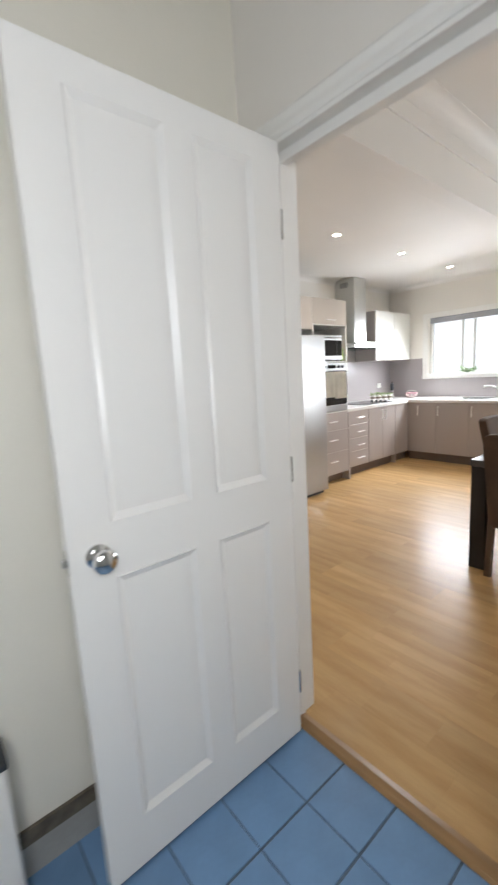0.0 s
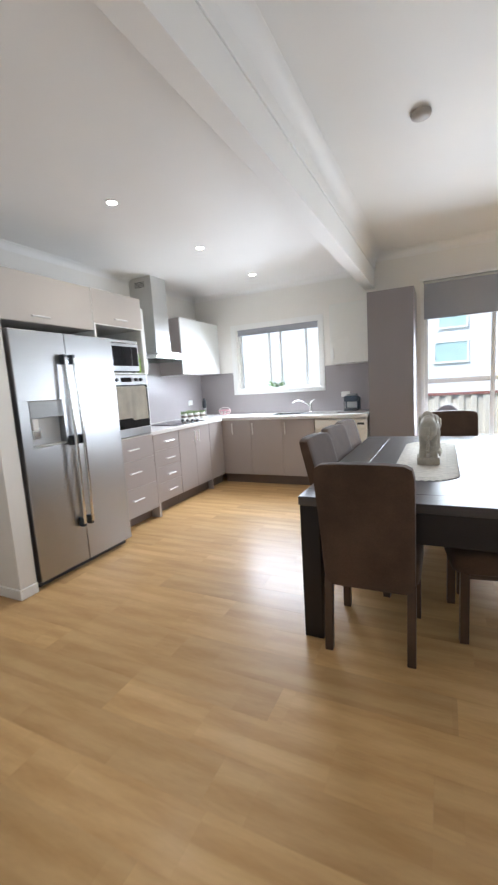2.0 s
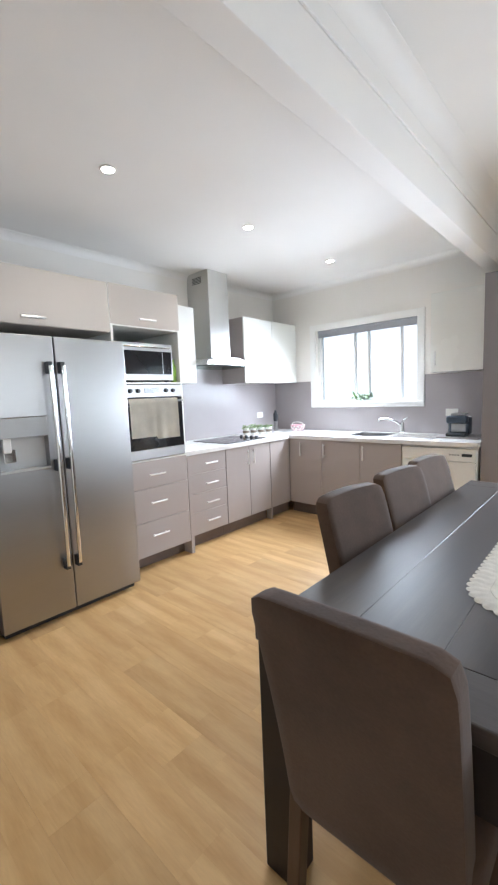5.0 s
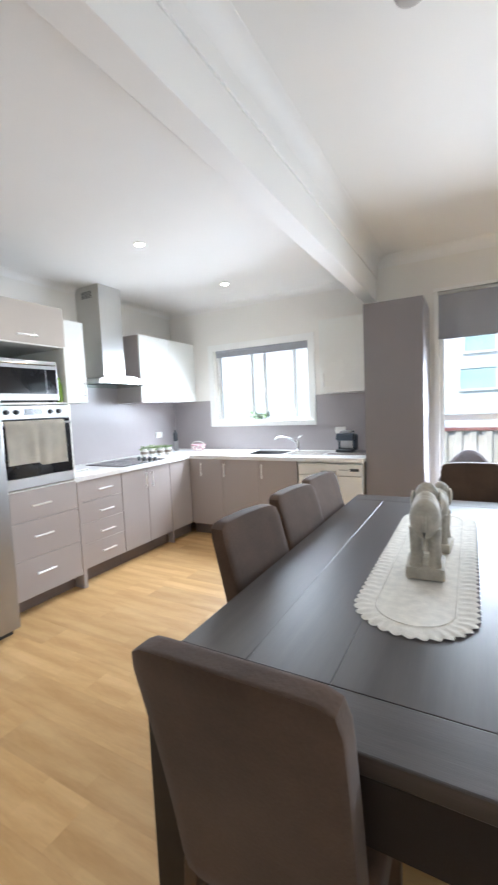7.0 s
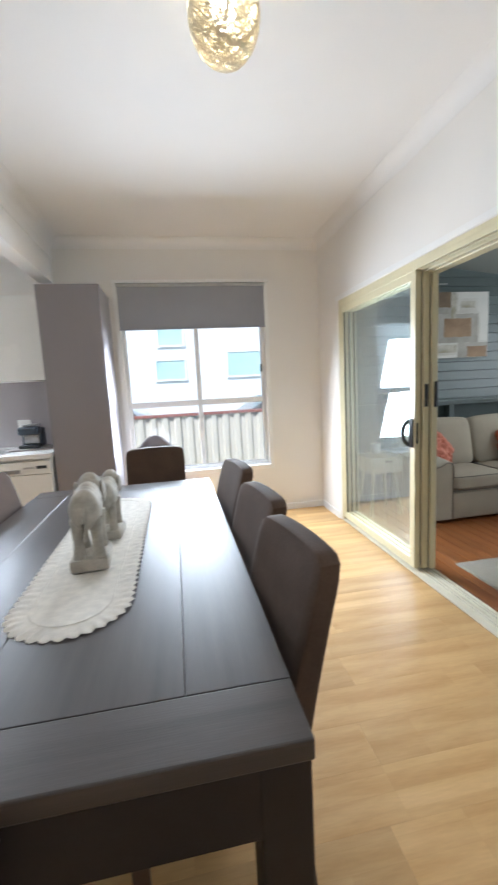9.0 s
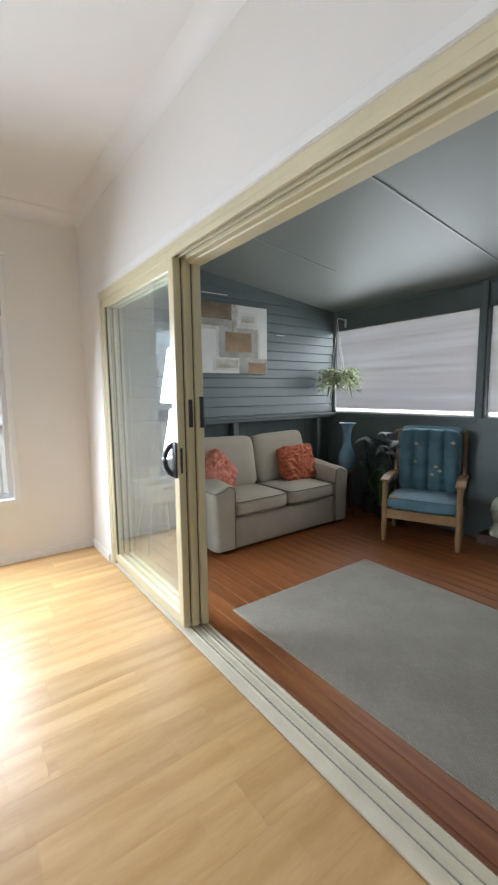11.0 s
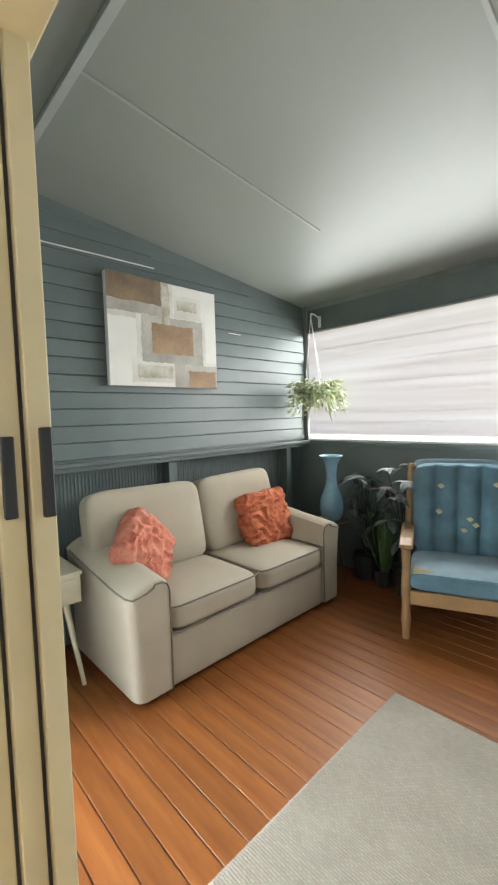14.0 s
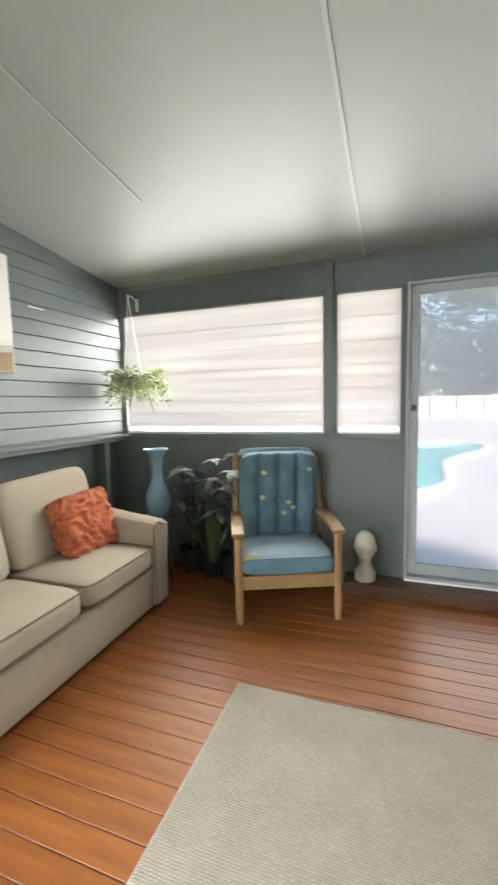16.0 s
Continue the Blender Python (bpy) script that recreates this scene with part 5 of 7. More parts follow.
# ---- sliding door ----
def slider():
    t = thing("door_2", 2.47, 5.04, 0, "cream aluminium sliding glass door, half open to the sunroom", "sliding door", kind="structure")
    y0, y1, top = 3.50, 6.46, 2.12
    xa, xb = 2.407, 2.562
    part("jamb", box(xa, xb, y1 - 0.035, y1, 0.0, top, 0.003), CREAM_ALU, t)
    part("jamb", box(xa, xb, y0, y0 + 0.035, 0.0, top, 0.003), CREAM_ALU, t)
    head = join(box(xa, xb, y0 + 0.035, y1 - 0.035, top - 0.03, top, 0.002), box(xa, xa + 0.018, y0 + 0.035, y1 - 0.035, top - 0.062, top - 0.03, 0.002), box(xa + 0.034, xa + 0.042, y0 + 0.035, y1 - 0.035, top - 0.066, top - 0.03, 0.001))
    part("head_track", head, CREAM_ALU, t)
    part("head_soffit", join(box(xa + 0.058, xa + 0.093, y0 + 0.035, y1 - 0.035, top - 0.078, top - 0.03, 0.002), box(xa + 0.094, xb + 0.012, y0 + 0.035, y1 - 0.035, top - 0.086, top - 0.03, 0.003)), CREAM_ALU, t)
    part("head_seal", join(box(xa + 0.018, xa + 0.034, y0 + 0.04, 5.26, top - 0.036, top - 0.0305), box(xa + 0.042, xa + 0.058, 4.45, 5.26, top - 0.036, top - 0.0305)), RUBBER, t)
    sill = join(box(xa + 0.001, xb, y0, y1, 0.0, 0.012, 0.002), *[box(x, x + 0.006, y0 + 0.035, y1 - 0.035, 0.012, 0.023, 0.001) for x in (xa + 0.046, xa + 0.064, xa + 0.098, xa + 0.116, xb - 0.008)])
    part("sill_track", sill, mat("pale_sill_aluminium", (0.70, 0.65, 0.51), 0.4, scale=8, vary=0.1), t)
    # strips between the track ridges, coloured darker than the sill
    part("sill_groove", join(box(xa + 0.052, xa + 0.064, y0 + 0.035, 5.26, 0.0125, 0.014), box(xa + 0.104, xa + 0.116, y0 + 0.035, 5.26, 0.0125, 0.014)), mat("grey_track_groove", (0.24, 0.22, 0.20), 0.6, scale=20, vary=0.4), t)

    def leaf(x, ya, yb, w=0.058):
        lo, hi = 0.034, top - 0.06
        p = part("door_panel", join(box(x, x + 0.043, ya, ya + w, lo, hi, 0.003), box(x, x + 0.043, yb - w * 0.7, yb, lo, hi, 0.003), box(x + 0.002, x + 0.028, ya + w, yb - w * 0.7, hi - 0.055, hi, 0.002), box(x + 0.002, x + 0.028, ya + w, yb - w * 0.7, lo, lo + 0.06, 0.002)), CREAM_ALU, t)
        g = part("pane", box(x + 0.013, x + 0.018, ya + w, yb - w * 0.7, lo + 0.06, hi - 0.055), SHEEN_PANE, p, "clear glass pane with a pale sheen mixed in")
        g.visible_shadow = False
        part("seal", join(box(x + 0.009, x + 0.022, ya + w, ya + w + 0.006, lo + 0.06, hi - 0.055), box(x + 0.009, x + 0.022, yb - w * 0.7 - 0.006, yb - w * 0.7, lo + 0.06, hi - 0.055)), RUBBER, p)
        if x < xa + 0.1:
            part("brush_seal", box(x + 0.0432, x + 0.0505, ya + 0.006, ya + 0.02, lo + 0.004, hi - 0.004), RUBBER, p, "dark brush seal")
        return p

    one = leaf(xa + 0.008, 5.222, 6.425)
    two = leaf(xa + 0.059, 5.205, 6.425, 0.055)
    three = leaf(xa + 0.110, 5.19, 6.425, 0.05)
    x, y = xa + 0.008, 5.254
    part("handle", join(tube([(x + 0.055 * (0.15 - math.sin(a)), y + 0.008 + 0.036 * math.sin(a), 1.0 - 0.088 * math.cos(a)) for a in [k * math.pi / 14 for k in range(15)]], 0.0145, 10), box(x - 0.014, x, y - 0.02, y + 0.025, 0.90, 1.10, 0.006)), DARK_PLASTIC, one, "black curved pull handle", True)
    part("strike", prism([(xa + 0.018, 0.93), (xa + 0.03, 0.93), (xa + 0.03, 1.07), (xa + 0.018, 1.07)], "y", 5.215, 5.223), DARK_PLASTIC, one)
    part("lock_plate", box(xa + 0.066, xa + 0.088, 5.192, 5.206, 1.18, 1.33, 0.003), DARK_PLASTIC, two, "black lock plate")
    part("lock_plate", box(xa + 0.128, xa + 0.149, 5.177, 5.215, 1.175, 1.345, 0.003), DARK_PLASTIC, three, "black lock plate")


slider()
structure("trim_slider", join(box(2.392, 2.399, 3.44, 3.50, 0, 2.18, 0.002), box(2.392, 2.399, 3.44, 6.50, 2.122, 2.16, 0.002)), TRIM, "narrow white trim round the sliding door", "trim")

# ---- sunroom walls ----
def cladding():
    z = 1.125
    wall = structure("cladding_north", box(2.57, SX1, SY1 + 0.012, SY1 + 0.1, 1.11, 2.64), GREEN_WALL, "dark green-grey horizontal weatherboards", "wall cladding")
    while z < 2.62:
        h = 0.098
        x1 = SX1 - 0.002 if z + h < 2.33 else SX1 - max(0, (z + h - 2.33) / 0.112) - 0.0
        if x1 < 2.8:
            break
        part("board", prism([(SY1 + 0.011, z), (SY1 - 0.002, z + 0.003), (SY1 + 0.004, z + h - 0.004), (SY1 + 0.011, z + h)], "x", 2.575, x1), GREEN_WALL, wall)
        z += h + 0.001


cladding()
structure("trim_rail_north", join(box(2.575, SX1, SY1 - 0.045, SY1 + 0.01, 1.085, 1.11, 0.004), box(2.575, SX1, SY1 - 0.02, SY1 + 0.01, 1.055, 1.085, 0.003)), GREEN_WALL, "dark green rail under the weatherboards", "rail")
for x in (2.62, 3.86, 5.10):
    structure("trim_stud", box(x - 0.03, x + 0.03, SY1 + 0.01, SY1 + 0.099, -0.02, 1.055, 0.003), GREEN_WALL, "dark green wall stud", "stud")
ribs = join(*[box(2.60 + 0.022 * k, 2.612 + 0.022 * k, SY1 + 0.094, SY1 + 0.0995, 0.0, 1.05) for k in range(124)])
tagged(part("beading", ribs, GREEN_WALL), "dark green ribbed panelling below the rail", "panelling", "", "stuff")
structure("trim_corner", box(SX1 - 0.03, SX1 - 0.001, SY1 - 0.03, SY1 + 0.009, 1.11, 2.32, 0.003), mat("grey_corner_post", (0.22, 0.235, 0.23), 0.5, scale=6), "grey corner post", "trim")
for a, b, lo, hi in (SW1, SW2):
    structure("trim_screen", join(box(SX1 - 0.018, SX1 - 0.001, a - 0.02, b + 0.02, lo - 0.035, lo, 0.003), box(SX1 - 0.014, SX1 - 0.001, a - 0.02, a, lo, hi, 0.002), box(SX1 - 0.014, SX1 - 0.001, b, min(b + 0.02, SY1 + 0.02), lo, hi, 0.002), box(SX1 - 0.014, SX1 - 0.001, a - 0.02, b + 0.0, hi, hi + 0.02, 0.002)), GREEN_WALL, "dark green screen surround", "trim")
structure("trim_post", box(SX1 - 0.03, SX1 - 0.001, 4.985, 5.04, 1.11, 2.32, 0.003), mat("grey_green_post", (0.15, 0.175, 0.18), 0.5, scale=6), "grey-green post between the screens", "post")


def screen_cloth():
    """Ribbed translucent sheeting, brighter and duller in level bands."""
    m = bpy.data.materials.new("translucent_screen")
    m.use_nodes = True
    nt = m.node_tree
    nt.nodes.remove(nt.nodes["Principled BSDF"])
    tr, df, mx = nt.nodes.new("ShaderNodeBsdfTranslucent"), nt.nodes.new("ShaderNodeBsdfDiffuse"), nt.nodes.new("ShaderNodeMixShader")
    tc, mp, no, rp = nt.nodes.new("ShaderNodeNewGeometry"), nt.nodes.new("ShaderNodeMapping"), nt.nodes.new("ShaderNodeTexNoise"), nt.nodes.new("ShaderNodeValToRGB")
    mp.inputs["Scale"].default_value = (0.1, 0.22, 7)
    no.inputs["Scale"].default_value, no.inputs["Detail"].default_value = 1.7, 4
    rp.color_ramp.elements[0].color, rp.color_ramp.elements[1].color = (0.67, 0.61, 0.545, 1), (0.79, 0.745, 0.69, 1)
    rp.color_ramp.elements[0].position, rp.color_ramp.elements[1].position = 0.3, 0.7
    nt.links.new(tc.outputs["Position"], mp.inputs[0])
    nt.links.new(mp.outputs[0], no.inputs["Vector"])
    nt.links.new(no.outputs["Fac"], rp.inputs[0])
    nt.links.new(rp.outputs[0], tr.inputs[0])
    df.inputs[0].default_value = (0.8, 0.8, 0.78, 1)
    mx.inputs[0].default_value = 0.1
    nt.links.new(tr.outputs[0], mx.inputs[1])
    nt.links.new(df.outputs[0], mx.inputs[2])
    nt.links.new(mx.outputs[0], nt.nodes["Material Output"].inputs[0])
    return m


CLOTH = screen_cloth()
for a, b, lo, hi in (SW1, SW2):
    t = thing("screen_blind", SX1 + 0.03, (a + b) / 2, lo, "white translucent striped screen blind in the opening", "blind", "screen blinds")
    n = 12
    for k in range(n):
        z0, z1 = lo + (hi - lo) * k / n, lo + (hi - lo) * (k + 1) / n
        x = SX1 + 0.030 + 0.003 * (k % 2)
        part("band", box(x, x + 0.002, a, b, z0 - 0.001, z1 + 0.001), CLOTH, t)
    part("bottom_rail", box(SX1 + 0.024, SX1 + 0.04, a, b, lo, lo + 0.012, 0.003), ALU, t)

# ceiling battens
GREY_BATTEN = mat("grey_batten_paint", (0.32, 0.34, 0.32), 0.4, scale=6, vary=0.06)


def batten(name, x0, x1, y, w=0.02):
    o = [(x0, slope(x0) - 0.006), (x1, slope(x1) - 0.006), (x1, slope(x1)), (x0, slope(x0))]
    return structure(name, prism(o, "y", y - w / 2, y + w / 2), GREY_BATTEN, "thin grey ceiling batten", "batten")


batten("trim_batten", 2.56, SX1, 4.78, 0.016)
batten("trim_batten", 2.95, 4.35, 5.87, 0.014)
batten("trim_batten", 2.56, SX1, 3.6)
structure("trim_ridge", box(2.91, 2.945, SY0, SY1, slope(2.925) - 0.02, slope(2.925) + 0.002, 0.003), GREY_BATTEN, "grey ceiling cover strip", "batten")
structure("trim_scotia", prism([(SX1, 2.33), (SX1 - 0.03, 2.334), (SX1, 2.30)], "y", SY0, SY1), GREEN_WALL, "dark green scotia", "trim")
tagged(part("cable", tube([(3.0, SY1 - 0.012, 2.327), (3.38, SY1 - 0.012, 2.333), (3.765, SY1 - 0.012, 2.336)], 0.004, 6), WHITE_PLASTIC, None, "", True), "thin white cable along the weatherboards", "cable")
tagged(part("cable", tube([(4.40, SY1 - 0.012, 1.992), (4.52, SY1 - 0.012, 1.992)], 0.004, 6), WHITE_PLASTIC, None, "", True), "short white cable clip on the weatherboards", "cable")


def pool_door():
    t = thing("door_3", SX1 + 0.02, 4.0, 0.10, "grey framed glass door to the pool, closed", "door", kind="structure")
    a, b, lo, hi = PD
    grey = mat("grey_door_aluminium", (0.35, 0.38, 0.39), 0.4, scale=5, vary=0.06)
    part("door_frame", join(box(SX1 - 0.03, SX1 + 0.06, b - 0.02, b, lo, hi, 0.003), box(SX1 - 0.03, SX1 + 0.06, a, a + 0.02, lo, hi, 0.003), box(SX1 - 0.03, SX1 + 0.06, a + 0.02, b - 0.02, hi - 0.02, hi, 0.003), box(SX1 - 0.05, SX1 + 0.06, a + 0.02, b - 0.02, lo, lo + 0.02, 0.003)), grey, t)
    part("door_leaf", join(box(SX1, SX1 + 0.03, b - 0.08, b - 0.022, lo + 0.022, hi - 0.022, 0.003), box(SX1, SX1 + 0.03, a + 0.022, a + 0.08, lo + 0.022, hi - 0.022, 0.003), box(SX1, SX1 + 0.03, a + 0.08, b - 0.08, hi - 0.08, hi - 0.022, 0.003), box(SX1, SX1 + 0.03, a + 0.08, b - 0.08, lo + 0.022, lo + 0.10, 0.003)), grey, t)
    g = part("pane", box(SX1 + 0.013, SX1 + 0.017, a + 0.08, b - 0.08, lo + 0.10, hi - 0.08), HAZY_PANE, t, "hazy glass pane, tinted to dim the outdoors")
    g.visible_shadow = False
    part("latch", box(SX1 - 0.02, SX1, b - 0.065, b - 0.035, 1.27, 1.31, 0.004), DARK_PLASTIC, t)
    part("threshold_strip", box(SX1 - 0.055, SX1 - 0.031, a, b, 0.085, 0.10, 0.002), ALU, t, "bright metal threshold strip")


pool_door()
# added filler step; the shade at the wall's foot is in its dark colour
structure("step_pool_door", box(SX1 - 0.185, SX1 - 0.0005, 3.45, 4.90, 0.0, 0.084, 0.004), mat("shade_dark_step", (0.10, 0.05, 0.026), 0.5, scale=4, vary=0.3, stretch=(7, 0.7, 1)), "low added step, coloured shade-dark, along the wall under the pool door", "step")

# ---- sunroom things ----
def sofa():
    t = thing("sofa", 3.98, 6.4, 0, "beige fabric two-seat sofa with dark piping and low arms", "sofa")
    x0, x1, yf, yb = 3.135, 4.76, 6.035, 6.80
    aw = 0.19
    part("base", box(x0 + aw, x1 - aw, yf + 0.015, yb - 0.05, 0.022, 0.285, 0.02, 3), SOFA, t, "", True)
    for s, xa in ((-1, x0), (1, x1 - aw)):
        # a straight-sided arm with a flared, softly crowned top; its outer front corner is rounded
        def section(y, top, inset):
            u = [(aw, 0.034), (aw, top - 0.05), (aw - 0.012, top - 0.016), (aw - 0.04, top), (aw - 0.08, top - 0.001), (0.05 + inset, top - 0.014), (0.012 + inset, top - 0.03), (-0.026 + inset, top - 0.058), (-0.018 + inset, top - 0.16), (-0.004 + inset, top - 0.32), (inset, 0.034)]
            return [(xa + p if s < 0 else xa + aw - p, y, z) for p, z in u]

        bm = bmesh.new()
        rings = []
        for k, (dy, inset, low) in enumerate(((0.0, 0.055, 0.016), (0.004, 0.036, 0.008), (0.014, 0.018, 0.002), (0.034, 0.005, 0.0), (0.06, 0.0, 0.0), (0.25, 0.0, 0.0), (0.45, 0.0, 0.0), (yb - yf - 0.03, 0.0, 0.0), (yb - yf, 0.02, 0.02))):
            y = yf + dy
            rings.append([bm.verts.new(p) for p in section(y, 0.595 + 0.09 * min(dy / 0.7, 1) ** 1.3 - low, inset)])
        for one, two in zip(rings, rings[1:]):
            for k in range(len(one)):
                bm.faces.new((one[k], one[(k + 1) % len(one)], two[(k + 1) % len(one)], two[k]))
        bm.faces.new(rings[0]), bm.faces.new(rings[-1][::-1])
        bmesh.ops.recalc_face_normals(bm, faces=bm.faces[:])
        arm = part("arm", bm, SOFA, t, "", True)
        cord = [(p[0], p[1] - 0.002, p[2]) for p in section(yf, 0.579, 0.055)[:7]]
        cord += [section(yf + dy, 0.595 + 0.09 * (dy / 0.7) ** 1.3 - low, inset)[7] for dy, inset, low in ((0.008, 0.026, 0.004), (0.034, 0.005, 0.0), (0.12, 0.0, 0.0), (0.25, 0.0, 0.0), (0.40, 0.0, 0.0), (0.55, 0.0, 0.0), (0.68, 0.0, 0.0))]
        part("piping", tube(cord, 0.0048, 6), PIPING, arm, "", True)
    xm = (x0 + x1) / 2
    part("back_frame", moved(cushion(x1 - x0 - 0.10, 0.16, 0.62, 0.0, 8, 7), pose(xm, yb - 0.075, 0.47, 6)), SOFA, t, "", True)
    for a, b in ((x0 + aw - 0.005, xm), (xm, x1 - aw + 0.005)):
        w = b - a - 0.006
        c = part("seat_cushion", moved(cushion(w, 0.60, 0.165, 0.22, 13, 7), pose((a + b) / 2, yf + 0.285, 0.37)), SOFA, t, "", True)
        for dz in (0.063, -0.066):
            part("piping", tube([(a + 0.006, yf + 0.54, 0.37 + dz), (a + 0.006, yf + 0.05, 0.37 + dz), (a + 0.012, yf + 0.008, 0.37 + dz), (a + 0.06, yf - 0.010, 0.37 + dz), (b - 0.06, yf - 0.010, 0.37 + dz), (b - 0.012, yf + 0.008, 0.37 + dz), (b - 0.006, yf + 0.05, 0.37 + dz), (b - 0.006, yf + 0.54, 0.37 + dz)], 0.0045, 6), PIPING, c, "", True)
    for a, b, tilt in ((x0 + 0.035, xm - 0.005, -1.5), (xm + 0.005, x1 - 0.11, 1.5)):
        w = b - a
        m = pose((a + b) / 2, yf + 0.60, 0.675, 76, 0, 0) @ pose(0, 0, 0, 0, 0, tilt)
        c = part("back_cushion", moved(cushion(w, 0.52, 0.20, 0.26, 13, 8), m), SOFA, t, "", True)
        rim = []
        for k in range(40):
            s = k / 40 * 2 * math.pi
            e = (abs(math.cos(s)) ** 9 + abs(math.sin(s)) ** 9) ** (-1 / 9)
            rim.append(tuple(m @ Vector((e * math.cos(s) * (w / 2 - 0.01), e * math.sin(s) * 0.24, 0.058))))
        part("piping", tube(rim, 0.0045, 6, True), PIPING, c, "", True)
    for x in (x0 + 0.10, x1 - 0.10):
        for y in (yf + 0.12, yb - 0.12):
            part("foot", box(x - 0.025, x + 0.025, y - 0.025, y + 0.025, 0, 0.036), DARK_PLASTIC, t)


sofa()


def ruffled(name, m, w, d, material, label, seed):
    """A square cushion covered with crumpled ruffles."""
    bm = cushion(w, d, 0.15, 0.42, 34, 9)
    bm.normal_update()
    for v in bm.verts:
        a = noise.noise(Vector((v.co.x * 15 + seed, v.co.y * 24, v.co.z * 9)))
        b = noise.noise(Vector((v.co.x * 60, v.co.y * 44 + seed, v.co.z * 30)))
        ridge = 1 - abs(a) * 2.2
        v.co += v.normal * (0.020 * ridge + 0.010 * b)
    return tagged(part(name, moved(bm, m), material, None, "", True), label, "cushion", "ruffled cushions")


ruffled("throw_cushion", pose(4.41, 6.44, 0.605, 70, 0, -6) @ pose(0, 0, 0, 0, 0, 3), 0.40, 0.36, RUST, "rust orange ruffled throw cushion propped on the sofa", 3)
ruffled("throw_cushion", pose(3.415, 6.42, 0.625, 62, 0, 30) @ pose(0, 0, 0, 0, 0, 34), 0.36, 0.33, CORAL, "coral ruffled throw cushion tipped against the sofa arm", 8)


def side_table():
    t = thing("side_table", 2.88, 6.59, 0, "small pale limed wood side table with splayed legs", "side table")
    x0, x1, y0, y1 = 2.70, 3.062, 6.42, 6.765
    part("top", box(x0, x1, y0, y1, 0.58, 0.60, 0.004), CREAM_TABLE, t)
    part("body", box(x0 + 0.008, x1 - 0.008, y0 + 0.008, y1 - 0.008, 0.44, 0.58, 0.004), CREAM_TABLE, t)
    part("drawer", box(x0 + 0.02, x1 - 0.02, y0 + 0.002, y0 + 0.009, 0.452, 0.568, 0.002), CREAM_TABLE, t)
    part("finger_slot", box(x1 - 0.20, x1 - 0.12, y0 - 0.0005, y0 + 0.002, 0.545, 0.566, 0.0005, 1), KICK, t, "dark finger slot")
    for sx, x in ((-1, x0 + 0.07), (1, x1 - 0.07)):
        for sy, y in ((-1, y0 + 0.07), (1, y1 - 0.07)):
            part("leg", tube([(x, y, 0.44), (x + sx * 0.055, y + sy * 0.055, 0.0)], [0.017, 0.011], 10), CREAM_TABLE, t, "", True)


side_table()
tagged(part("white_pot", lathe([(0.036, 0), (0.042, 0.008), (0.05, 0.07), (0.052, 0.10), (0.046, 0.10), (0.043, 0.07), (0.001, 0.02)], 2.90, 6.69, 0.6, 24), WHITE_PLASTIC, None, "", True), "small white ceramic pot on the side table", "pot")


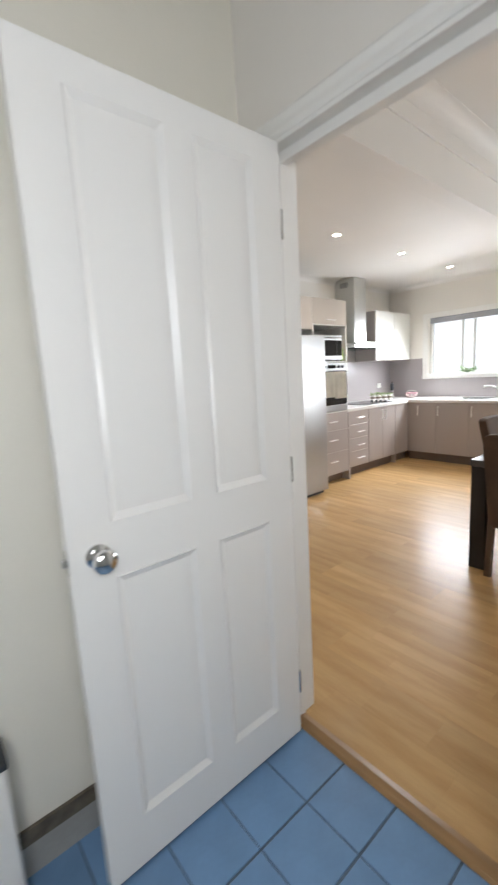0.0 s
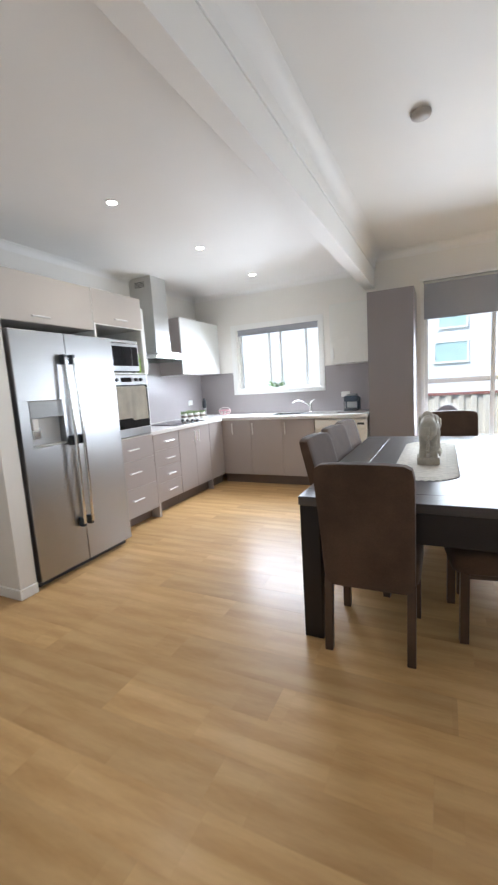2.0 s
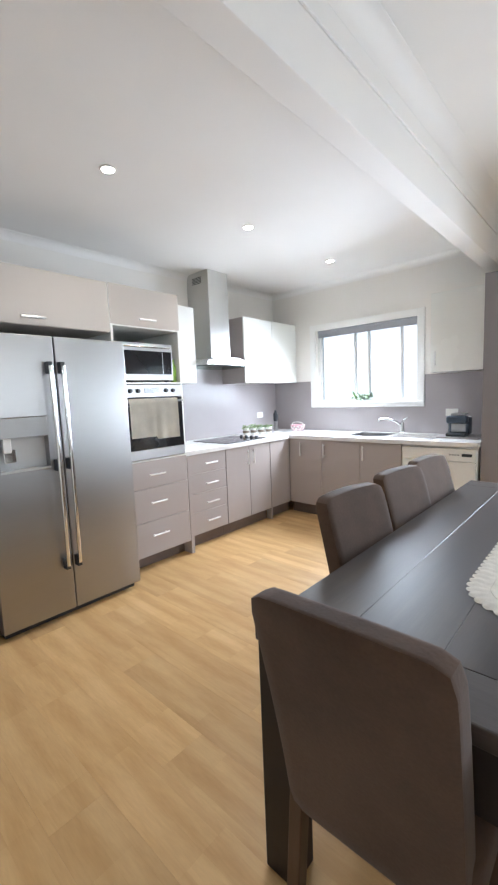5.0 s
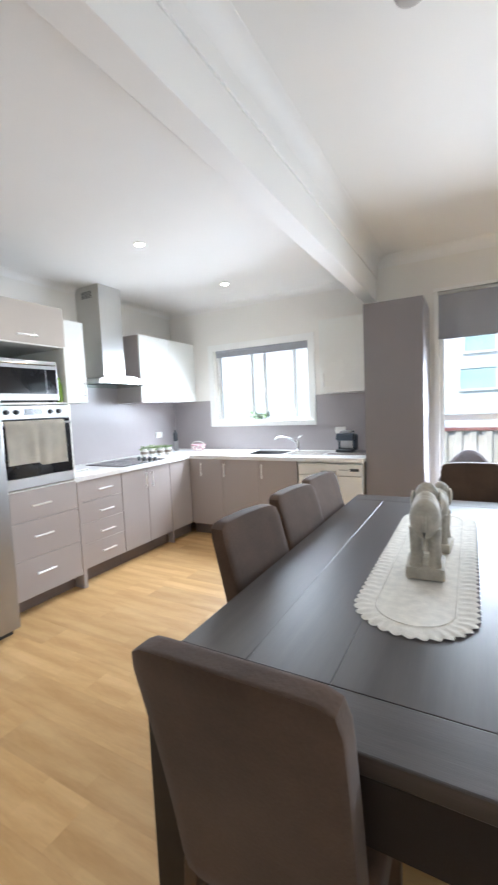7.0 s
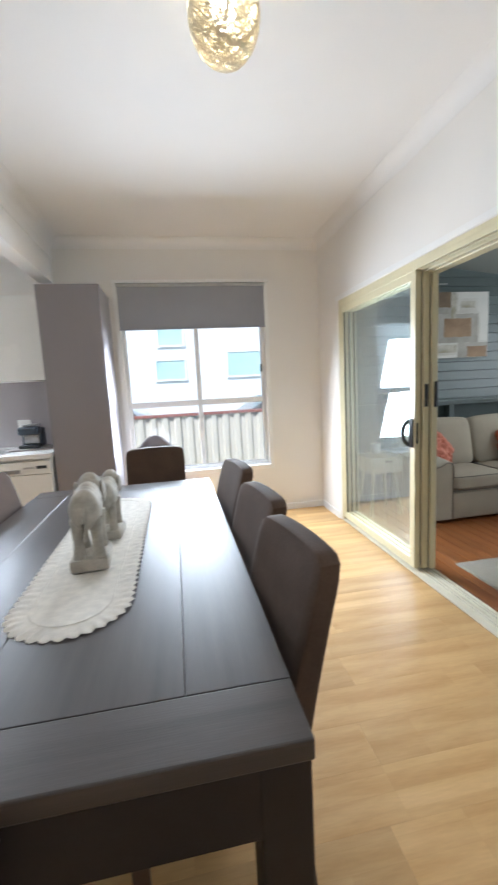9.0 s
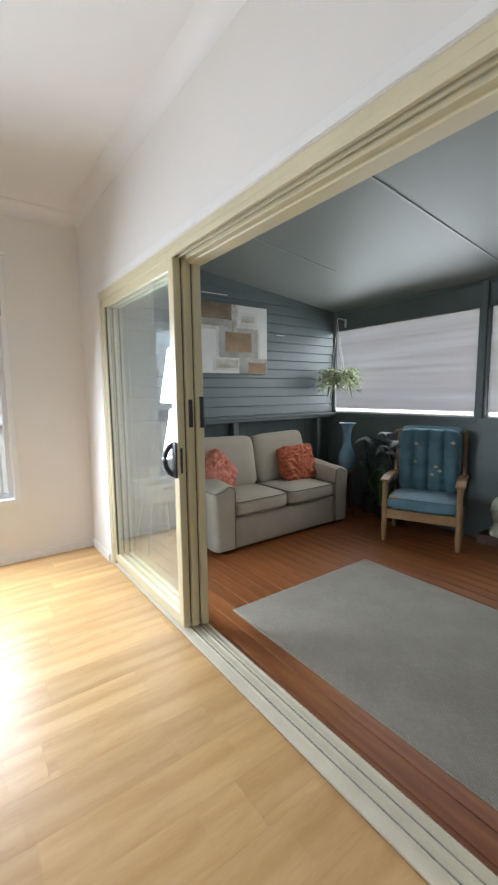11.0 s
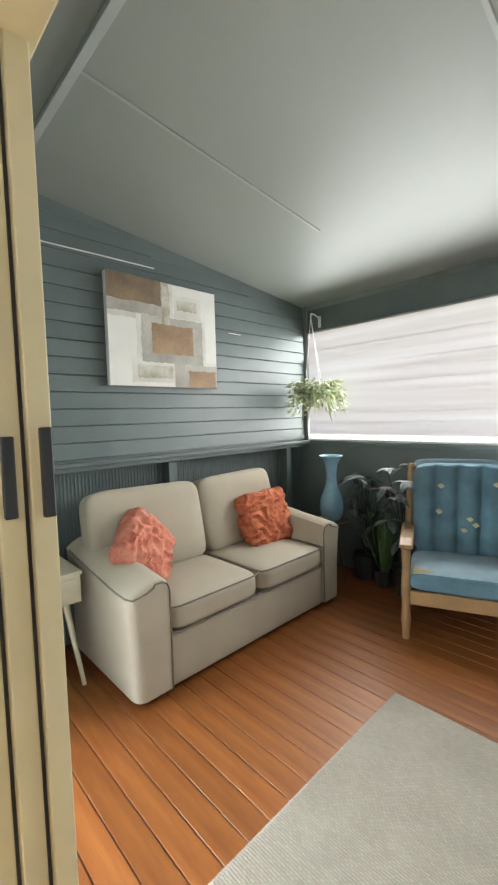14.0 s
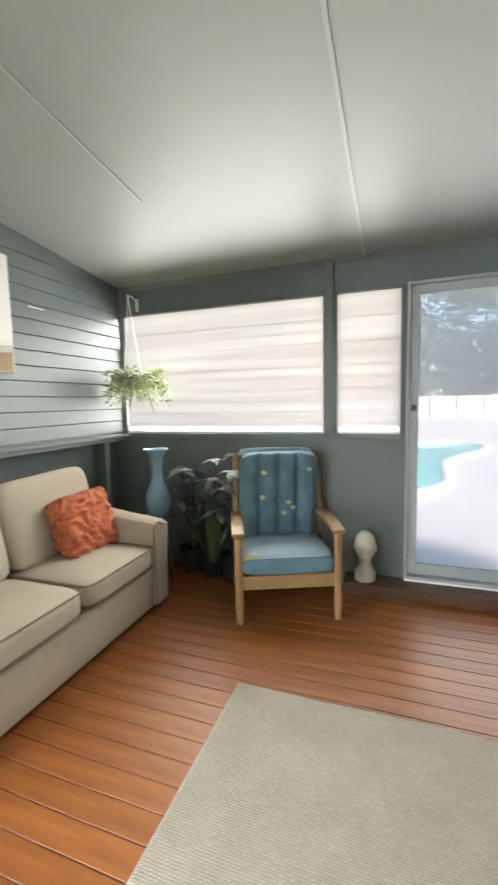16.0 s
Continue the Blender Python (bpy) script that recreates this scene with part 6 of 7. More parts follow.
def armchair():
    """Timber-framed armchair; local: faces -x is front, built facing +y at the origin."""
    t = thing("armchair", 0, 0, 0, "honey pine armchair with worn blue button-tufted cushions", "armchair")
    hw = 0.285
    for s in (-1, 1):
        x = s * hw
        part("front_leg", tube([(x, 0.30, 0), (x, 0.30, 0.08), (x, 0.30, 0.12), (x, 0.30, 0.20), (x, 0.30, 0.30), (x, 0.30, 0.42), (x, 0.30, 0.545)], [0.018, 0.022, 0.026, 0.021, 0.026, 0.021, 0.024], 12), PINE, t, "", True)
        part("rear_leg", tube([(x, -0.26, 0), (x, -0.25, 0.30), (x, -0.28, 0.55), (x * 0.98, -0.36, 0.80), (x * 0.97, -0.42, 0.985)], [0.018, 0.021, 0.022, 0.02, 0.016], 10), PINE, t, "", True)
        part("arm", prism([(-0.30, 0.55), (-0.05, 0.565), (0.20, 0.56), (0.33, 0.55), (0.335, 0.575), (0.20, 0.592), (-0.05, 0.595), (-0.30, 0.58)], "x", x - 0.036, x + 0.036, 0.008), PINE, t)
        part("side_rail", box(x - 0.014, x + 0.014, -0.24, 0.29, 0.235, 0.30, 0.004), PINE, t)
    part("front_rail", box(-hw + 0.02, hw - 0.02, 0.287, 0.313, 0.215, 0.30, 0.006), PINE, t)
    part("rear_rail", box(-hw + 0.02, hw - 0.02, -0.26, -0.235, 0.235, 0.30, 0.006), PINE, t)
    part("top_rail", tube([(-hw * 0.97, -0.42, 0.965), (0, -0.44, 0.985), (hw * 0.97, -0.42, 0.965)], 0.018, 10), PINE, t, "", True)
    for k in range(5):
        x = -0.19 + 0.095 * k
        part("back_slat", tube([(x, -0.27, 0.32), (x, -0.36, 0.72), (x, -0.43, 0.97)], 0.009, 6), PINE, t, "", True)
    part("seat_cushion", moved(cushion(0.53, 0.60, 0.14, 0.25, 12, 6), pose(0, 0.02, 0.365, 3)), DENIM_LIT, t, "worn blue seat cushion in the paler lit colour", True)
    part("seat_front_band", moved(cushion(0.525, 0.05, 0.10, 0.1, 8, 6), pose(0, 0.305, 0.36)), DENIM, t, "cushion front in the darker unlit blue", True)
    bm = cushion(0.52, 0.66, 0.13, 0.2, 44, 7)
    for v in bm.verts:
        if v.co.z > 0:
            v.co.z -= 0.030 * (0.5 + 0.5 * math.cos(v.co.x * 2 * math.pi / 0.125)) ** 3
            for bx in (-0.125, 0.0, 0.125):
                for by in (-0.17, 0.0, 0.17):
                    r2 = (v.co.x - bx) ** 2 + (v.co.y - by) ** 2
                    v.co.z -= 0.022 * math.exp(-r2 / 0.0012)
    m = pose(0, -0.255, 0.68, 79, 0, 0) @ pose(0, 0, 0, 0, 180, 0)
    back = part("back_cushion", moved(bm, m), DENIM, t, "teal blue button-tufted back cushion", True)
    rng = random.Random(9)
    for k, (u, v) in enumerate(((-0.10, 0.20), (-0.11, 0.02), (0.06, -0.02), (0.03, -0.10), (0.19, 0.22), (0.09, -0.06))):
        p = prism([(u, v - 0.014), (u + 0.02, v), (u + 0.006, v + 0.018), (u - 0.018, v + 0.006)], "z", 0.045, 0.073)
        part("motif", moved(p, m), mat("ochre_leaf_print", (0.60, 0.56, 0.36), 0.9, scale=9), back, "faded ochre leaf patch")
    part("seat_patch", prism([(0.13, 0.22), (0.24, 0.20), (0.25, 0.30), (0.15, 0.31)], "z", 0.395, 0.428, 0.002), mat("ochre_patch", (0.42, 0.36, 0.2), 0.9, scale=9), t, "faded ochre patch")
    part("throw", moved(cushion(0.50, 0.05, 0.07, 0.1, 8, 5), pose(0, -0.395, 0.985, 20)), DENIM_LIT, t, "folded pale throw over the top", True)
    return t


ac = armchair()
ac.matrix_basis = pose(4.925, 5.265, 0, 0, 0, 113) @ Matrix.Diagonal((1.07, 0.82, 1, 1))


def vase():
    x, y = 5.03, 6.285
    st = thing("plant_stand", x, y, 0, "dark low stand behind the sofa arm", "stand")
    part("top", lathe([(0.14, 0.47), (0.14, 0.49), (0.001, 0.491)], x, y, 0, 24), CHAIR_LEG, st)
    for k in range(3):
        a = k * 2.094 + 0.4
        part("leg", tube([(x + 0.05 * math.cos(a), y + 0.05 * math.sin(a), 0.47), (x + 0.12 * math.cos(a), y + 0.12 * math.sin(a), 0)], 0.012, 8), CHAIR_LEG, st, "", True)
    prof = [(0.06, 0), (0.068, 0.006), (0.085, 0.05), (0.096, 0.11), (0.09, 0.17), (0.066, 0.23), (0.046, 0.28), (0.04, 0.34), (0.042, 0.40), (0.052, 0.46), (0.078, 0.505), (0.094, 0.518), (0.092, 0.526), (0.07, 0.515), (0.04, 0.45), (0.035, 0.40), (0.001, 0.39)]
    tagged(part("vase", lathe(prof, x, y, 0.491, 36), VASE, None, "", True), "tall pale blue glazed vase with a flared lip", "vase")


vase()


def strap(bm, p, d, L, w, bend, n=5):
    """One long bending leaf."""
    p, d = Vector(p), Vector(d).normalized()
    side = d.cross(Vector((0, 0, 1)))
    side = side.normalized() if side.length > 1e-3 else Vector((1, 0, 0))
    prev = None
    for k in range(n + 1):
        u = k / n
        q = p + d * L * u + Vector((0, 0, -bend * u * u * L))
        ww = w * math.sin(math.pi * (0.12 + 0.88 * u)) + 0.0005
        row = (bm.verts.new(q - side * ww), bm.verts.new(q + Vector((0, 0, ww * 0.3))), bm.verts.new(q + side * ww))
        if prev:
            bm.faces.new((prev[0], prev[1], row[1], row[0])), bm.faces.new((prev[1], prev[2], row[2], row[1]))
        prev = row


def grass_plant():
    x, y = 5.18, 5.91
    t = thing("grass_plant", x, y, 0, "tall spiky green plant in a small black pot", "plant")
    part("pot", lathe([(0.055, 0), (0.075, 0.12), (0.08, 0.125), (0.08, 0.135), (0.068, 0.13), (0.06, 0.10), (0.001, 0.10)], x, y, 0, 20), DARK_PLASTIC, t, "black pot", True)
    rng = random.Random(3)
    bm = bmesh.new()
    for _ in range(60):
        a, tilt = rng.uniform(0, 6.28), rng.uniform(0.05, 0.42)
        strap(bm, (x + 0.03 * math.cos(a), y + 0.03 * math.sin(a), 0.10), (tilt * math.cos(a), tilt * math.sin(a), 1), rng.uniform(0.35, 0.66), 0.006, rng.uniform(0, 0.12))
    part("foliage", bm, mat("spiky_leaf", (0.10, 0.19, 0.06), 0.5, scale=10, vary=0.3), t)


grass_plant()


def leafy_plant(x, y, z, h, spread, seed, material, label, petals):
    t = thing("leafy_plant", x, y, 0, label, "plant", "dark leafy plants")
    part("pot", lathe([(0.08, 0), (0.11, 0.18), (0.115, 0.2), (0.10, 0.2), (0.09, 0.17), (0.001, 0.17)], x, y, 0, 20), DARK_PLASTIC, t, "dark pot", True)
    rng = random.Random(seed)
    bm = bmesh.new()
    for k in range(16):
        a, r = rng.uniform(0, 6.28), rng.uniform(0.05, spread)
        q = Vector((min(x + r * math.cos(a), 5.27), y + r * math.sin(a), z + rng.uniform(0.25, 1) * h))
        part("stem", tube([(x, y, 0.17), (x + 0.5 * (q.x - x), y + 0.5 * (q.y - y), 0.17 + 0.65 * (q.z - 0.17)), tuple(q)], 0.004, 5), DARK_LEAF, t)
        for _ in range(5):
            b = rng.uniform(0, 6.28)
            strap(bm, q, (math.cos(b), math.sin(b), rng.uniform(-0.3, 0.5)), rng.uniform(0.08, 0.15), 0.028, 0.5, 4)
        if petals and k % 2 == 0 and q.z > z + 0.55 * h:
            pet = bmesh.new()
            for j in range(9):
                b = j * 0.7
                strap(pet, q, (math.cos(b), math.sin(b), 0.4), 0.06, 0.014, 0.5, 3)
            part("flower", pet, PALE_PETAL, t, "dusty pink flower")
    part("foliage", bm, material, t)


GREY_LEAF = mat("grey_green_leaf", (0.13, 0.16, 0.15), 0.5, scale=12, vary=0.4, second=(0.035, 0.055, 0.048))
leafy_plant(5.24, 6.11, 0.15, 0.72, 0.17, 21, GREY_LEAF, "dark grey-green leafy plant beside the vase", False)
leafy_plant(5.17, 5.72, 0.15, 0.82, 0.16, 33, GREY_LEAF, "dark leafy plant with dusty pink flowers behind the armchair", True)


def hanging_plant():
    x, y, z = 5.13, 6.50, 1.52
    t = thing("hanging_plant", x, y, 1.3, "pale green trailing plant in a hanging pot", "hanging plant")
    part("bracket", join(box(5.345, 5.359, 6.60, 6.625, 2.13, 2.23, 0.002), tube([(5.35, 6.612, 2.21), (5.22, 6.57, 2.215), (5.12, 6.53, 2.20), (5.11, 6.525, 2.17)], 0.006, 6)), WHITE_PLASTIC, t, "white wall bracket", True)
    for k in range(3):
        a = k * 2.094
        part("cord", tube([(5.11, 6.525, 2.17), (x + 0.09 * math.cos(a), y + 0.09 * math.sin(a), z + 0.06)], 0.003, 5), WHITE_PLASTIC, t)
    part("pot", lathe([(0.05, -0.07), (0.085, 0.05), (0.092, 0.06), (0.08, 0.06), (0.07, 0.03), (0.001, 0.03)], x, y, z, 20), mat("green_grey_pot", (0.35, 0.38, 0.30), 0.5, scale=9), t, "", True)
    rng = random.Random(12)
    bm = bmesh.new()
    for _ in range(150):
        a, up = rng.uniform(0, 6.28), rng.uniform(0.1, 1.3)
        strap(bm, (x + 0.05 * math.cos(a), y + 0.05 * math.sin(a), z + 0.045), (math.cos(a), math.sin(a), up), rng.uniform(0.10, 0.27), rng.uniform(0.009, 0.018), rng.uniform(0.5, 1.6), 6)
    part("foliage", bm, PALE_LEAF, t, "pale striped leaves")
    part("trailing_leaves", leaves(760, x - 0.03, y - 0.03, z + 0.045, 0.23, 0.05, 0.75, 18, 0.45), PALE_LEAF, t)


hanging_plant()


def stone_head():
    x, y, z = 5.265, 4.757, 0.084
    bits = [tube([(x, y, z), (x, y, z + 0.012), (x, y, z + 0.06), (x, y, z + 0.092), (x, y, z + 0.145)], [0.070, 0.074, 0.071, 0.048, 0.042], 24), ball(x + 0.006, y, z + 0.242, 0.080, 0.073, 0.112), ball(x - 0.037, y, z + 0.195, 0.041, 0.047, 0.071), ball(x - 0.077, y, z + 0.226, 0.011, 0.009, 0.026), ball(x - 0.070, y, z + 0.176, 0.010, 0.018, 0.008)]
    for s in (-1, 1):
        bits.append(ball(x + 0.004, y + s * 0.072, z + 0.228, 0.016, 0.008, 0.028))
        bits.append(ball(x - 0.068, y + s * 0.028, z + 0.249, 0.010, 0.016, 0.008))
    tagged(part("head_statue", join(*bits), PLASTER, None, "", True), "ivory plaster head ornament on the deck by the wall", "statue")


stone_head()


def painting():
    x0, x1, z0, z1, y = 3.405, 4.235, 1.562, 2.245, SY1 - 0.012
    t = thing("painting", 3.82, y, z0, "unframed abstract canvas of brown and cream blocks on white", "painting")
    white = mat("canvas_white", (0.74, 0.73, 0.68), 0.8, scale=6, vary=0.06, fine=200, bump=0.2)
    part("canvas", box(x0, x1, y - 0.04, y, z0, z1, 0.003), white, t)
    brown = mat("painted_brown", (0.27, 0.19, 0.115), 0.75, scale=5, vary=0.4, fine=60, bump=0.3, second=(0.14, 0.10, 0.065))
    tan = mat("painted_tan", (0.40, 0.27, 0.16), 0.75, scale=5, vary=0.35, fine=60, bump=0.3, second=(0.25, 0.16, 0.09))
    grey = mat("painted_grey_wash", (0.33, 0.31, 0.265), 0.8, scale=4, vary=0.3, fine=40, bump=0.2, second=(0.50, 0.48, 0.43))
    olive = mat("painted_olive_wash", (0.34, 0.31, 0.21), 0.8, scale=7, vary=0.5, fine=40, second=(0.66, 0.64, 0.57))

    rng = random.Random(44)
    step = itertools.count()

    def patch(u0, u1, v0, v1, material, lift):
        xa, xb, za, zb = x0 + (x1 - x0) * u0, x0 + (x1 - x0) * u1, z1 - (z1 - z0) * v1, z1 - (z1 - z0) * v0
        ring, n = [], 24
        for (p, q), (r, s) in (((xa, za), (xb, za)), ((xb, za), (xb, zb)), ((xb, zb), (xa, zb)), ((xa, zb), (xa, za))):
            for k in range(n):
                ring.append((min(max(p + (r - p) * k / n + rng.uniform(-0.004, 0.004), x0 + 0.001), x1 - 0.001), min(max(q + (s - q) * k / n + rng.uniform(-0.004, 0.004), z0 + 0.001), z1 - 0.001)))
        part("paint_block", prism(ring, "y", y - 0.04 - 0.0006 * lift - 0.00009 * next(step), y - 0.0401), material, t)

    pale = mat("painted_pale_wash", (0.56, 0.545, 0.49), 0.8, scale=5, vary=0.25, fine=40, bump=0.2, second=(0.70, 0.69, 0.64))
    for wash in ((0.0, 0.56, 0.0, 0.38), (0.23, 0.88, 0.30, 0.80), (0.57, 0.84, 0.10, 0.32), (0.18, 0.58, 0.74, 0.96), (0.60, 1.0, 0.74, 1.0)):
        patch(*wash, pale, 1)
    for wash in ((0.0, 0.52, 0.0, 0.33), (0.27, 0.85, 0.33, 0.77), (0.56, 0.68, 0.76, 1.0), (0.66, 1.0, 0.77, 1.0)):
        patch(*wash, grey, 2)
    patch(0.0, 0.45, 0.0, 0.23, brown, 3)
    patch(0.60, 0.80, 0.14, 0.24, olive, 3)
    patch(0.36, 0.75, 0.40, 0.68, tan, 3)
    patch(0.46, 0.53, 0.04, 0.40, olive, 3)
    patch(0.23, 0.54, 0.80, 0.92, olive, 3)
    patch(0.70, 0.98, 0.83, 1.0, tan, 3)


painting()


def rug():
    """A woven rug with a relief of small loops in rows."""
    x0, x1, y0, y1 = 2.772, 4.083, 3.05, 5.27
    bm = bmesh.new()
    nx, ny = 108, 172
    grid = []
    for i in range(nx + 1):
        col = []
        for j in range(ny + 1):
            x, y = x0 + (x1 - x0) * i / nx, y0 + (y1 - y0) * j / ny
            bumpy = 0.0012 if (i + (j % 2)) % 2 else 0.0
            edge = min(i, nx - i, j, ny - j)
            z = 0.009 + bumpy + 0.0015 * noise.noise(Vector((x * 3, y * 3, 0))) if edge else 0.001
            col.append(bm.verts.new((x + 0.004 * noise.noise(Vector((y * 4, x, 1))), y, z)))
        grid.append(col)
    for i in range(nx):
        for j in range(ny):
            bm.faces.new((grid[i][j], grid[i + 1][j], grid[i + 1][j + 1], grid[i][j + 1]))
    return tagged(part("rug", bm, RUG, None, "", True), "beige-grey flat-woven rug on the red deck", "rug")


rug()

# ---- outside ----
FENCE_M = mat("cream_fence_steel", (0.66, 0.61, 0.51), 0.55, scale=3, vary=0.1)
RED_CAP = mat("red_brown_cap", (0.30, 0.10, 0.07), 0.5, scale=5, vary=0.15)
HOUSE_W = mat("white_render", (0.8, 0.8, 0.78), 0.8, scale=2, vary=0.06, fine=40)
ROOF_M = mat("grey_roof", (0.28, 0.26, 0.25), 0.7, scale=4, vary=0.15)


def fence(y, x0, x1, top):
    t = thing("fence", (x0 + x1) / 2, y, -0.3, "cream ribbed steel boundary fence with red-brown cap", "fence")
    n = int((x1 - x0) / 0.2)
    for k in range(n):
        x = x0 + k * 0.2
        part("sheet", prism([(x, y), (x + 0.03, y - 0.035), (x + 0.10, y - 0.035), (x + 0.13, y), (x + 0.198, y), (x + 0.198, y + 0.006), (x + 0.126, y + 0.006), (x + 0.097, y - 0.029), (x + 0.033, y - 0.029), (x, y + 0.006)], "z", -0.3, top), FENCE_M, t)
    part("cap", box(x0, x1, y - 0.045, y + 0.02, top, top + 0.05, 0.004), RED_CAP, t, "red-brown cap rail")


fence(9.6, -6.0, 6.0, 0.93)


def house(x, y, w, d, h, label):
    t = thing("house", x, y, -0.3, label, "house")
    part("wall", box(x - w / 2, x + w / 2, y, y + d, -0.3, h), HOUSE_W, t)
    part("roof", prism([(y - 0.5, h), (y + d + 0.5, h), (y + d / 2, h + 1.6)], "x", x - w / 2 - 0.5, x + w / 2 + 0.5), ROOF_M, t, "grey pitched roof")
    teal = mat("teal_window_glass", (0.48, 0.66, 0.64), 0.2, scale=3, vary=0.2)
    for wx, wz, ww, wh in ((3.8, 1.72, 0.95, 0.62), (3.85, 2.85, 0.8, 0.55), (6.4, 1.75, 1.3, 0.8), (8.9, 1.6, 1.0, 1.1), (-7.5, 1.6, 1.2, 1.1)):
        f = part("window", join(box(x + wx - ww / 2 - 0.06, x + wx + ww / 2 + 0.06, y - 0.05, y - 0.001, wz - 0.06, wz), box(x + wx - ww / 2 - 0.06, x + wx + ww / 2 + 0.06, y - 0.05, y - 0.001, wz + wh, wz + wh + 0.06), box(x + wx - ww / 2 - 0.06, x + wx - ww / 2, y - 0.05, y - 0.001, wz, wz + wh), box(x + wx + ww / 2, x + wx + ww / 2 + 0.06, y - 0.05, y - 0.001, wz, wz + wh)), TRIM, t)
        part("pane", box(x + wx - ww / 2, x + wx + ww / 2, y - 0.03, y - 0.02, wz, wz + wh), teal, f)


house(-3.0, 17.0, 26.0, 7.0, 4.6, "white rendered neighbouring house with teal windows")


def car(x, y, colour, label):
    t = thing("car", x, y, -0.3, label, "car", "parked cars")
    paint = mat("car_paint", colour, 0.25, 0.2, scale=3, vary=0.05, coat=0.6)
    z = -0.3
    o = [(-2.1, 0.35), (-2.12, 0.75), (-1.95, 0.9), (-1.2, 0.98), (-0.55, 1.42), (0.85, 1.45), (1.5, 1.02), (2.05, 0.92), (2.12, 0.6), (2.08, 0.35)]
    part("body", prism([(x + u, z + v) for u, v in o], "y", y - 0.8, y + 0.8, 0.03), paint, t)
    part("window", prism([(x + u, z + v) for u, v in [(-1.0, 1.0), (-0.5, 1.37), (0.8, 1.39), (1.3, 1.03)]], "y", y - 0.806, y - 0.79), BLACK_GLASS, t)
    for wx in (-1.35, 1.3):
        for wy in (y - 0.72, y + 0.72):
            wh = part("wheel", tube([(x + wx, wy - 0.1, z + 0.32), (x + wx, wy + 0.1, z + 0.32)], 0.32, 20), RUBBER, t)


car(-1.2, 13.2, (0.55, 0.56, 0.58), "pale silver parked car behind the fence")
car(3.6, 13.0, (0.10, 0.11, 0.12), "dark grey parked car behind the fence")


def tree(x, y, h, r, seed, z0=-0.3):
    t = thing("tree", x, y, z0, "tall leafy garden tree with an uneven crown", "tree", "garden trees")
    rng = random.Random(seed)
    bark = mat("bark", (0.12, 0.09, 0.07), 0.9, scale=9, vary=0.3)
    limbs = [tube([(x, y, z0), (x + 0.1, y, z0 + h * 0.3), (x, y + 0.1, z0 + h * 0.6), (x + 0.1, y, z0 + h * 0.85)], [h * 0.03, h * 0.024, h * 0.014, 0.02], 8)]
    part("trunk", join(*limbs), bark, t, "", True)
    bm = bmesh.new()
    for _ in range(46):
        a, u = rng.uniform(0, 6.28), rng.uniform(0.1, 1)
        rr = r * rng.uniform(0.2, 0.95) * (1.1 - abs(u - 0.55))
        c = (x + rr * math.cos(a), y + rr * math.sin(a), z0 + h * u)
        one = leaves(170, *c, r * 0.42, r * 0.11, 0.8, rng.randint(0, 9999))
        me = bpy.data.meshes.new("tmp")
        one.to_mesh(me)
        one.free()
        bm.from_mesh(me)
        bpy.data.meshes.remove(me)
    part("crown", bm, mat("tree_leaf", (0.15, 0.23, 0.09), 0.6, scale=2, vary=0.4), t)


for x, y, h, r, s in ((41, 4.5, 9.5, 4.2, 1), (43, -1.5, 10.5, 4.6, 2), (41, -7, 9.5, 4.2, 3), (42, 10, 9.0, 4.2, 4), (-5.5, 24, 7, 2.6, 5), (1.0, 27, 8, 3.0, 6)):
    tree(x, y, h, r, s)


def pool():
    """A kidney-shaped pool let into the patio."""
    t = thing("swimming_pool", 12.2, 5.4, -0.06, "kidney-shaped turquoise swimming pool with pale coping", "swimming pool")
    pts = []
    for k in range(80):
        a = k * 4.5
        r = 1.9
        for lobe, size, wide in ((-38, 2.7, 28), (-170, 2.0, 31), (75, 0.7, 60)):
            off = (a - lobe + 180) % 360 - 180
            r += size * math.exp(-(off / wide) ** 2)
        pts.append((12.2 + r * math.cos(radians(a)), 5.4 + r * math.sin(radians(a))))
    water = mat("turquoise_water", (0.22, 0.58, 0.58), 0.05, scale=2, vary=0.12, fine=8, bump=0.1)
    part("water", prism(pts, "z", -0.058, -0.045), water, t)
    part("coping", tube([(x, y, -0.05) for x, y in pts], 0.11, 8, True), mat("pale_coping", (0.62, 0.56, 0.52), 0.7, scale=4), t, "pale stone coping", True)


pool()


def pool_fence():
    t = thing("pool_fence", 36, 0, -0.06, "white panel fence behind the pool", "fence")
    for k in range(14):
        y = -14 + 1.8 * k
        part("panel", box(36.0, 36.05, y, y + 1.7, -0.06, 1.5), HOUSE_W, t)
        part("post", box(35.98, 36.07, y + 1.7, y + 1.8, -0.06, 1.6), ROOF_M, t, "dark post")


pool_fence()

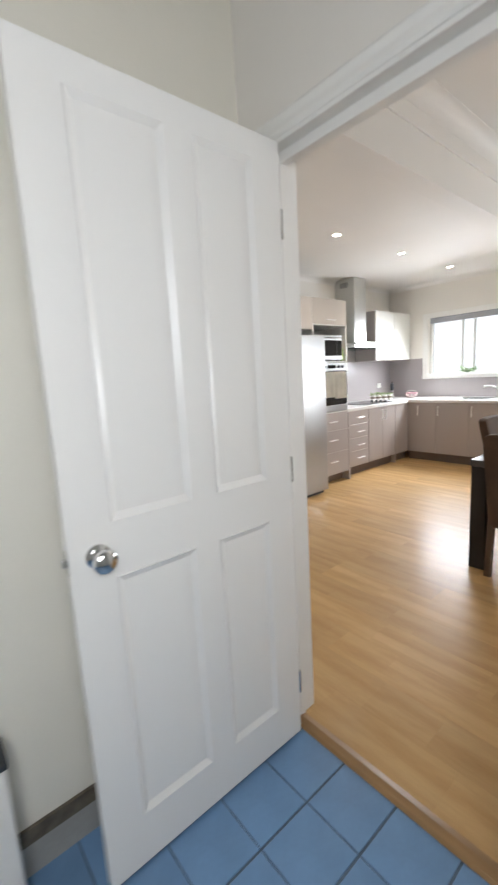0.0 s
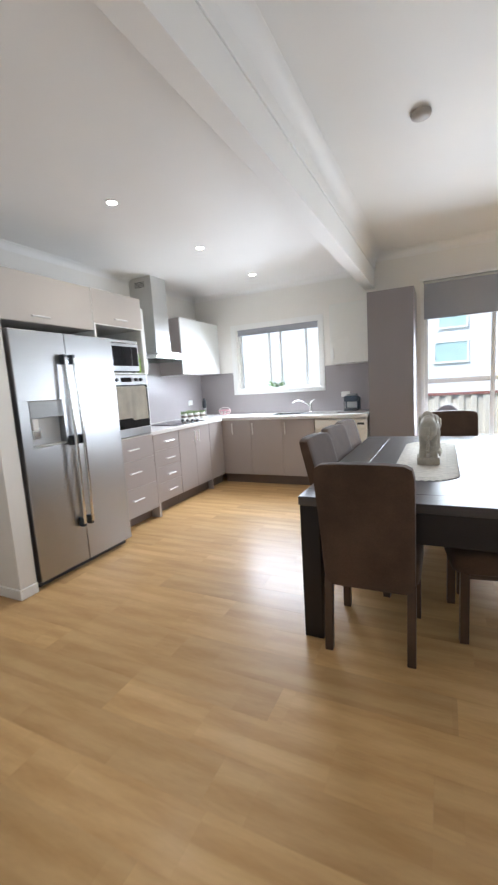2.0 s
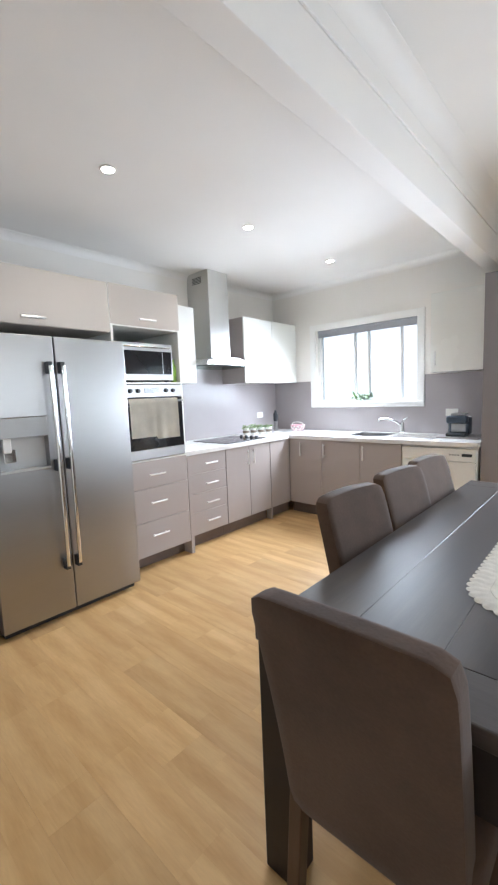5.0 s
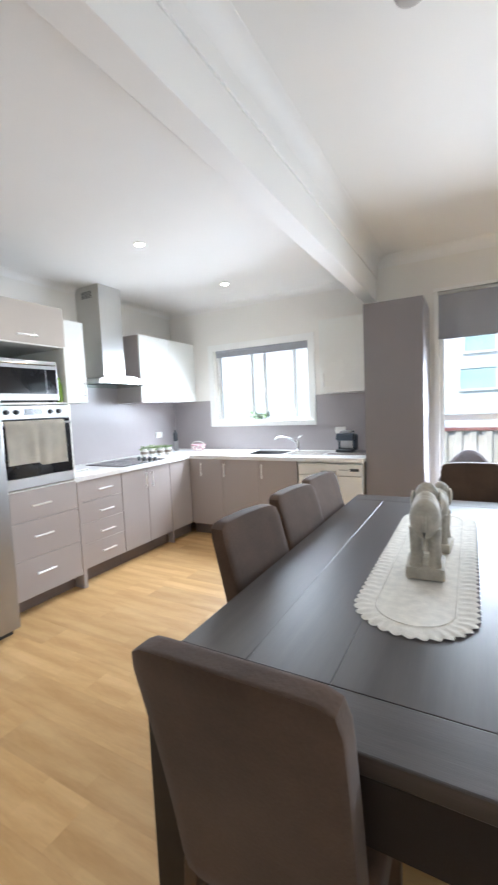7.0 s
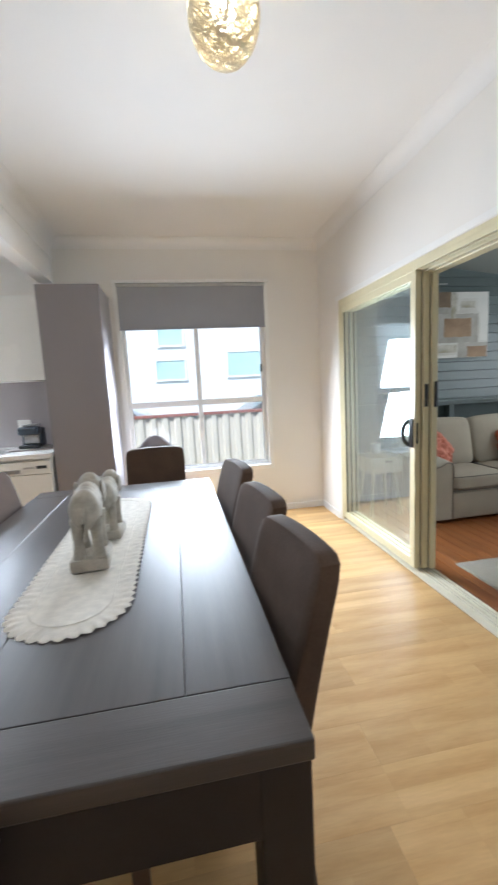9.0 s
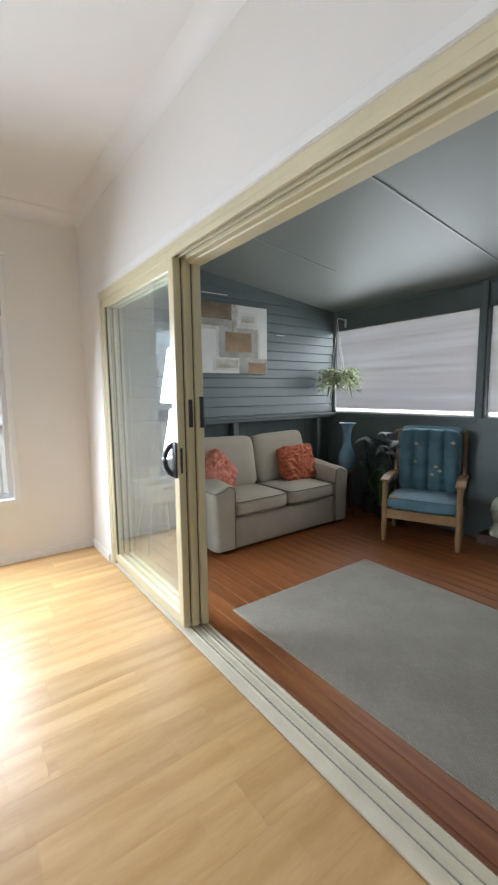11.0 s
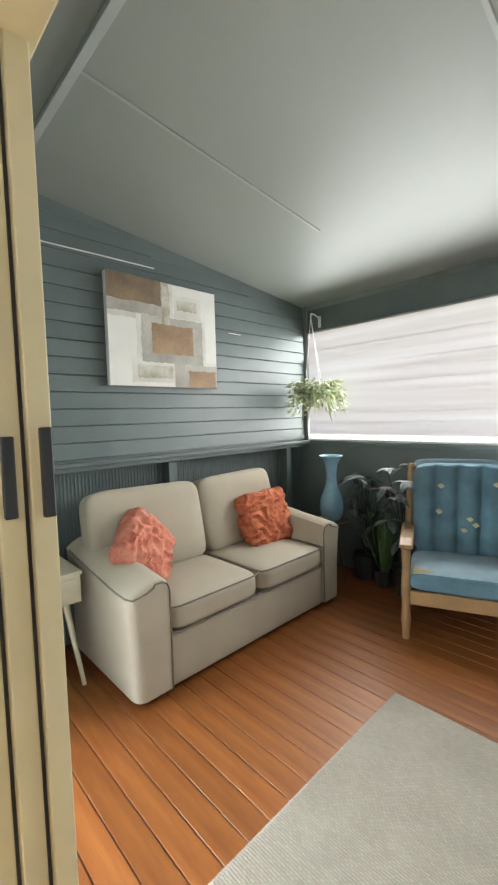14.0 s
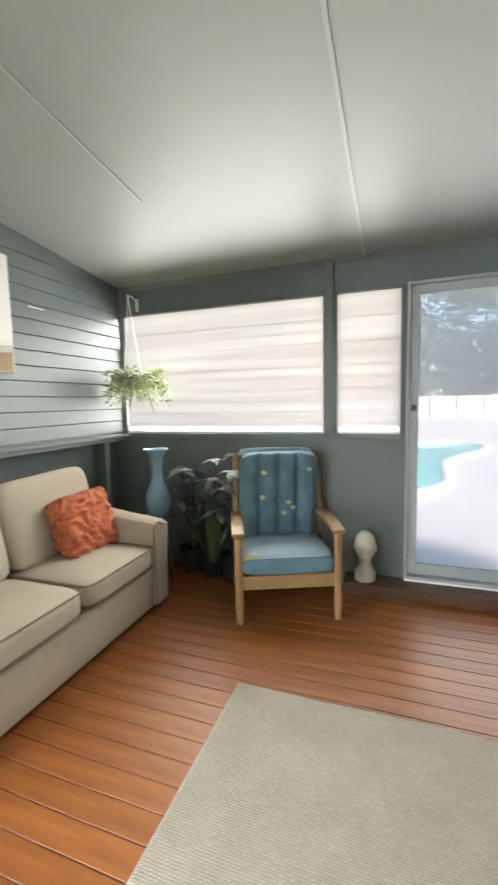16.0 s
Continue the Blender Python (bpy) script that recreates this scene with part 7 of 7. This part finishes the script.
# ---- floor pieces ----
def plank_floor():
    """Oak-look laminate boards along x, staggered row by row."""
    rng = random.Random(7)
    floor = structure("floor", box(X0, X1 + 0.01, Y0 + 0.056, Y1, -0.004, -0.001), OAK_TRIM, "honey oak laminate plank floor", "floor")
    w, L, cache = 0.194, 1.285, {}
    y, row = Y0 + 0.056, 0
    while y < Y1:
        hw = min(w, Y1 - y)
        x = X0 - ((row * 0.47) % 1.0) * L
        while x < X1:
            a, b = max(x, X0), min(x + L, X1 + 0.005)
            if b - a > 0.02:
                key = (round(b - a, 3), round(hw, 3))
                if key not in cache:
                    bm = box(-key[0] / 2 + 0.0001, key[0] / 2 - 0.0001, -key[1] / 2 + 0.0001, key[1] / 2 - 0.0001, 0, 0.003)
                    bmesh.ops.bevel(bm, geom=[e for e in bm.edges if all(v.co.z > 0.002 for v in e.verts)], offset=0.0003, segments=1, affect="EDGES")
                    me = bpy.data.meshes.new("plank")
                    bm.to_mesh(me)
                    bm.free()
                    me.materials.append(OAK)
                    cache[key] = me
                ob = new("plank", cache[key])
                ob.parent = floor
                ob.location = Vector(((a + b) / 2, y + hw / 2, -0.003)) - ORG[floor]
            x += L
        y += w
        row += 1


plank_floor()


def tile_floor():
    floor = structure("floor_laundry", box(-0.165, 1.9, -0.8, Y0 - 0.005, -0.0045, -0.003), GROUT, "blue ceramic tiled laundry floor", "floor")
    bm = box(-0.0975, 0.0975, -0.0975, 0.0975, 0, 0.004)
    bmesh.ops.bevel(bm, geom=[e for e in bm.edges if all(v.co.z > 0.002 for v in e.verts)], offset=0.0015, segments=1, affect="EDGES")
    me = bpy.data.meshes.new("tile")
    bm.to_mesh(me)
    bm.free()
    me.materials.append(BLUE_TILE)
    for i in range(-1, 10):
        for j in range(12):
            x, y = 0.137 + 0.2025 * i, 1.437 - 0.2 * j
            if x > -0.25 and y > -0.9:
                ob = new("tile", me)
                ob.parent = floor
                ob.location = Vector((x, y, -0.004)) - ORG[floor]


tile_floor()


def deck_floor():
    floor = structure("floor_sunroom", box(2.55, SX1, SY0, SY1 + 0.1, -0.0205, -0.019), DECK_GAP, "red-brown painted timber deck floor", "floor")
    pitch = 0.1002
    n = int((SX1 - 2.555) / pitch)
    bm = box(-pitch / 2 + 0.0022, pitch / 2 - 0.0022, -(SY1 + 0.1 - SY0) / 2, (SY1 + 0.1 - SY0) / 2, 0, 0.019)
    bmesh.ops.bevel(bm, geom=[e for e in bm.edges if all(v.co.z > 0.01 for v in e.verts)], offset=0.001, segments=1, affect="EDGES")
    me = bpy.data.meshes.new("deck_board")
    bm.to_mesh(me)
    bm.free()
    me.materials.append(DECK)
    for k in range(40):
        x = 4.005 + pitch * (k - 15 + 0.5)
        if x - pitch / 2 < 2.49:
            continue
        if x + pitch / 2 > SX1 + 0.03:
            break
        ob = new("deck_board", me)
        ob.parent = floor
        ob.location = Vector((x, (SY0 + SY1 + 0.1) / 2, -0.019)) - ORG[floor]


deck_floor()
